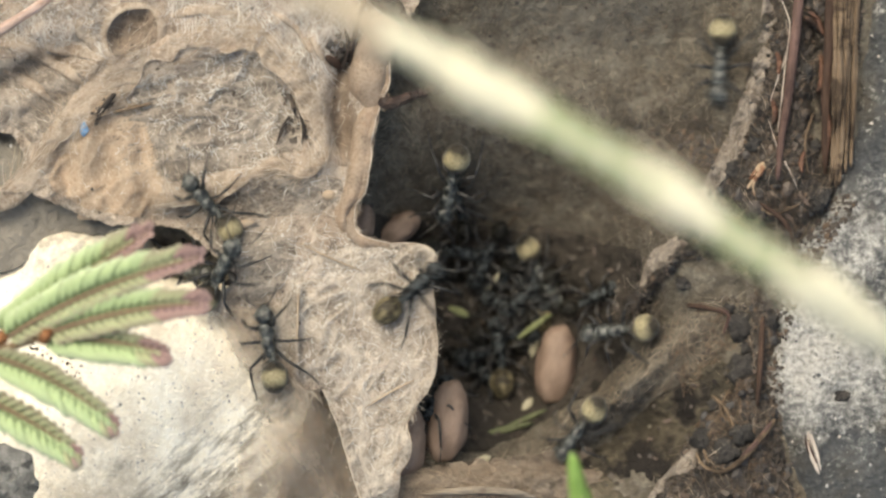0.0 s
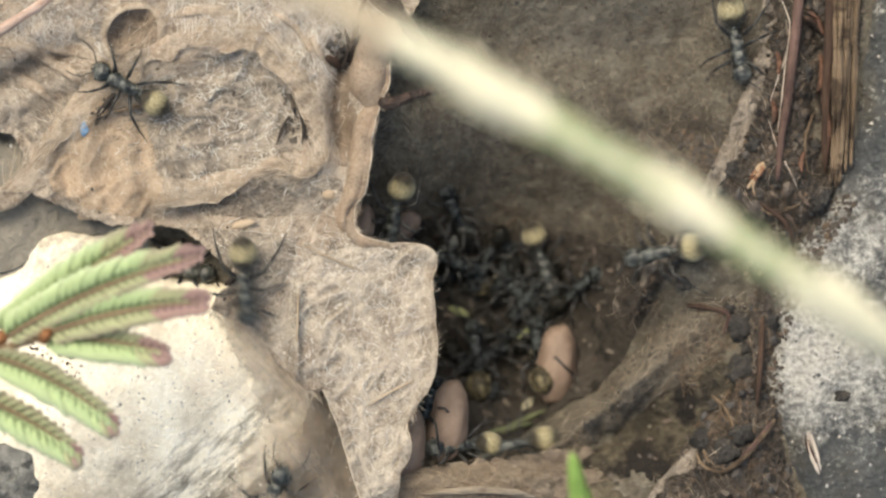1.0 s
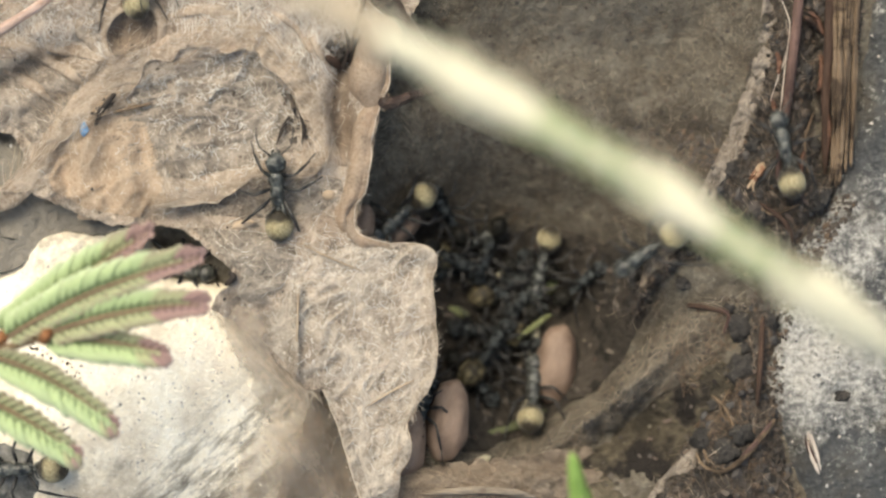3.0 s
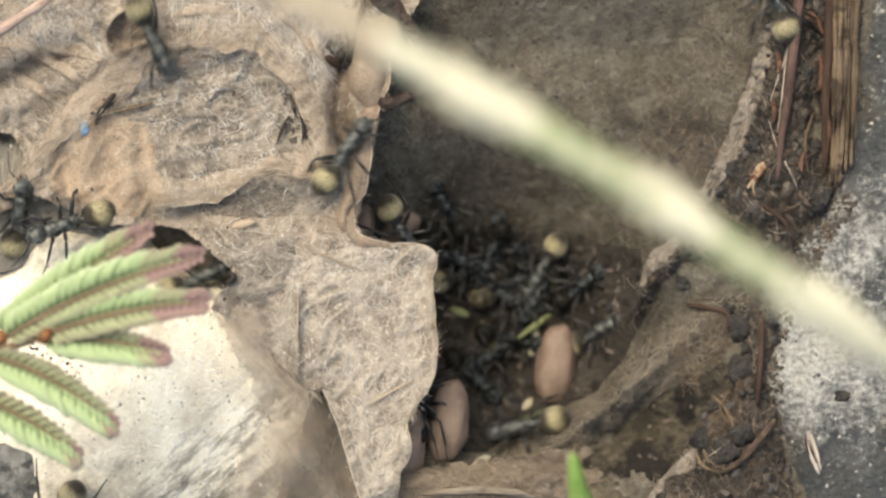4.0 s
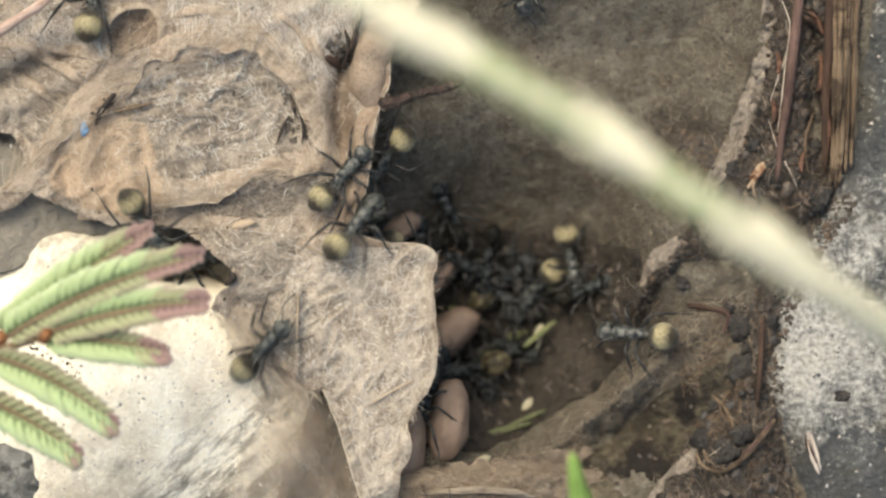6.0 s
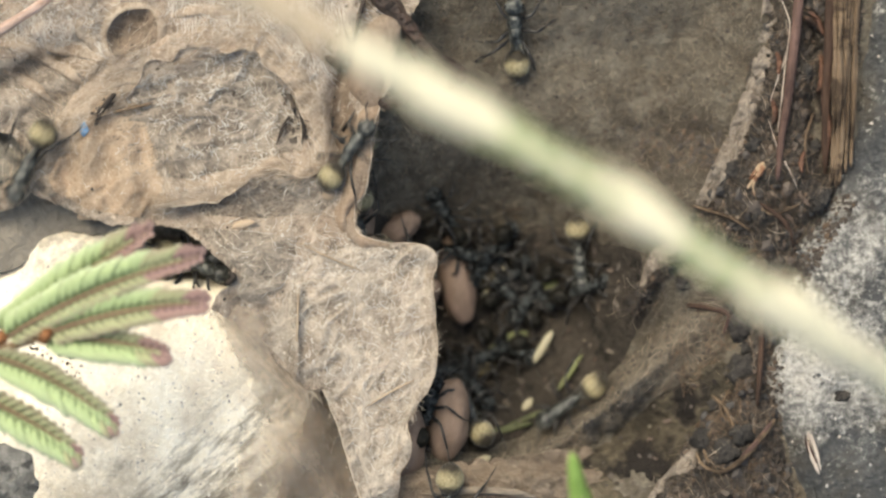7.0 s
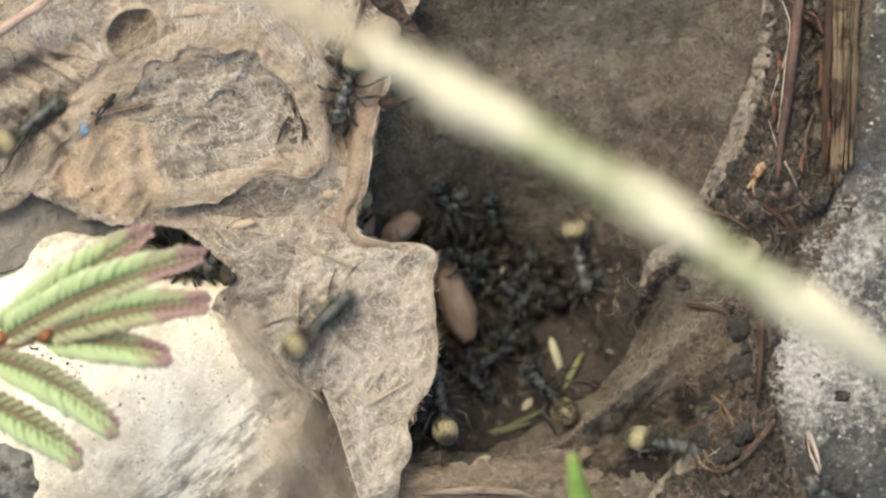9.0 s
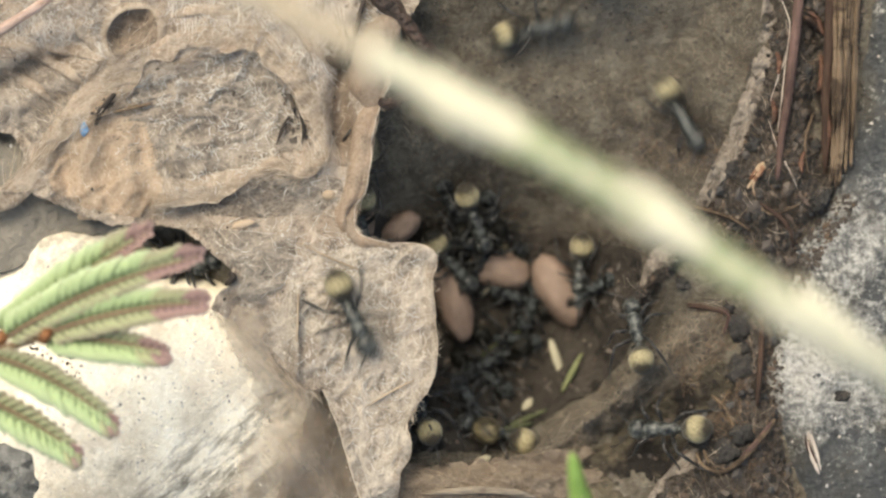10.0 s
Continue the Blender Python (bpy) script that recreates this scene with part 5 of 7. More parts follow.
for pts, mat, r, label in [
        ([(1396, 62), (1392, 95), (1378, 135), (1362, 182)], M_HUSK, 0.9, "thin pale root hair on the soil"),
        ([(1360, 212), (1376, 262), (1396, 300), (1412, 336)], M_HUSK, 0.9, "thin pale root hair on the soil"),
        ([(1378, -10), (1392, 22), (1398, 50), (1390, 110), (1384, 170), (1376, 235)], M_HUSK, 0.9, "thin pale root hair on the soil"),
        ([(1440, 200), (1425, 250), (1430, 310)], M_STRAW, 2.5, "thin tan root on the soil"),
        ([(1340, 365), (1370, 380), (1420, 360)], M_STRAW, 3.0, "thin tan root on the soil"),
        ([(1225, 365), (1290, 385), (1330, 410)], M_STRAW, 4.0, "pale root at the edge of the chamber"),
        ([(1345, 360), (1390, 395), (1405, 440)], M_BARK, 5.0, "dark root at the edge of the rock"),
        ([(1290, 470), (1330, 445), (1410, 440)], M_STRAW, 2.5, "thin tan straw under the grass"),
        ([(1260, 700), (1285, 725), (1300, 760)], M_STRAW, 4.0, "broken tan straw on the soil"),
        ([(1290, 690), (1275, 730), (1300, 750)], M_STRAW, 3.0, "broken tan straw on the soil"),
        ([(1280, 590), (1290, 560), (1270, 545)], M_RED_STALK, 4.0, "reddish root stub at the chamber rim"),
        ([(1255, 820), (1245, 790), (1260, 760)], M_STRAW, 3.0, "bent tan straw on the soil"),
        ([(1215, 540), (1250, 545), (1290, 556)], M_BARK, 5.0, "dark torn fibre strip at the chamber rim")]:
    stick("root", [on(a, b, 0.35) for a, b in pts], [r * 0.8] + [r] * (len(pts) - 2) + [r * 0.5], mat, label, "root")
stick("curled_grass", [on(1372, 742, 1.2), on(1345, 778, 1.0), on(1312, 815, 0.6), on(1276, 836, 0.5), on(1245, 825, 0.5), on(1232, 800, 0.4)],
      [4, 5.5, 5, 4, 3, 2], M_STRAW, "curled dry grass blade on the soil", "grass")
stick("curled_grass", [on(1366, 746, 1.4), on(1338, 785, 1.2), on(1312, 808, 0.8)], [3, 5, 3], M_RED_STALK, "curled reddish dry grass blade on the soil", "grass")
chip = stick("wood_chip", [on(1352, 287, 0.7), on(1347, 298, 0.9), on(1338, 314, 0.8), on(1322, 336, 0.7)], [3, 7, 5, 3], M_CHIP, "pale splintered wood chip on the soil", "wood chip", 4)
for pts, radii in (([(1356, 294), (1344, 308), (1330, 326)], [2, 4.5, 1.5]), ([(1344, 290), (1334, 308), (1326, 318)], [1.5, 3.5, 1]), ([(1338, 318), (1333, 332), (1336, 348)], [2, 2, 0.8])):
    sliver = stick("sliver", [on(a, b, 0.9) for a, b in pts], radii, M_CHIP, "", "", 4)
    sliver.parent = chip
husk = stick("seed_husk", [on(1430, 764, 0.3), on(1434, 795, 0.5), on(1440, 815, 0.5), on(1450, 840, 0.3)], [2, 5, 5, 2], M_HUSK, "pale split seed husk with reddish ribs on the rock", "husk", 8)
for pts, radii, mat in (([(1434, 768), (1444, 796), (1453, 834)], [1.5, 4, 1], M_HUSK), ([(1430, 778), (1437, 800), (1446, 820)], [1, 2, 1], M_RED_STALK), ([(1426, 768), (1426, 785), (1433, 806)], [1, 1.6, 0.8], M_RED_STALK)):
    rib = stick("rib", [on(a, b, 0.75) for a, b in pts], radii, mat, "", "", 5)
    rib.parent = husk
stick("pink_straw", [(-60, 92, 4.5), (10, 48, 5.0), (80, 2, 5.2), (140, -50, 5.0)], [9, 9, 8, 7], M_PINK_STRAW, "pale pinkish straw across the silk", "straw", 8)
stick("dark_twig", [(672, 176, 2.0), (690, 184, 2.2), (735, 168, 1.8), (796, 154, 1.2), (816, 128, 0.8), (775, 100, 0.8), (742, 72, 1.4), (712, 30, 2.0), (665, -40, 2.4)],
      [10, 12, 8, 8, 11, 9, 12, 13, 13], M_TWIG, "reddish dark bent twig sticking out over the chamber", "twig", 9)
stick("bark_strip", [(640, -40, 2.6), (676, 0, 2.8), (712, 36, 2.4), (748, 78, 1.6), (772, 104, 1.0)], [14, 17, 15, 11, 4], M_TWIG, "rough reddish brown bark strip along the bent twig", "bark", 9)
stick("dark_twig", [(716, 62, 1.8), (730, 92, 1.5), (742, 112, 1.3), (750, 134, 1.0)], [4, 5, 4, 2], M_TWIG, "short dark side twig over the chamber", "twig", 6)
stick("dark_twig", [(690, 186, 1.9), (684, 172, 2.1), (680, 162, 2.0)], [9, 8, 3], M_TWIG, "broken dark stub at the silk edge", "twig", 7)
stick("dark_twig", [on(648, -10, 0.6), on(632, 45, 0.7), on(618, 118, 0.5)], [4, 5, 2], M_BLACK, "short black twig caught in the silk", "twig")
stick("dark_twig", [on(512, 205, 0.6), on(500, 228, 0.7), on(490, 256, 0.5)], [1.5, 3.5, 1.5], M_BLACK, "short black twig in the silk pouch", "twig")
stick("dark_twig", [on(514, 165, 0.6), on(519, 185, 0.7), on(522, 205, 0.5)], [2, 4, 1.5], M_BLACK, "short dark twig in the silk pouch", "twig")
stick("dark_twig", [on(530, 200, 0.6), on(538, 228, 0.7), on(534, 255, 0.5)], [1.5, 3.5, 1.5], M_BLACK, "short brown twig in the silk pouch", "twig")
stick("dark_twig", [on(204, 165, 0.5), on(188, 185, 0.6), on(168, 215, 0.5)], [4, 6, 4], M_BLACK, "short black twig on the silk", "twig")
stick("dark_twig", [on(578, 100, 0.4), on(592, 112, 0.5), on(602, 120, 0.4)], [6, 8, 5], M_BARK, "short brown twig caught in the silk", "twig")
stick("dark_twig", [on(200, 200, 0.4), on(240, 190, 0.5), on(272, 182, 0.4)], [2, 3, 2], M_STRAW, "pale curved splinter in the silk pouch", "twig")
stick("dark_twig", [on(405, 482, 0.2), on(414, 492, 0.3), on(398, 505, 0.1)], [4, 7, 4], M_BLACK, "black stub at the edge of the hole", "twig")
stick("straw", [on(640, 480, 0.3), on(580, 455, 0.4), on(530, 430, 0.3)], [1.2, 1.8, 1.0], M_PALE_STRAW, "pale straw thread on the silk", "straw")
stick("straw", [on(735, 672, 0.3), on(690, 695, 0.4), on(645, 722, 0.3)], [1.2, 1.8, 1.0], M_PALE_STRAW, "pale straw thread on the silk", "straw")
stick("straw", [on(528, 520, 0.1), on(526, 600, 0.15), on(522, 690, 0.1)], [2, 2.6, 1.6], M_PALE_STRAW, "pale silk cord down the sheet", "straw")
stick("dark_twig", [on(610, 52, 0.3), on(618, 86, 0.4), on(600, 130, 0.2)], [2, 5, 2], M_BLACK, "short black twig in the silk fold", "twig", 5)
stick("dark_twig", [on(634, 30, 0.3), on(626, 74, 0.4), on(614, 108, 0.2)], [2, 4, 2], M_TWIG, "thin brown twig in the silk fold", "twig", 5)
lump("litter_crumb", 604, 96, (11, 17, 5), M_CLOD, "dark crumb of litter caught in the silk fold", "crumb", 12, turn=20, detail=2, rough=0.6)
lump("blue_fragment", 149, 225, (9, 15, 6), M_BLUE, "small blue plastic flake caught in the silk", "plastic flake", 4, detail=2)
lump("pebble", 24, 838, (62, 52, 11), M_PEBBLE, "grey lichen-stained pebble beside the pale stone", "pebble", 9, detail=3)
lump("seed", 583, 345, (14, 10, 7), M_PALE_STRAW, "small pale seed in the silk fold", "seed", 5)
lump("seed", 430, 398, (22, 8, 6), M_PALE_STRAW, "small pale seed husk in the silk fold", "seed", 6, turn=12)
lump("resin_bead", 578, 102, (5, 5, 5), M_CHIP, "tiny amber bead on the silk", "bead", 7, detail=1)


# ---- foreground leaf with its closed leaflets ----
def leaf_material(name, base, other, edge):
    """Dull green with a darker fold along the middle and pale margins."""
    m, t, p, place = material(name, 0.55, 0.3, "object")
    axis = t.nodes.new("ShaderNodeSeparateXYZ")
    links(t, place, axis.inputs[0])
    off = t.nodes.new("ShaderNodeMath")
    off.operation = "ABSOLUTE"
    links(t, axis.outputs[1], off.inputs[0])
    r = t.nodes.new("ShaderNodeMapRange")
    r.inputs["From Min"].default_value, r.inputs["From Max"].default_value = 0.04, 0.24
    links(t, off.outputs[0], r.inputs["Value"])
    colour = blend(t, grain(t, place, 3.0, 0.3, 0.7), base, other)
    colour = blend(t, r.outputs[0], [0.42 * c for c in base], colour)
    tip = t.nodes.new("ShaderNodeMapRange")
    tip.inputs["From Min"].default_value, tip.inputs["From Max"].default_value = 0.35, 1.0
    tip.inputs["To Max"].default_value = 0.8
    links(t, axis.outputs[0], tip.inputs["Value"])
    colour = blend(t, tip.outputs[0], colour, edge)
    links(t, colour, p.inputs["Base Color"])
    tr = t.nodes.new("ShaderNodeBsdfTranslucent")
    links(t, colour, tr.inputs[0])
    mix = t.nodes.new("ShaderNodeMixShader")
    mix.inputs[0].default_value = 0.15
    links(t, p.outputs[0], mix.inputs[1])
    links(t, tr.outputs[0], mix.inputs[2])
    links(t, mix.outputs[0], t.nodes["Material Output"].inputs[0])
    return m


M_LEAF = leaf_material("leaflet_green", (0.33, 0.44, 0.20), (0.43, 0.53, 0.29), (0.60, 0.68, 0.46))
M_LEAF_PINK = leaf_material("leaflet_pink", (0.28, 0.17, 0.16), (0.37, 0.245, 0.22), (0.43, 0.30, 0.27))
M_LEAF_MID = leaf_material("leaflet_mixed", (0.32, 0.34, 0.18), (0.40, 0.42, 0.25), (0.47, 0.40, 0.31))
M_RACHIS = surface("leaf_stalk", (0.19, 0.135, 0.085), (0.26, 0.185, 0.12), fine=1200, coarse=300, depth=0.00005, where="object")


def leaflet_mesh(name, mat):
    """A narrow, slightly folded leaflet along +x, base at the origin, 1 unit long."""
    bm = bmesh.new()
    rows = []
    for i in range(7):
        x = i / 6
        w = 0.38 * math.sin(math.pi * min(0.10 + 0.84 * x, 1)) ** 0.45
        up = 0.10 * math.sin(math.pi * x)
        rows.append([bm.verts.new((x, -w, up + 0.10 * w)), bm.verts.new((x, -0.5 * w, up + 0.02)), bm.verts.new((x, 0, up - 0.05)),
                     bm.verts.new((x, 0.5 * w, up + 0.02)), bm.verts.new((x, w, up + 0.10 * w))])
    for a, b in zip(rows, rows[1:]):
        for j in range(4):
            bm.faces.new((a[j], b[j], b[j + 1], a[j + 1]))
    low = bmesh.ops.extrude_face_region(bm, geom=bm.faces[:])["geom"]
    for p in low:
        if isinstance(p, bmesh.types.BMVert):
            p.co.z -= 0.05
    bmesh.ops.recalc_face_normals(bm, faces=bm.faces)
    me = bpy.data.meshes.new(name)
    bm.to_mesh(me)
    bm.free()
    me.polygons.foreach_set("use_smooth", [True] * len(me.polygons))
    me.materials.append(mat)
    return me


LEAFLETS = [leaflet_mesh("leaflet", m) for m in (M_LEAF, M_LEAF_MID, M_LEAF_PINK)]
leaf = tagged(new("compound_leaf"), "light green feathery leaf with closed leaflets and pink tips", "leaf")
LIFT = 9.5
LEAF_AT = spot(-120, 650, 6 + LIFT)
leaf.matrix_basis = Matrix.Translation(LEAF_AT)


def pinna(points, width, pink, count, upper=1.0, lower=1.0):
    pts = [spot(u, v, z + LIFT) - LEAF_AT for u, v, z in points]

    def along(t):
        a, b, c = pts
        return a * (1 - t) ** 2 + b * 2 * t * (1 - t) + c * t * t
    line = [along(i / 10) for i in range(11)]
    bm = tube(bmesh.new(), [p + Vector((0, 0, 0.00014)) for p in line], [S * (4.6 - 2.0 * i / 10) for i in range(11)], 6)
    stem = part("pinna", bm, M_RACHIS, leaf, "thin reddish stalk of one feather of the leaf")
    for i in range(count):
        t = 0.03 + 0.95 * i / (count - 1) + random.uniform(-0.006, 0.006)
        p, d = along(t), (along(min(t + 0.02, 1)) - along(t - 0.02)).normalized()
        head = math.degrees(math.atan2(d.y, d.x))
        size = 0.80 * width * S * (0.75 + 0.5 * math.sin(math.pi * min(1, 0.15 + 0.8 * t))) * random.uniform(0.94, 1.06)
        if t > 0.93:
            size *= 0.75
        for side in (-1, 1):
            tone = 0 if t < 1 - pink else (1 if t < 1 - 0.45 * pink else 2)
            if tone < 2 and (upper if side > 0 else lower) < 0.9:
                tone += 1
            ob = new("leaflet", LEAFLETS[tone])
            ob.parent = stem
            swing = (46 - 22 * t ** 2) * side + random.uniform(-2, 2)
            ob.matrix_basis = (Matrix.Translation(p + Vector((-d.y, d.x, 0)) * side * 2 * S + Vector((0, 0, 0.0002))) @ pose(0, 0, 0, 0, 0, head + swing)
                               @ pose(0, 0, 0, side * 26, 6, 0) @ Matrix.Scale(size * (upper if side > 0 else lower), 4))


pinna([(0, 590, 6.0), (120, 500, 8.5), (262, 412, 7.0)], 46, 0.30, 21, 1.0, 0.62)
pinna([(10, 600, 7.0), (160, 500, 9.5), (352, 455, 8.0)], 46, 0.26, 25, 1.0, 0.66)
pinna([(80, 592, 7.5), (220, 540, 9.0), (358, 537, 8.0)], 46, 0.34, 20, 0.9, 0.8)
pinna([(80, 598, 7.0), (180, 595, 8.0), (290, 624, 7.0)], 46, 0.26, 16, 0.6, 1.0)
pinna([(-10, 632, 7.0), (100, 660, 8.0), (202, 752, 6.5)], 48, 0.12, 17, 0.6, 1.0)
pinna([(-70, 690, 6.0), (50, 730, 7.0), (138, 806, 5.5)], 48, 0.12, 15, 0.6, 1.0)
part("petiole", tube(bmesh.new(), [spot(*p) - LEAF_AT for p in ((-620, 900, -1), (-300, 760, 9), (-120, 650, 15.0), (0, 618, 16.3), (90, 594, 16.7))],
                     [S * r for r in (12, 10, 9, 7, 6)], 8), M_RACHIS, leaf, "reddish brown leaf stalk")

M_PULVINUS = surface("leaf_joint", (0.20, 0.085, 0.035), (0.30, 0.14, 0.065), fine=900, coarse=250, depth=0.00005, where="object")
for u, v, z in ((4, 598, 6.8), (82, 594, 7.6)):
    part("leaf_joint", tube(bmesh.new(), [spot(u - 6, v + 10, z + LIFT) - LEAF_AT, spot(u, v, z + LIFT + 0.5) - LEAF_AT, spot(u + 6, v - 12, z + LIFT) - LEAF_AT],
                            [8 * S, 10 * S, 7 * S], 8), M_PULVINUS, leaf, "swollen rust-red joint of the leaf stalk")

# ---- blurred grass spike in front ----
M_SPIKE = surface("spike_green", (0.40, 0.44, 0.24), (0.50, 0.53, 0.33), fine=900, coarse=250, depth=0.00005, rough=0.6, thin=0.2, where="object")
M_SPIKELET = surface("spikelet_cream", (0.78, 0.75, 0.57), (0.90, 0.87, 0.71), fine=900, coarse=250, depth=0.00006, rough=0.6, thin=0.2, where="object")
M_SPIKELET_GREEN = surface("spikelet_green", (0.43, 0.49, 0.28), (0.54, 0.58, 0.38), fine=900, coarse=250, depth=0.00006, rough=0.6, thin=0.2, where="object")
M_SPIKELET_TAN = surface("spikelet_tan", (0.50, 0.42, 0.31), (0.62, 0.54, 0.42), fine=900, coarse=250, depth=0.00006, rough=0.6, thin=0.2, where="object")
spike = tagged(new("grass_spike"), "pale green grass spike with cream spikelets hanging over the nest", "grass")
SPIKE_AT = spot(1198, 343, 72)
spike.matrix_basis = Matrix.Translation(SPIKE_AT)
SPIKE = [(2900, 1560, -1), (2100, 960, 48), (1568, 590, 69), (1400, 478, 71), (1198, 345, 72), (1040, 250, 73), (880, 160, 73.5), (700, 58, 74), (520, -40, 74), (300, -150, 73)]
spike_pts = [spot(*p) - SPIKE_AT for p in SPIKE]
part("stem", tube(bmesh.new(), spike_pts, [S * r for r in (16, 15, 12, 11, 11, 11, 11, 10, 9, 6)], 10), M_SPIKE, spike)


def spike_at(u):
    """The middle of the spike where it crosses a column of the map."""
    for (a, b, c), (d, e, f) in zip(SPIKE, SPIKE[1:]):
        if d <= u <= a:
            w = (u - a) / (d - a)
            return b + (e - b) * w, c + (f - c) * w
    return SPIKE[-1][1], SPIKE[-1][2]


dice = random.Random(11)
u = 470.0
k = 0
while u < 1760:
    side = 1 if k % 2 else -1
    v, z = spike_at(u)
    cream = u < 945 or 1140 < u < 1265 or u > 1385
    coat = M_SPIKELET_TAN if u < 690 else M_SPIKELET if cream else M_SPIKELET_GREEN
    swollen = any(abs(u - c) < 60 for c in (890, 1200, 1500))
    bm = ball(bmesh.new(), (0, 0, 0), (dice.uniform(30, 40) * S, dice.uniform(9, 12) * S, 9 * S), 2, 0.12, k)
    ball(bm, (-34 * S, 0, 4 * S), (16 * S, 4 * S, 4 * S), 1, 0.1, k + 1)
    ob = part("spikelet", bm, coat, spike)
    ob.matrix_basis = (Matrix.Translation(spot(u + 5 * side, v - 8 * side, z + dice.uniform(0.5, 1.1)) - SPIKE_AT)
                       @ pose(0, 0, 0, 0, 0, -33 - side * dice.uniform(20, 34)) @ Matrix.Scale(1.05 if swollen else 0.72, 4))
    ob = part("spikelet", ball(bmesh.new(), (0, 0, 0), (34 * S, 11 * S, 9 * S), 2, 0.12, k + 7), M_SPIKELET if k % 3 == 0 and u > 690 else coat, spike)
    ob.matrix_basis = Matrix.Translation(spot(u, v, z + 1.1) - SPIKE_AT) @ pose(0, 0, 0, 0, 0, -33 + dice.uniform(-6, 6))
    u += dice.uniform(15, 20)
    k += 1

M_BLADE = surface("blade_green", (0.26, 0.42, 0.10), (0.38, 0.55, 0.18), (0.5, 0.45, 0.3), fine=900, coarse=250, depth=0.00005, rough=0.5, thin=0.3)
stick("grass_tip", [(1090, 1300, -1), (1060, 1060, 14), (1036, 930, 21), (1020, 850, 24), (1012, 800, 25)], [24, 24, 22, 15, 3], M_BLADE,
      "short green grass blade tip rising beside the nest", "grass", 8)


# ---- cocoons and bits in the chamber ----
M_COCOON = surface("cocoon_silk", (0.225, 0.156, 0.118), (0.295, 0.220, 0.172), (0.15, 0.10, 0.072), fine=7, coarse=1.3, rough=0.6, depth=0.00003, thin=0.12, where="object", spots_scale=2.0, spots_lo=0.66, contrast=0.35)


def cocoon_mesh():
    bm = ball(bmesh.new(), (0, 0, 0), (1, 1, 1), 4, 0.09, 3)
    for p in bm.verts:
        p.co.x = math.copysign(abs(p.co.x) ** 0.85, p.co.x)
        p.co.y *= 1 + 0.07 * p.co.x - 0.05 * math.sin(3 * p.co.x)
        p.co.y += 0.06 * p.co.x * p.co.x
        p.co.z -= 0.05 * math.exp(-((p.co.x + 0.55) / 0.08) ** 2) * (p.co.z > 0)
    me = bpy.data.meshes.new("cocoon")
    bm.to_mesh(me)
    bm.free()
    me.polygons.foreach_set("use_smooth", [True] * len(me.polygons))
    me.materials.append(M_COCOON)
    return me


COCOON = cocoon_mesh()


def cocoon(length, width, label="tan silken ant cocoon on the chamber floor"):
    ob = tagged(new("cocoon", COCOON), label, "cocoon", "cocoons in the nest")
    ob.scale = (length * S / 2, width * S / 2, width * S / 2)
    return ob


def bit(name, length, width, mat, label, category, flat=0.4):
    """A loose fragment of plant, lying along its own x."""
    bm = bmesh.new()
    ball(bm, (0, 0, 0), (length * S / 2, width * S / 2, width * S / 2 * flat), 2, 0.18, length)
    me = bpy.data.meshes.new(name)
    bm.to_mesh(me)
    bm.free()
    me.polygons.foreach_set("use_smooth", [True] * len(me.polygons))
    me.materials.append(mat)
    return tagged(new(name, me), label, category)


def laid(ob, u, v, angle, up):
    """Lay a thing on the chamber floor, its middle up millimetres over the ground."""
    ob.matrix_basis = Matrix.Translation(spot(u, v, level(u, v, True) + up)) @ pose(0, 0, 0, 0, 0, angle) @ Matrix.Diagonal((*ob.scale, 1))
    return ob


cocoon_west = cocoon(150, 78)
cocoon_edge = cocoon(140, 76)
laid(cocoon(88, 52, "pale tan ant cocoon under the silk edge"), 706, 406, 35, 1.5)
laid(cocoon(70, 48, "brown ant cocoon under the silk edge"), 640, 396, 80, 1.5)
laid(bit("leaf_fragment", 64, 30, M_GREEN_BIT, "pale green leaf fragment on the chamber floor", "leaf fragment"), 962, 512, 28, 1.0)
laid(bit("leaf_fragment", 52, 24, M_GREEN_BIT, "green leaf fragment on the chamber floor", "leaf fragment"), 912, 596, 15, 0.7)
laid(bit("leaf_fragment", 46, 16, M_GREEN_BIT, "green leaf fragment on the chamber floor", "leaf fragment"), 812, 552, -25, 0.9)
laid(bit("straw_bit", 70, 7, M_GREEN_DULL, "thin green straw bit on the chamber floor", "straw bit", 0.9), 862, 622, 40, 0.6)
laid(bit("straw_bit", 120, 15, M_GREEN_DULL, "dull green straw bit on the chamber floor", "straw bit", 0.9), 890, 762, 14, 0.8)
laid(bit("straw_bit", 90, 12, M_GREEN_DULL, "dull green straw bit on the chamber floor", "straw bit", 0.9), 930, 742, 24, 1.0)
laid(bit("straw_bit", 70, 4, M_STRAW, "thin tan straw bit on the chamber floor", "straw bit", 0.9), 900, 400, 52, 0.7)
laid(bit("straw_bit", 55, 4, M_STRAW, "thin tan straw bit on the chamber floor", "straw bit", 0.9), 905, 372, 5, 0.7)
laid(bit("husk_bit", 30, 16, M_CREAM_BIT, "small pale husk on the chamber floor", "husk"), 934, 716, 50, 0.8)
laid(bit("husk_bit", 24, 12, M_CREAM_BIT, "small pale husk on the chamber floor", "husk"), 858, 812, 10, 0.8)
laid(bit("husk_bit", 80, 9, M_CREAM_BIT, "bent pale grass bit on the chamber floor", "husk", 0.9), 876, 495, 52, 1.6)

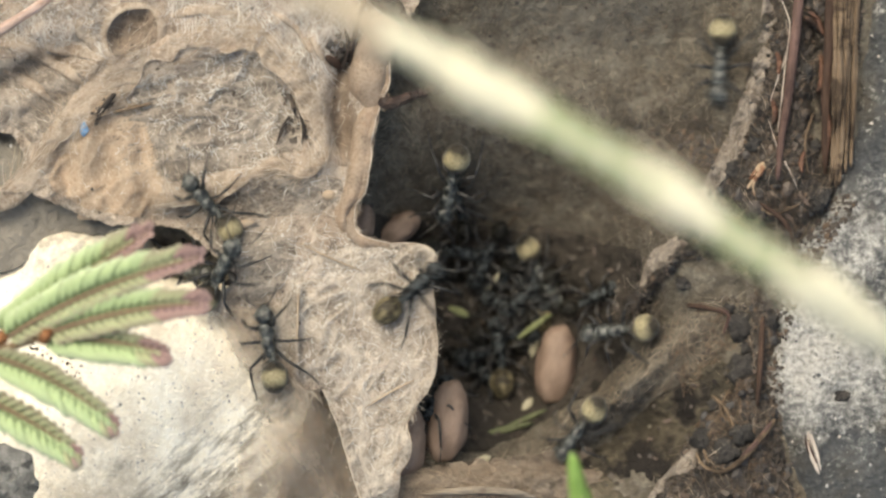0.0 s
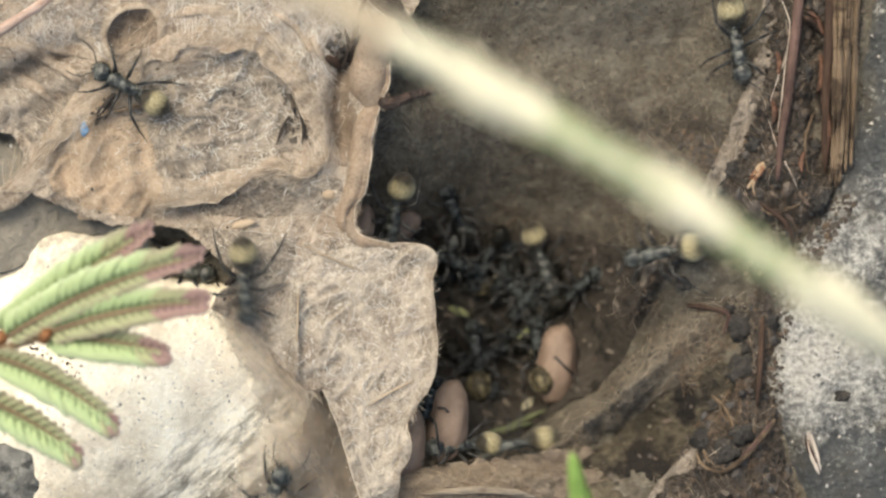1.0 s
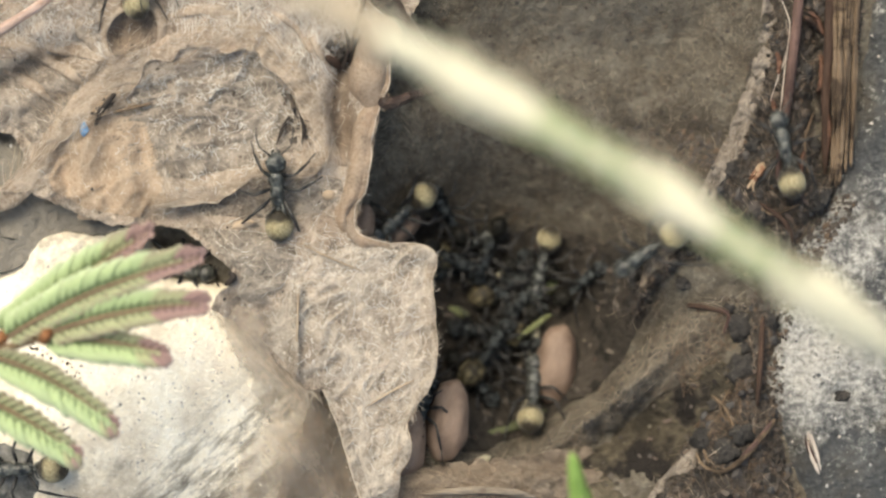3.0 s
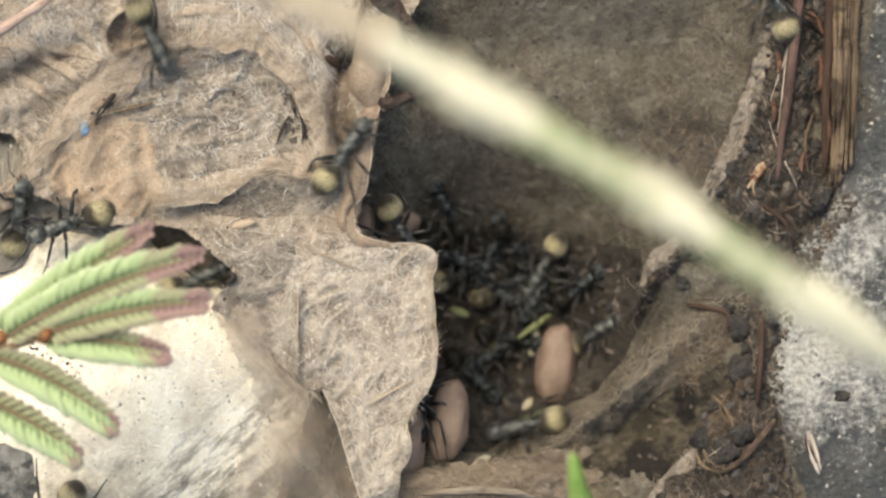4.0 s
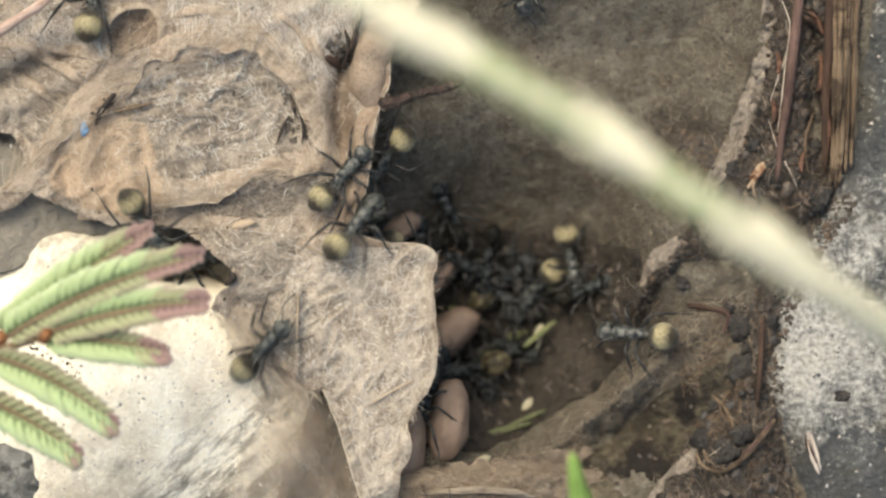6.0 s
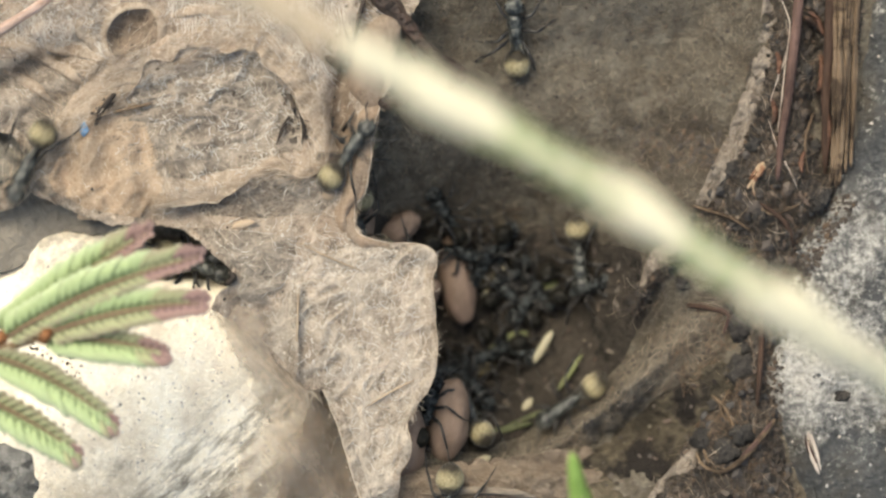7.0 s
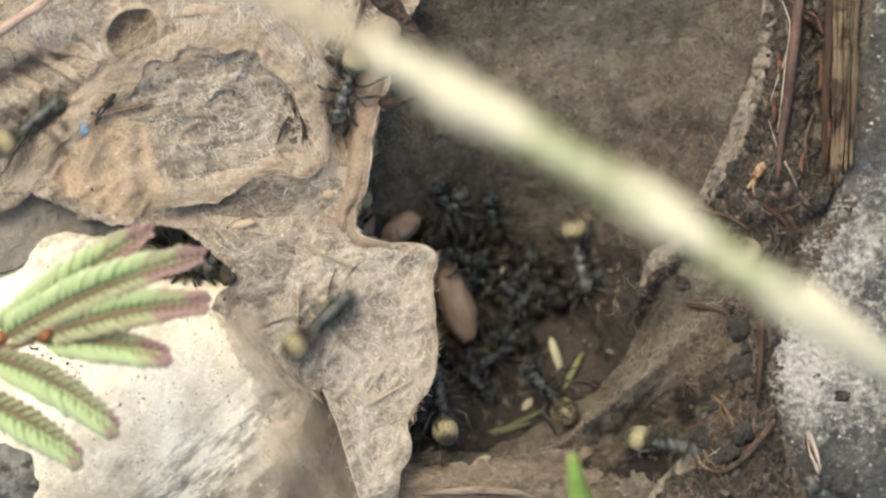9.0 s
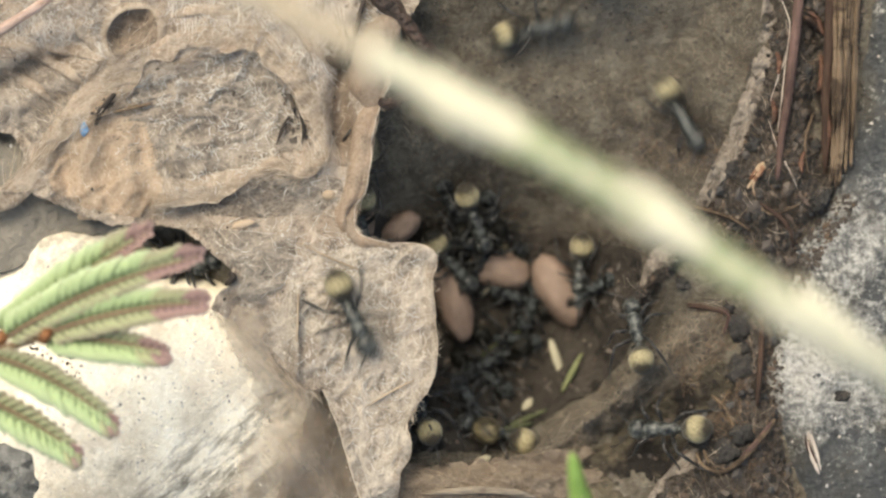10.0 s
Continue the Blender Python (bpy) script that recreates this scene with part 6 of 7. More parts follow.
cocoon_moved = cocoon(148, 76)
cocoon_turned = cocoon(120, 74)
cocoon_slid = cocoon(168, 64, "long tan silken ant cocoon on the chamber floor")
cocoon_carried = cocoon(100, 66, "reddish tan ant cocoon carried by an ant")
straw_moved = bit("straw_bit", 84, 13, M_GREEN_BIT, "pale green straw bit on the chamber floor", "straw bit", 0.9)
husk_moved = bit("husk_bit", 76, 17, M_CREAM_BIT, "pale cream straw bit on the chamber floor", "straw bit", 0.7)


# ---- ants ----
def ant_material(name, base, sheen, rough, hair, gloss=0.45):
    m, t, p, place = material(name, rough, gloss, "object")
    a = grain(t, place, 1500, 0.42, 0.66)
    colour = blend(t, a, base, sheen)
    links(t, colour, p.inputs["Base Color"])
    p.inputs["Sheen Weight"].default_value = hair
    p.inputs["Sheen Roughness"].default_value = 0.4
    bump(t, p, a, 0.00005)
    return m


M_ANT = ant_material("ant_body", (0.006, 0.007, 0.007), (0.115, 0.120, 0.110), 0.36, 0.04)
# Copy of the ant body with the chamber's shade put into its colour.
M_SHADED_BODY = ant_material("shaded_ant_body", (0.003, 0.003, 0.003), (0.070, 0.078, 0.080), 0.5, 0.0, 0.10)
M_LEG = ant_material("ant_leg", (0.010, 0.010, 0.011), (0.03, 0.026, 0.022), 0.4, 0.05)
M_EYE = ant_material("ant_eye", (0.006, 0.006, 0.007), (0.02, 0.02, 0.02), 0.15, 0.0)
# Gaster for ants in the chamber, darkened in colour for the shade there.
M_SHADED_GASTER = ant_material("shaded_gaster", (0.004, 0.004, 0.003), (0.022, 0.02, 0.016), 0.55, 0.0, 0.15)
m, t, p, place = material("gold_gaster", 0.5, 0.22, "object")
hairy = grain(t, place, 5200, 0.25, 0.7)
lumps = grain(t, place, 1100, 0.3, 0.7)
gold = blend(t, hairy, (0.10, 0.082, 0.041), (0.40, 0.348, 0.22))
gold = blend(t, times(t, lumps, 0.6), gold, (0.21, 0.175, 0.088))
axis = t.nodes.new("ShaderNodeSeparateXYZ")
links(t, place, axis.inputs[0])
wander = t.nodes.new("ShaderNodeMath")
wander.operation = "MULTIPLY_ADD"
links(t, lumps, wander.inputs[0])
wander.inputs[1].default_value = 0.0004
links(t, axis.outputs[0], wander.inputs[2])


def band_end(a, b):
    """0 beyond a, 1 within b, along the gaster."""
    r = t.nodes.new("ShaderNodeMapRange")
    r.inputs["From Min"].default_value, r.inputs["From Max"].default_value = a, b
    links(t, wander.outputs[0], r.inputs["Value"])
    return r.outputs[0]


# Dark rear and underside are shade in the colour; the front is black itself.
under = t.nodes.new("ShaderNodeMapRange")
under.inputs["From Min"].default_value, under.inputs["From Max"].default_value = -0.0003, 0.0003
links(t, axis.outputs[2], under.inputs["Value"])
golden = times(t, times(t, band_end(-0.00095, -0.00030), band_end(0.00080, 0.00035)), under.outputs[0])
gold = blend(t, golden, (0.022, 0.017, 0.010), gold)
links(t, gold, p.inputs["Base Color"])
p.inputs["Sheen Weight"].default_value = 0.15
bump(t, p, hairy, 0.00005)
M_GASTER = m
MM = 0.001


def build_ant(gaster_mat, label, M_ANT):
    ant = tagged(new("ant"), label, "ant", "ants of the nest")
    bm = ball(bmesh.new(), (0.95 * MM, 0, 1.35 * MM), (0.88 * MM, 0.74 * MM, 0.6 * MM), 2, 0.06, 1)
    ball(bm, (-0.05 * MM, 0, 1.42 * MM), (0.8 * MM, 0.62 * MM, 0.56 * MM), 2, 0.06, 2)
    ball(bm, (-0.75 * MM, 0, 1.30 * MM), (0.66 * MM, 0.56 * MM, 0.54 * MM), 2, 0.06, 3)
    for side in (-1, 1):
        tube(bm, [(1.4 * MM, 0.5 * side * MM, 1.6 * MM), (1.75 * MM, 0.85 * side * MM, 1.85 * MM)], [0.12 * MM, 0.01 * MM], 5)
        tube(bm, [(-1.0 * MM, 0.3 * side * MM, 1.6 * MM), (-1.6 * MM, 0.55 * side * MM, 2.15 * MM)], [0.12 * MM, 0.01 * MM], 5)
    part("thorax", bm, M_ANT, ant, "grey-haired black thorax with spines")
    bm = ball(bmesh.new(), (-1.5 * MM, 0, 1.2 * MM), (0.28 * MM, 0.36 * MM, 0.42 * MM), 2)
    for side in (-1, 1):
        tube(bm, [(-1.5 * MM, 0.25 * side * MM, 1.45 * MM), (-1.75 * MM, 0.6 * side * MM, 1.85 * MM), (-2.1 * MM, 0.75 * side * MM, 1.9 * MM)],
             [0.10 * MM, 0.07 * MM, 0.01 * MM], 5)
    part("petiole", bm, M_ANT, ant)
    bm = ball(bmesh.new(), (0, 0, 0), (0.9 * MM, 0.86 * MM, 0.66 * MM), 3, 0.04, 5)
    for p in bm.verts:
        p.co.y *= 1 - 0.28 * max(0, p.co.x / (0.9 * MM))
    head = part("head", bm, M_ANT, ant, "grey-haired black head")
    head.matrix_basis = Matrix.Translation((2.35 * MM, 0, 1.3 * MM)) @ pose(0, 0, 0, 0, 22, 0)
    for side in (-1, 1):
        part("eye", ball(bmesh.new(), (0.05 * MM, 0.74 * side * MM, 0.24 * MM), (0.17 * MM, 0.14 * MM, 0.17 * MM), 2), M_EYE, head, "glossy black eye")
        part("mandible", tube(bmesh.new(), [(0.62 * MM, 0.3 * side * MM, -0.1 * MM), (0.95 * MM, 0.28 * side * MM, -0.15 * MM), (1.15 * MM, 0.06 * side * MM, -0.2 * MM)],
                              [0.14 * MM, 0.11 * MM, 0.03 * MM], 6), M_LEG, head)
        root, elbow, tip = (0.45 * MM, 0.25 * side * MM, 0.3 * MM), (1.25 * MM, 1.25 * side * MM, 0.75 * MM), (2.9 * MM, 1.5 * side * MM, 0.1 * MM)
        feeler = part("antenna", tube(bmesh.new(), [root, elbow], [0.07 * MM, 0.06 * MM], 6), M_LEG, head)
        feeler.name = "antenna"
        # the bent outer half is one tube with the inner one
        bm = tube(bmesh.new(), [root, elbow, (2.0 * MM, 1.45 * side * MM, 0.55 * MM), tip], [0.07 * MM, 0.055 * MM, 0.06 * MM, 0.05 * MM], 6)
        bm.to_mesh(feeler.data)
        bm.free()
    bm = ball(bmesh.new(), (0, 0, 0), (1.42 * MM, 1.18 * MM, 1.08 * MM), 3, 0.03, 8)
    for p in bm.verts:
        k = p.co.x / (1.45 * MM)
        p.co.y *= 1 - 0.12 * max(0, -k) ** 2
    gaster = part("gaster", bm, gaster_mat, ant, "rounded hairy gaster")
    gaster.matrix_basis = Matrix.Translation((-2.95 * MM, 0, 1.35 * MM)) @ pose(0, 0, 0, 0, 12, 0)
    feet = {"fore": ((1.1, 0.42), (1.75, 1.35, 2.0), (2.55, 2.2, 0.75), (3.3, 2.7, 0.03)),
            "mid": ((0.15, 0.42), (0.1, 1.75, 2.25), (0.05, 2.95, 0.75), (0.2, 3.75, 0.03)),
            "hind": ((-0.65, 0.40), (-1.8, 1.70, 2.35), (-3.3, 2.55, 0.85), (-4.5, 3.0, 0.03))}
    for kind, (c, knee, ankle, toe) in feet.items():
        for side in (-1, 1):
            at = Vector((c[0] * MM, c[1] * side * MM, 1.05 * MM))

            def rel(q, side=side, at=at):
                return Vector((q[0] * MM, q[1] * side * MM, q[2] * MM)) - at
            k, a, f = rel(knee), rel(ankle), rel(toe)
            leg = part("leg", tube(bmesh.new(), [(0, 0, 0), k * 0.15, k * 0.55, k], [0.18 * MM, 0.13 * MM, 0.19 * MM, 0.11 * MM], 7), M_LEG, ant)
            leg.matrix_basis = Matrix.Translation(at)
            part("tibia", tube(bmesh.new(), [k, k * 0.5 + a * 0.5 + Vector((0, 0, 0.05 * MM)), a], [0.11 * MM, 0.14 * MM, 0.09 * MM], 7), M_LEG, leg)
            part("tarsus", tube(bmesh.new(), [a, a * 0.5 + f * 0.5 - Vector((0, 0, 0.12 * MM)), f], [0.075 * MM, 0.065 * MM, 0.045 * MM], 6), M_LEG, leg)
    return ant


GOLD_ANT = build_ant(M_GASTER, "slender grey-black ant with a golden haired gaster", M_ANT)
SHADED_ANT = build_ant(M_SHADED_GASTER, "slender black ant, body and gaster darkened for the chamber's shade", M_SHADED_BODY)
for o in SHADED_ANT.children:
    if o.name.startswith("gaster"):
        o.data.transform(Matrix.Scale(0.74, 4))
# Tawny gaster dimmed in colour, as if in the chamber's shade.
M_DIMMED_GASTER = ant_material("dimmed_gaster", (0.02, 0.016, 0.010), (0.17, 0.140, 0.08), 0.5, 0.05, 0.2)
DIMMED_ANT = build_ant(M_DIMMED_GASTER, "slender black ant with a tawny gaster, both dimmed for the chamber's shade", M_SHADED_BODY)


def ant_pose(u, v, heading, how):
    """The pose of an ant whose gaster lies over a place of the map; how: 0 on top, 1 on the ground under the silk, or a height."""
    c, s = math.cos(radians(heading)), math.sin(radians(heading))
    a, b = u + 59 * c, v - 59 * s
    deep = how == 1
    if how in (0, 1):
        z = level(a, b, deep)
        e = 34
        ahead, behind = level(a + e * c, b - e * s, deep), level(a - e * c, b + e * s, deep)
        pitch = -math.degrees(math.atan(max(-0.5, min(0.5, (ahead - behind) / (2 * e * 0.05)))))
        left, right = level(a - e * s, b - e * c, deep), level(a + e * s, b + e * c, deep)
        roll = -math.degrees(math.atan(max(-0.4, min(0.4, (right - left) / (2 * e * 0.05)))))
        z = max(z, 0.5 * (ahead + behind) - 0.3)
        z = max(z, level(u, v, deep) + (0.3 if deep else -0.2))
    else:
        z, pitch, roll = how, 0, 0
    k = (EYE - (z + 1.3) * 0.001) / (EYE - z * 0.001)
    q = spot(a, b, z)
    return Matrix.Translation((q.x * k, q.y * k, q.z)) @ pose(0, 0, 0, 0, 0, heading) @ pose(0, 0, 0, roll, pitch, 0)


TRIPOD = (0, 1, 1, 0, 0, 1)


def make_ant(template, rows, size=1.0, seed=0):
    """Copy an ant and key its way: rows of seconds, place of the gaster, heading, how it stands."""
    rows = [r if len(r) == 5 else (*r, 0) for r in rows]
    if rows[0][0] > 0:
        rows.insert(0, (0.0, *rows[0][1:]))
    if rows[-1][0] < 10:
        rows.append((10.0, *rows[-1][1:]))
    full = [rows[0]]
    for r in rows[1:]:
        last = full[-1]
        turn = (r[3] - last[3] + 180) % 360 - 180
        full.append((r[0], r[1], r[2], last[3] + turn, r[4]))
    first = ant_pose(*full[0][1:])
    ant = copy_thing(template, first)
    ant.scale = (size, size, size)
    out = []
    for i, r in enumerate(full):
        if i and abs(r[3] - full[i - 1][3]) > 80:
            a = full[i - 1]
            n = int(abs(r[3] - a[3]) // 80) + 1
            for j in range(1, n):
                w = j / n
                out.append((a[0] + (r[0] - a[0]) * w, ant_pose(a[1] + (r[1] - a[1]) * w, a[2] + (r[2] - a[2]) * w, a[3] + (r[3] - a[3]) * w, r[4])))
        out.append((r[0], ant_pose(*r[1:])))
    walk(ant, out)
    # the legs swing in two sets of three while it walks
    dice = random.Random(seed)
    legs = [o for o in ant.children if o.name.startswith("leg")]
    times, phase, swing = [(0.0, 0.0, 0.0)], 0.0, []
    for a, b in zip(full, full[1:]):
        way = math.hypot(b[1] - a[1], b[2] - a[2]) + 0.5 * abs(b[3] - a[3])
        span = b[0] - a[0]
        if span <= 0 or way / span < 60:
            continue
        n = max(1, int(round(span / 0.0667)))
        step = min(way / n / 90 * math.pi, 1.3)
        for j in range(n):
            t = a[0] + span * j / n
            if t > times[-1][0] + 0.03:
                times.append((t, phase, 17.0))
            phase += step
        times.append((b[0], phase, 15.0))
    times = [x for i, x in enumerate(times) if not i or x[0] > times[i - 1][0] + 0.02]
    if times[-1][0] < 9.98:
        times.append((10.0, times[-1][1], times[-1][2]))
    for i, leg in enumerate(legs):
        at, base = leg.matrix_basis.copy(), dice.uniform(-9, 9)
        walk(leg, [(t, at @ pose(0, 0, 0, 0, 0, base + amount * math.sin(ph + math.pi * TRIPOD[i % 6]) * (1 if i % 2 else -1))) for t, ph, amount in times])
    return ant


def glide(ob, rows):
    """Key a loose thing of the chamber: seconds, place, angle and its middle's height over the ground."""
    out = []
    rows = list(rows)
    if rows[0][0] > 0:
        rows.insert(0, (0.0, *rows[0][1:]))
    if rows[-1][0] < 10:
        rows.append((10.0, *rows[-1][1:]))
    for t, u, v, angle, up in rows:
        out.append((t, Matrix.Translation(spot(u, v, level(u, v, True) + up)) @ pose(0, 0, 0, 0, 0, angle)))
    walk(ob, out)


def motions():
    # the grass spike sways
    sway = [(0, 1198, 343), (0.2, 1194, 345), (0.4, 1204, 366), (0.6, 1212, 352), (0.8, 1200, 384), (1.0, 1214, 353), (1.2, 1210, 356), (1.5, 1195, 345),
            (1.8, 1200, 325), (2.0, 1192, 376), (2.2, 1198, 335), (2.4, 1172, 338), (2.7, 1200, 345), (3.2, 1190, 352), (3.8, 1198, 371), (4.0, 1192, 364),
            (4.2, 1176, 325), (4.4, 1164, 345), (4.6, 1117, 240), (4.8, 1066, 226), (5.0, 1034, 174), (5.2, 1012, 170), (5.4, 1010, 156), (5.6, 1042, 195),
            (6.2, 1100, 250), (6.8, 1145, 306), (7.0, 1134, 368), (7.2, 1168, 345), (7.4, 1156, 368), (7.6, 1158, 330), (7.8, 1156, 352), (8.0, 1160, 345),
            (8.2, 1172, 363), (8.5, 1168, 382), (8.8, 1168, 396), (9.0, 1176, 372), (9.2, 1178, 350), (9.5, 1176, 373), (9.8, 1158, 364), (10.0, 1170, 382)]
    walk(spike, [(t, Matrix.Translation(spot(u, v + 9, 72))) for t, u, v in sway])
    walk(leaf, [(t, Matrix.Translation(LEAF_AT) @ pose(0, 0, 0, 0, 0, a)) for t, a in
                ((0, 0), (1.2, 0.15), (2.6, -0.15), (4.2, 0.1), (5.2, 0.3), (6.6, 0), (7.6, 0.2), (8.8, -0.1), (10, 0.1))])
    # cocoons and bits that the ants shift
    glide(cocoon_moved, [(0, 984, 645, 82, 2.1), (4.7, 984, 645, 82, 2.1), (5.2, 980, 640, 84, 2.0), (5.7, 940, 630, 60, 1.6), (6.2, 720, 570, 30, 1.4), (7.2, 720, 540, 40, 1.4), (7.5, 740, 535, 40, 1.6),
                         (7.6, 934, 514, 42, 2.6), (7.8, 968, 544, 60, 2.8), (8.0, 1010, 590, 55, 2.6), (8.2, 1030, 613, 65, 2.4), (8.4, 1010, 640, 30, 2.4),
                         (8.5, 890, 685, 8, 2.4), (8.75, 740, 690, 0, 1.8), (9.2, 720, 640, -20, 1.6), (9.45, 740, 615, -40, 1.6), (9.52, 800, 604, -45, 2.0), (9.6, 936, 590, -52, 2.4),
                         (9.8, 960, 590, -55, 2.5), (9.9, 950, 548, -58, 2.6), (10, 988, 514, -60, 2.6)])
    glide(cocoon_slid, [(0, 670, 500, 15, 1.7), (4.6, 670, 500, 15, 1.7), (4.95, 735, 498, 14, 1.9), (5.6, 736, 496, 18, 1.9), (6.2, 772, 500, 62, 2.0), (6.8, 800, 500, 104, 2.0), (7.5, 815, 490, 100, 2.2),
                        (8.0, 815, 512, 100, 2.2), (8.5, 812, 520, 106, 2.0), (9.0, 806, 532, 108, 1.9), (10, 800, 530, 108, 1.9)])
    glide(cocoon_turned, [(0, 680, 600, 165, 1.4), (4.6, 690, 590, 165, 1.4), (4.95, 768, 572, 165, 1.9), (5.6, 768, 572, 168, 1.9), (6.3, 680, 580, 160, 1.4), (9.4, 690, 560, 155, 1.4), (9.7, 800, 500, 160, 1.6), (10, 884, 478, 170, 1.6)])
    glide(cocoon_west, [(0, 791, 746, 82, 3.4), (8.05, 793, 742, 82, 3.4), (8.4, 690, 735, 86, 1.6), (10, 682, 735, 86, 1.6)])
    glide(cocoon_edge, [(0, 716, 790, 80, 2.2), (8.0, 716, 790, 80, 2.2), (8.4, 672, 790, 80, 1.6), (10, 668, 790, 80, 1.6)])
    glide(cocoon_carried, [(0, 700, 620, 60, 1.4), (8.9, 740, 480, 60, 1.4), (9.25, 850, 380, 70, 2.0), (9.5, 898, 340, 75, 2.4), (9.7, 978, 200, 30, 2.6), (9.8, 1048, 182, -40, 2.6),
                           (9.9, 1046, 70, -40, 2.6), (10, 1056, -60, -40, 2.6)])
    glide(straw_moved, [(0, 945, 578, 36, 2.2), (5.6, 945, 578, 36, 2.2), (7.2, 1012, 664, 58, 1.2), (8.4, 1014, 658, 62, 1.2), (10, 1012, 660, 62, 1.2)])
    glide(husk_moved, [(0, 946, 602, 78, 1.0), (5.6, 946, 602, 78, 1.0), (6.8, 962, 612, 62, 1.4), (7.6, 955, 620, 56, 1.4), (8.2, 965, 622, 60, 1.2), (8.6, 984, 626, 108, 1.4),
                       (10, 984, 632, 108, 1.4)])

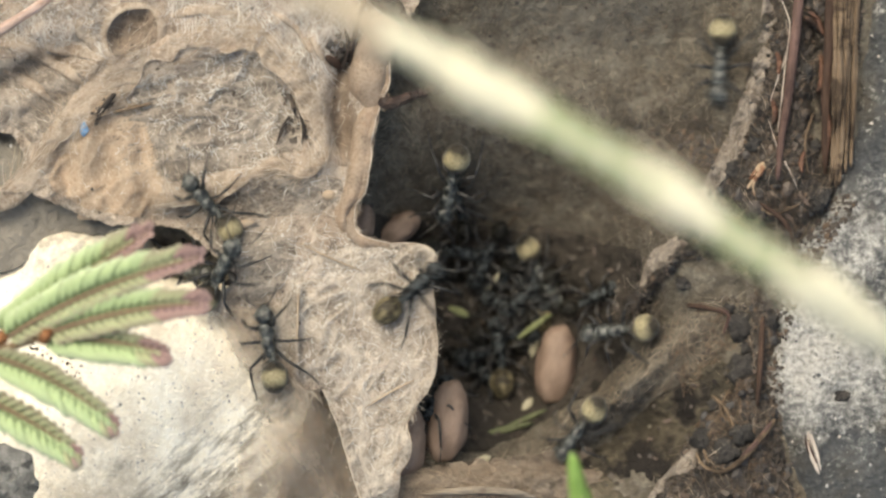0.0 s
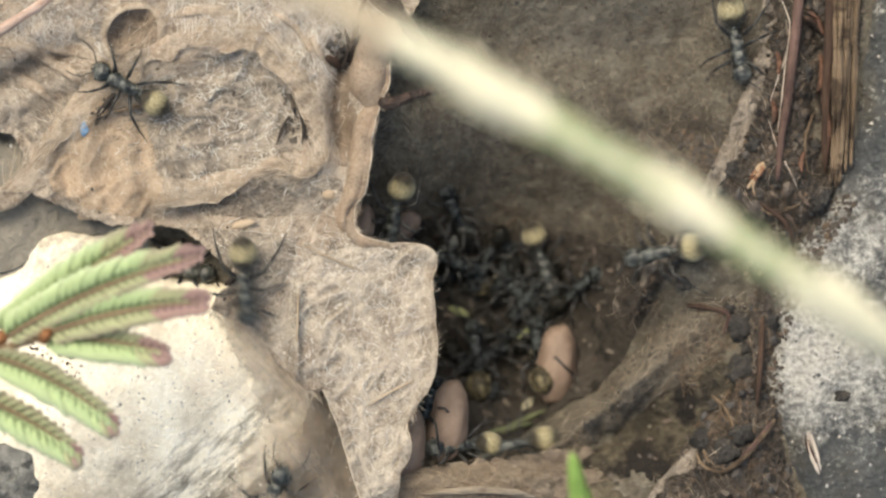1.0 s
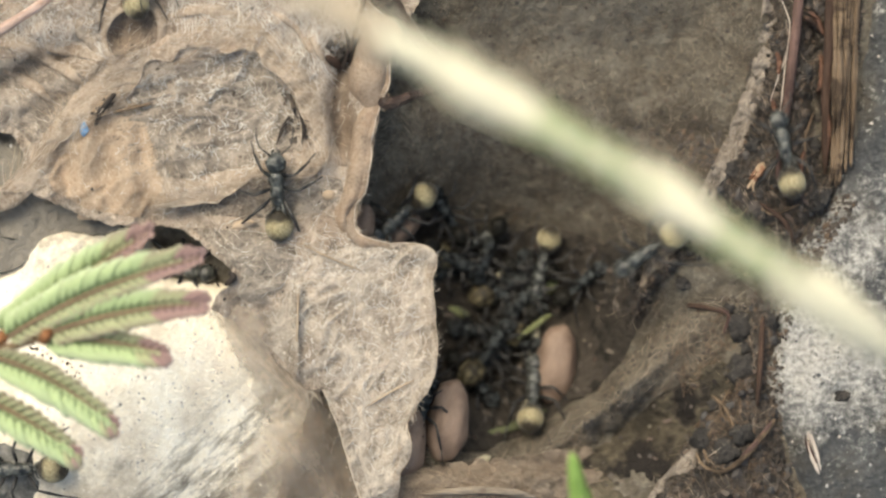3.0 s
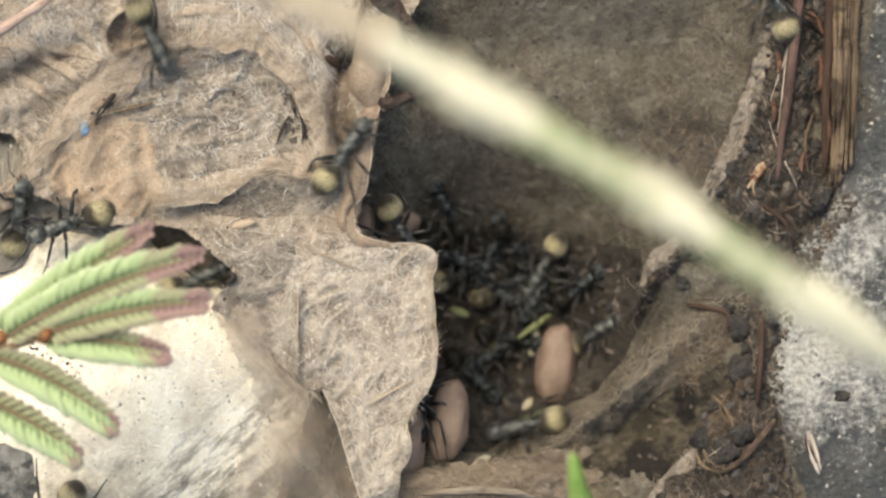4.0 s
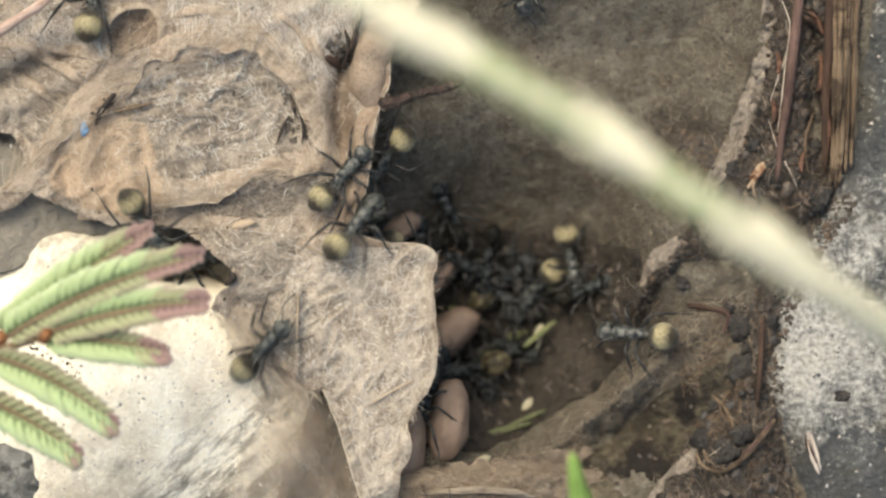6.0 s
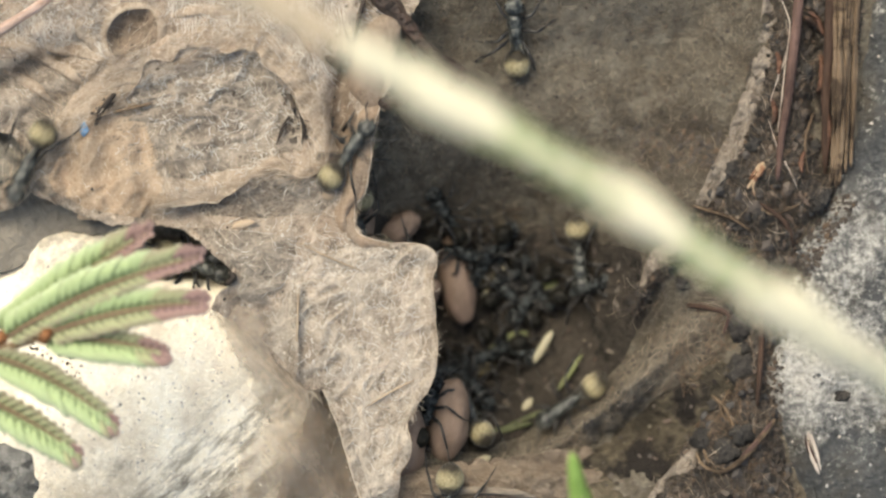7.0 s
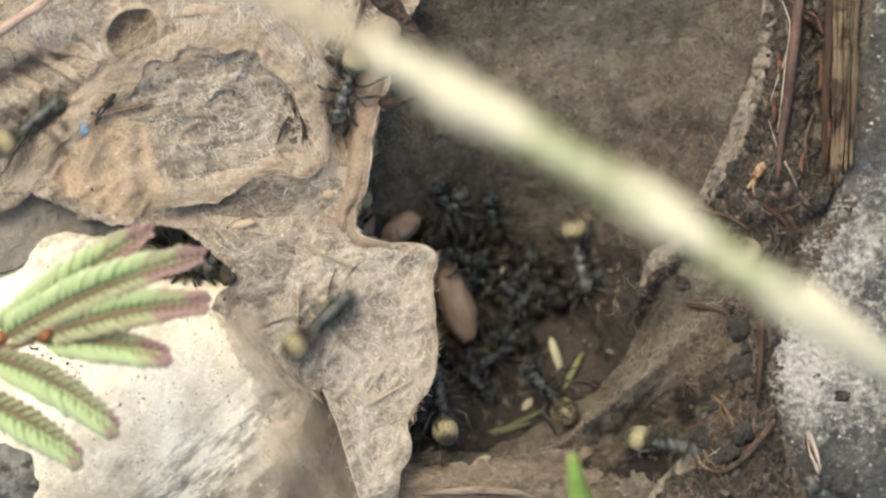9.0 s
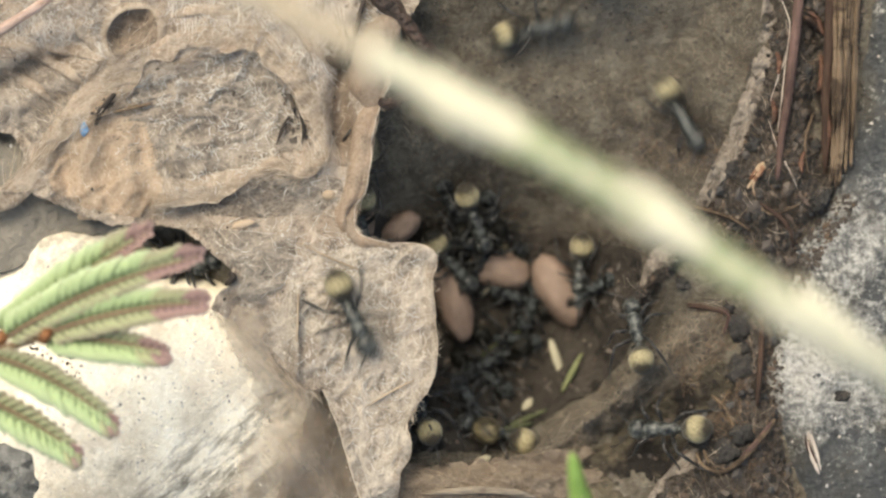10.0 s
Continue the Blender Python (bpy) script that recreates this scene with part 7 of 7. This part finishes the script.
    tracks = [
        # from the hole by the leaf up the pouch and away
        [(0, 410, 395, 130), (0.2, 378, 350, 115), (0.4, 292, 246, 133), (0.5, 289, 240, 128), (0.6, 285, 218, 130), (0.8, 277, 176, 152), (1.0, 270, 178, 150), (1.2, 267, 166, 125),
         (1.3, 268, 166, 122), (1.5, 276, 208, 120), (1.65, 280, 215, 112), (1.8, 303, 170, 100), (2.0, 300, 128, 112), (2.2, 296, 129, 115), (2.4, 283, 110, 130), (2.5, 277, 108, 122),
         (2.7, 258, 74, 115), (3.0, 240, 10, 112), (3.5, 200, -120, 115), (10, 100, -300, 115)],
        # out of the hole, round the flap, over the stone and back
        [(0, 370, 520, 60), (0.3, 430, 455, 60), (0.5, 525, 378, 62), (0.6, 507, 358, 130), (0.8, 420, 376, 235), (1.0, 432, 444, 272), (1.2, 594, 586, -45), (1.3, 650, 650, -70),
         (1.4, 632, 715, -100), (1.5, 632, 742, -112), (1.6, 616, 780, -139), (1.7, 606, 784, -168), (1.8, 512, 780, 165), (2.0, 165, 780, 188), (2.2, 90, 835, 180), (2.5, 108, 833, 175),
         (2.7, 95, 830, 178), (3.8, 104, 842, 205), (4.1, 140, 872, 250), (4.5, 150, 866, 268), (4.65, 158, 866, 330), (4.8, 186, 826, 30), (5.0, 285, 714, 55), (5.1, 300, 645, 75),
         (5.25, 300, 580, 95, 1.5), (5.5, 285, 500, 30, -5), (10, 275, 480, 10, -5)],
        # from the stone over the flap into the chamber
        [(0, 496, 664, 100), (0.2, 480, 648, 112), (0.3, 520, 620, 80), (0.4, 578, 598, 55), (0.5, 648, 482, 72), (0.6, 628, 470, 78), (0.8, 672, 425, 70), (1.0, 740, 470, 40, 1),
         (1.5, 770, 425, 0, 1), (2.0, 800, 480, 60, 1), (2.5, 800, 445, 40, 1), (4.0, 772, 492, 20, 1), (4.5, 790, 512, 20, 1), (5.5, 760, 480, 40, 1), (7.0, 690, 500, 200, 1), (9.0, 760, 420, 60, 1), (9.5, 800, 430, -60, 1), (10, 760, 420, -50, 1)],
        [(0, 690, 552, 40), (0.1, 705, 530, 30), (0.25, 770, 505, 15), (0.4, 840, 500, -5, 1), (2.5, 850, 520, 20, 1), (5.5, 850, 530, 30, 1), (7.5, 870, 470, 80, 1), (10, 880, 440, 100, 1)],
        # up the stone, over the silk, into the chamber's upper end
        [(0, 430, 1120, 70), (1.0, 452, 925, 65), (1.2, 473, 862, 60), (1.3, 467, 836, 56), (1.4, 483, 805, 53), (1.5, 510, 768, 60), (1.6, 535, 688, 57), (1.7, 555, 658, 73), (1.8, 574, 580, 98),
         (2.0, 546, 482, 135), (2.2, 505, 425, 120), (2.4, 495, 404, 110), (2.5, 500, 380, 108), (2.7, 490, 380, 100), (3.3, 498, 400, 85), (3.8, 505, 412, 70), (4.0, 588, 322, 56), (4.2, 644, 299, 10),
         (4.35, 700, 230, -10, 1), (4.5, 765, 250, -5, 1), (5.0, 738, 266, -100, 1), (5.5, 766, 222, -120, 1), (5.8, 740, 240, -120, 1), (6.5, 640, 240, 190, 1), (10, 640, 260, 190, 1)],
        # down the pouch from above, then out at the west
        [(0, 210, -150, -65), (3.8, 230, -90, -65), (4.05, 255, 60, -65), (4.2, 276, 146, -65), (4.3, 300, 240, -75), (4.4, 297, 312, -82), (4.5, 300, 276, -92), (4.6, 262, 256, -135), (4.7, 192, 274, -135),
         (4.8, 186, 278, -145), (5.0, 116, 304, -140), (5.2, 60, 365, -140), (5.5, -20, 440, -150), (5.8, -120, 500, -150), (10, -400, 600, -150)],
        [(0, 190, -300, -110), (4.9, 190, -140, -110), (5.2, 150, 22, -115), (5.4, 111, 174, -98), (5.5, 122, 172, -93), (5.6, 155, 190, -75), (5.7, 165, 260, -70), (6.1, 260, 360, -50), (6.4, 300, 440, -30, -4),
         (10, 250, 455, -10, -5)],
        # by the west edge, over the top, down again, under the leaf, over the stone and across the flap
        [(0, -300, 420, 0), (2.8, -200, 400, 0), (3.5, 60, 350, -10), (3.8, 118, 370, 180), (4.0, 165, 392, 200), (4.2, 110, 420, 150), (4.5, 30, 436, 95), (5.0, 10, 442, 90), (5.4, 50, 420, 85),
         (5.6, 66, 372, 90), (5.7, 100, 262, 88), (6.2, 165, 20, 80), (6.5, 205, 0, 190), (6.8, 174, 80, 233), (7.0, 86, 246, 243), (7.2, 34, 335, 250), (7.4, 40, 425, 290), (7.5, 90, 455, -25),
         (7.65, 240, 590, -35), (7.8, 336, 674, -42), (8.0, 420, 740, -75), (8.2, 445, 865, -95), (8.4, 440, 980, -60), (8.6, 470, 960, 40), (8.8, 490, 850, 60), (9.0, 530, 607, 42), (9.2, 648, 516, 38),
         (9.4, 630, 424, 45), (9.5, 600, 408, 72), (9.6, 576, 352, 60), (9.8, 540, 382, 15), (9.9, 570, 450, -30), (10, 602, 512, -65)],
        [(0, -260, 560, 60), (3.6, -60, 480, 60), (4.0, 10, 420, 75), (4.2, 28, 350, 88), (4.4, 57, 232, 72), (4.5, 84, 190, 78), (4.6, 71, 242, 85), (4.8, 65, 257, 97), (5.0, 50, 240, 100), (5.2, 30, 244, 110),
         (5.4, -60, 200, 150), (6.5, -260, 240, 180), (8.4, -200, 420, 40), (8.8, -60, 330, 40), (9.0, 14, 264, 40), (9.2, 89, 135, 45), (9.4, 123, 125, 45), (9.5, 184, 50, 55), (9.7, 260, -80, 55), (10, 340, -240, 55)],
        [(0, 262, 470, -8, -5), (3.9, 262, 470, -8, -5), (4.1, 375, 560, 50, 1.0), (4.2, 395, 550, 50), (4.4, 426, 538, 52), (4.5, 430, 545, 49), (4.6, 481, 510, 30), (4.8, 566, 428, 35), (5.0, 590, 420, 35),
         (5.2, 630, 380, -5), (5.4, 700, 392, -15, 1), (6.5, 660, 420, -60, 1), (10, 650, 470, -60, 1)],
        [(0, 380, 1150, 60), (4.7, 420, 960, 60), (4.9, 440, 830, 60), (5.0, 480, 740, 58), (5.1, 513, 665, 52), (5.2, 602, 542, 60), (5.4, 576, 402, 70), (5.5, 578, 394, 74), (5.6, 604, 355, 85), (5.7, 588, 346, 70),
         (6.3, 560, 370, 40), (6.8, 549, 361, 20), (7.0, 595, 318, 54), (7.2, 636, 234, 35), (7.35, 690, 240, -10), (7.5, 720, 290, -60, 1), (7.8, 660, 330, 200, 1), (10, 600, 330, 200, 1)],
        [(0, 60, 1100, 70), (5.0, 110, 960, 75), (5.2, 126, 868, 72), (5.4, 257, 833, 33), (5.5, 350, 742, 35), (5.6, 428, 681, 45), (5.7, 478, 604, 53), (6.0, 590, 450, 50), (6.3, 640, 370, 0), (6.6, 720, 380, -30, 1), (7.0, 640, 480, 200, 1),
         (10, 610, 520, 200, 1)],
        [(0, -200, 1050, 40), (5.3, -20, 900, 40), (5.5, 60, 850, 25), (5.6, 116, 837, 22), (5.7, 244, 786, 25), (6.0, 440, 650, 45), (6.3, 570, 490, 45), (6.55, 660, 400, 10), (6.75, 700, 410, -20, 1), (7.1, 630, 560, 200, 1), (10, 610, 620, 200, 1)],
        [(0, 700, -260, -110), (8.6, 700, -120, -110), (8.8, 690, 30, -110), (9.0, 640, 100, -110), (9.2, 630, 95, -60), (9.4, 690, 145, -20), (9.55, 760, 190, -30, 1), (9.7, 800, 250, -60, 1), (10, 820, 330, -70, 1)],
        # down the soil bank and round the rim to the chamber floor
        [(0, 1290, 60, -95), (0.2, 1364, 91, -60), (0.4, 1382, 151, -75), (0.5, 1372, 200, -105), (0.6, 1325, 303, -120), (0.8, 1290, 405, -160), (1.0, 1238, 440, 190), (1.2, 1150, 462, 200), (1.4, 1112, 510, 245),
         (1.5, 1104, 576, 238), (1.6, 960, 756, 192), (2.0, 890, 770, 178), (2.5, 880, 774, 175), (3.2, 960, 740, 60), (3.6, 1080, 640, 200), (3.8, 1085, 665, 214), (4.0, 985, 752, 192), (4.2, 900, 770, 195),
         (4.4, 921, 774, 268), (4.5, 926, 800, 270), (4.8, 926, 930, 270), (6.2, 840, 980, 120), (6.6, 790, 880, 95), (6.8, 796, 838, 260), (7.0, 796, 850, 268), (7.5, 768, 858, 262), (7.8, 780, 856, 262),
         (8.1, 790, 960, 268), (10, 800, 1060, 268)],
        [(0, 1156, 588, 187), (0.2, 1152, 627, 192), (0.4, 1186, 592, 203), (0.5, 1166, 620, 203), (0.6, 1090, 693, 205), (0.8, 1097, 667, 232), (1.0, 960, 790, 190), (1.2, 890, 785, 182), (1.5, 760, 780, 180, 1),
         (3.2, 720, 720, 60, 1), (3.9, 1000, 610, 30, 1), (4.2, 1060, 640, 30), (4.4, 1130, 650, 35), (4.5, 1200, 580, 40), (4.7, 1290, 480, 60), (5.0, 1290, 530, 200), (5.2, 1196, 603, 183), (5.5, 1185, 605, 175),
         (5.7, 1188, 604, 175), (6.8, 1146, 615, 182), (7.0, 1060, 690, 215), (7.2, 985, 735, 200), (7.6, 900, 740, 180), (8.2, 730, 720, 190, 1), (9.1, 730, 720, 190, 1), (9.4, 940, 760, 170), (10, 920, 790, 160)],
        [(0, 1066, 720, 235), (0.2, 990, 810, 210), (0.5, 890, 790, 180), (1.0, 860, 800, 180), (1.2, 832, 765, 180), (1.5, 735, 760, 100, 1), (6.2, 745, 740, 80, 1), (7.0, 852, 786, 118), (7.5, 845, 795, 110),
         (8.0, 840, 796, 98), (8.5, 866, 812, 115), (8.8, 785, 778, 100, 1), (9.5, 776, 784, 98, 1), (10, 756, 782, 110, 1)],
        [(0, 1600, -160, 210), (1.6, 1530, -10, 215), (1.8, 1445, 93, 207), (2.0, 1410, 115, 185), (2.2, 1348, 114, 212), (2.3, 1321, 139, 228), (2.5, 1276, 212, 250), (2.7, 1280, 290, 262), (2.95, 1235, 390, 225),
         (3.2, 1080, 480, 200), (3.45, 860, 540, 190, 1), (3.7, 690, 560, 190, 1), (10, 610, 560, 190, 1)],
        [(0, 1760, 330, 180), (2.2, 1620, 320, 170), (2.4, 1482, 345, 138), (2.5, 1475, 356, 115), (2.7, 1452, 386, 130), (3.1, 1390, 280, 95), (3.5, 1385, 120, 92), (3.8, 1390, 22, 96), (4.0, 1398, 40, 110),
         (4.2, 1418, 140, 182), (4.4, 1302, 252, 195), (4.5, 1266, 262, 186), (4.8, 1160, 200, 205), (5.0, 1100, 345, 200), (5.2, 1060, 300, 240), (5.5, 1070, 310, 240), (5.7, 1060, 390, 235), (6.1, 940, 500, 220),
         (6.6, 690, 600, 190, 1), (10, 610, 640, 190, 1)],
        [(0, 1790, 300, 180), (2.2, 1690, 300, 170), (2.5, 1590, 318, 165), (2.7, 1600, 300, 150), (3.2, 1760, 260, 20), (10, 1900, 240, 20)],
        [(0, 1520, -200, 230), (4.2, 1440, -120, 230), (4.6, 1312, 40, 205), (5.0, 1296, 70, 176), (5.2, 1062, 50, 180), (5.5, 880, -60, 160), (10, 700, -260, 160)],
        [(0, 1260, -200, -80), (0.6, 1290, -90, -80), (1.0, 1302, 20, -80), (1.3, 1290, -60, 90), (10, 1290, -300, 90)],
        [(0, 960, -300, -100), (6.4, 940, -60, -100), (6.8, 918, 90, 95), (7.0, 915, 104, 94), (7.5, 912, 96, 92), (7.8, 898, 110, 80), (8.0, 1005, 200, -50), (8.2, 1060, 250, -30), (8.5, 1135, 290, -5),
         (8.75, 1240, 390, -30), (9.1, 1330, 450, -32), (9.5, 1450, 530, -32), (10, 1660, 680, -32)],
        [(0, 1560, 1120, 120), (7.6, 1480, 980, 120), (8.0, 1400, 850, 120), (8.2, 1322, 724, 115), (8.4, 1236, 674, 182), (8.5, 1230, 676, 180), (8.6, 1184, 694, 200), (8.8, 1116, 806, 280), (9.0, 1140, 790, 350),
         (9.1, 1150, 752, 60), (9.2, 1126, 704, 74), (9.5, 1128, 706, 82), (9.6, 1136, 671, 84), (9.8, 1127, 667, 90), (10, 1146, 652, 98)],
        [(0, 1720, 1100, 140), (8.8, 1560, 960, 140), (9.2, 1420, 860, 135), (9.4, 1342, 819, 135), (9.5, 1312, 786, 147), (9.6, 1286, 782, 155), (9.8, 1269, 782, 165), (10, 1246, 761, 182)],
        [(0, 892, 684, 95), (0.5, 862, 686, 85), (1.0, 846, 690, 95), (1.5, 880, 640, 60), (2.0, 920, 690, 50), (2.5, 905, 660, 30), (2.7, 890, 640, 40), (3.8, 700, 780, 60, 1), (6.4, 720, 700, 60, 1), (6.9, 790, 690, 150, 1),
         (7.4, 800, 670, 140, 1), (7.8, 700, 700, 200, 1), (8.2, 860, 780, 30), (8.6, 1016, 792, 95), (8.8, 1012, 746, 98), (9.0, 1010, 740, 130), (9.3, 1016, 760, 140), (9.5, 922, 728, 150), (9.8, 920, 790, 150), (10, 860, 780, 120)],
        [(0, 940, 436, -62), (0.5, 955, 415, -75), (1.0, 952, 408, -72), (1.5, 976, 407, -95), (2.0, 986, 400, -90), (2.5, 977, 406, -95), (4.0, 990, 428, -120), (4.5, 994, 428, -122), (5.0, 1002, 424, -60),
         (5.5, 996, 416, -70), (6.8, 1030, 402, -85), (8.0, 1034, 396, -88), (9.0, 1026, 402, -80), (9.5, 1036, 392, -88), (10, 1040, 430, -95)],
        [(0, 800, 266, -102, 1), (0.5, 764, 252, -125, 1), (1.0, 704, 318, -105, 1), (1.5, 684, 346, -95, 1), (2.0, 740, 330, 200, 1), (2.5, 766, 330, 178, 1), (3.8, 672, 365, -60, 1), (4.5, 674, 350, -62, 1),
         (5.5, 650, 384, -62, 1), (6.4, 640, 350, -90, 1), (8.0, 620, 350, -90, 1), (10, 630, 350, -90, 1)],
        [(0, 960, 560, 100), (0.5, 985, 668, 92), (1.0, 970, 686, 95), (1.5, 986, 668, 100), (2.0, 960, 664, 40), (2.5, 1002, 622, 150), (2.7, 920, 640, 200), (3.6, 880, 480, 90), (4.6, 880, 500, 90), (5.0, 1034, 632, 120),
         (5.4, 980, 640, 190, 1), (6.8, 850, 660, 190, 1), (7.4, 790, 664, 180, 1), (7.7, 690, 690, 200, 1), (10, 680, 690, 200, 1)],
        [(0, 930, -300, -90), (9.1, 900, -140, -90), (9.3, 840, 120, -100), (9.5, 872, 262, -70), (9.7, 900, 110, -20), (9.8, 926, 100, -35), (9.9, 880, 98, -30), (10, 896, 50, 10)],
        [(0, 1000, -320, -50), (9.6, 1010, -140, -50), (9.8, 1010, -40, -40), (9.9, 1096, 62, -35), (10, 1192, 156, -62)],
    ]
    for i, rows in enumerate(tracks):
        make_ant(DIMMED_ANT if i in (3, 25, 28) else GOLD_ANT, rows, 1.0 + 0.1 * ((i * 7) % 10) / 10, i)
    # the huddle on the chamber floor stirs in place
    huddle = [(870, 530, 60), (960, 560, 148), (1000, 545, 30), (840, 470, 195), (905, 455, -62), (850, 590, -12), (985, 478, -128),
              (820, 410, 112), (745, 420, -20), (880, 400, 250), (735, 790, 70), (930, 610, 205), (800, 640, -40)]
    dice = random.Random(5)
    for i, (u, v, a) in enumerate(huddle):
        rows = [(t, u + dice.uniform(-12, 12), v + dice.uniform(-12, 12), a + dice.uniform(-16, 16), 1) for t in (0, 0.7, 1.5, 2.4, 3.6, 4.6, 5.6, 7.0, 7.8, 8.6, 9.3, 10)]
        make_ant(SHADED_ANT, rows, 0.92 + 0.01 * i, 50 + i)
    for template in (GOLD_ANT, SHADED_ANT, DIMMED_ANT):
        for o in (*template.children_recursive, template):
            bpy.data.objects.remove(o)


motions()
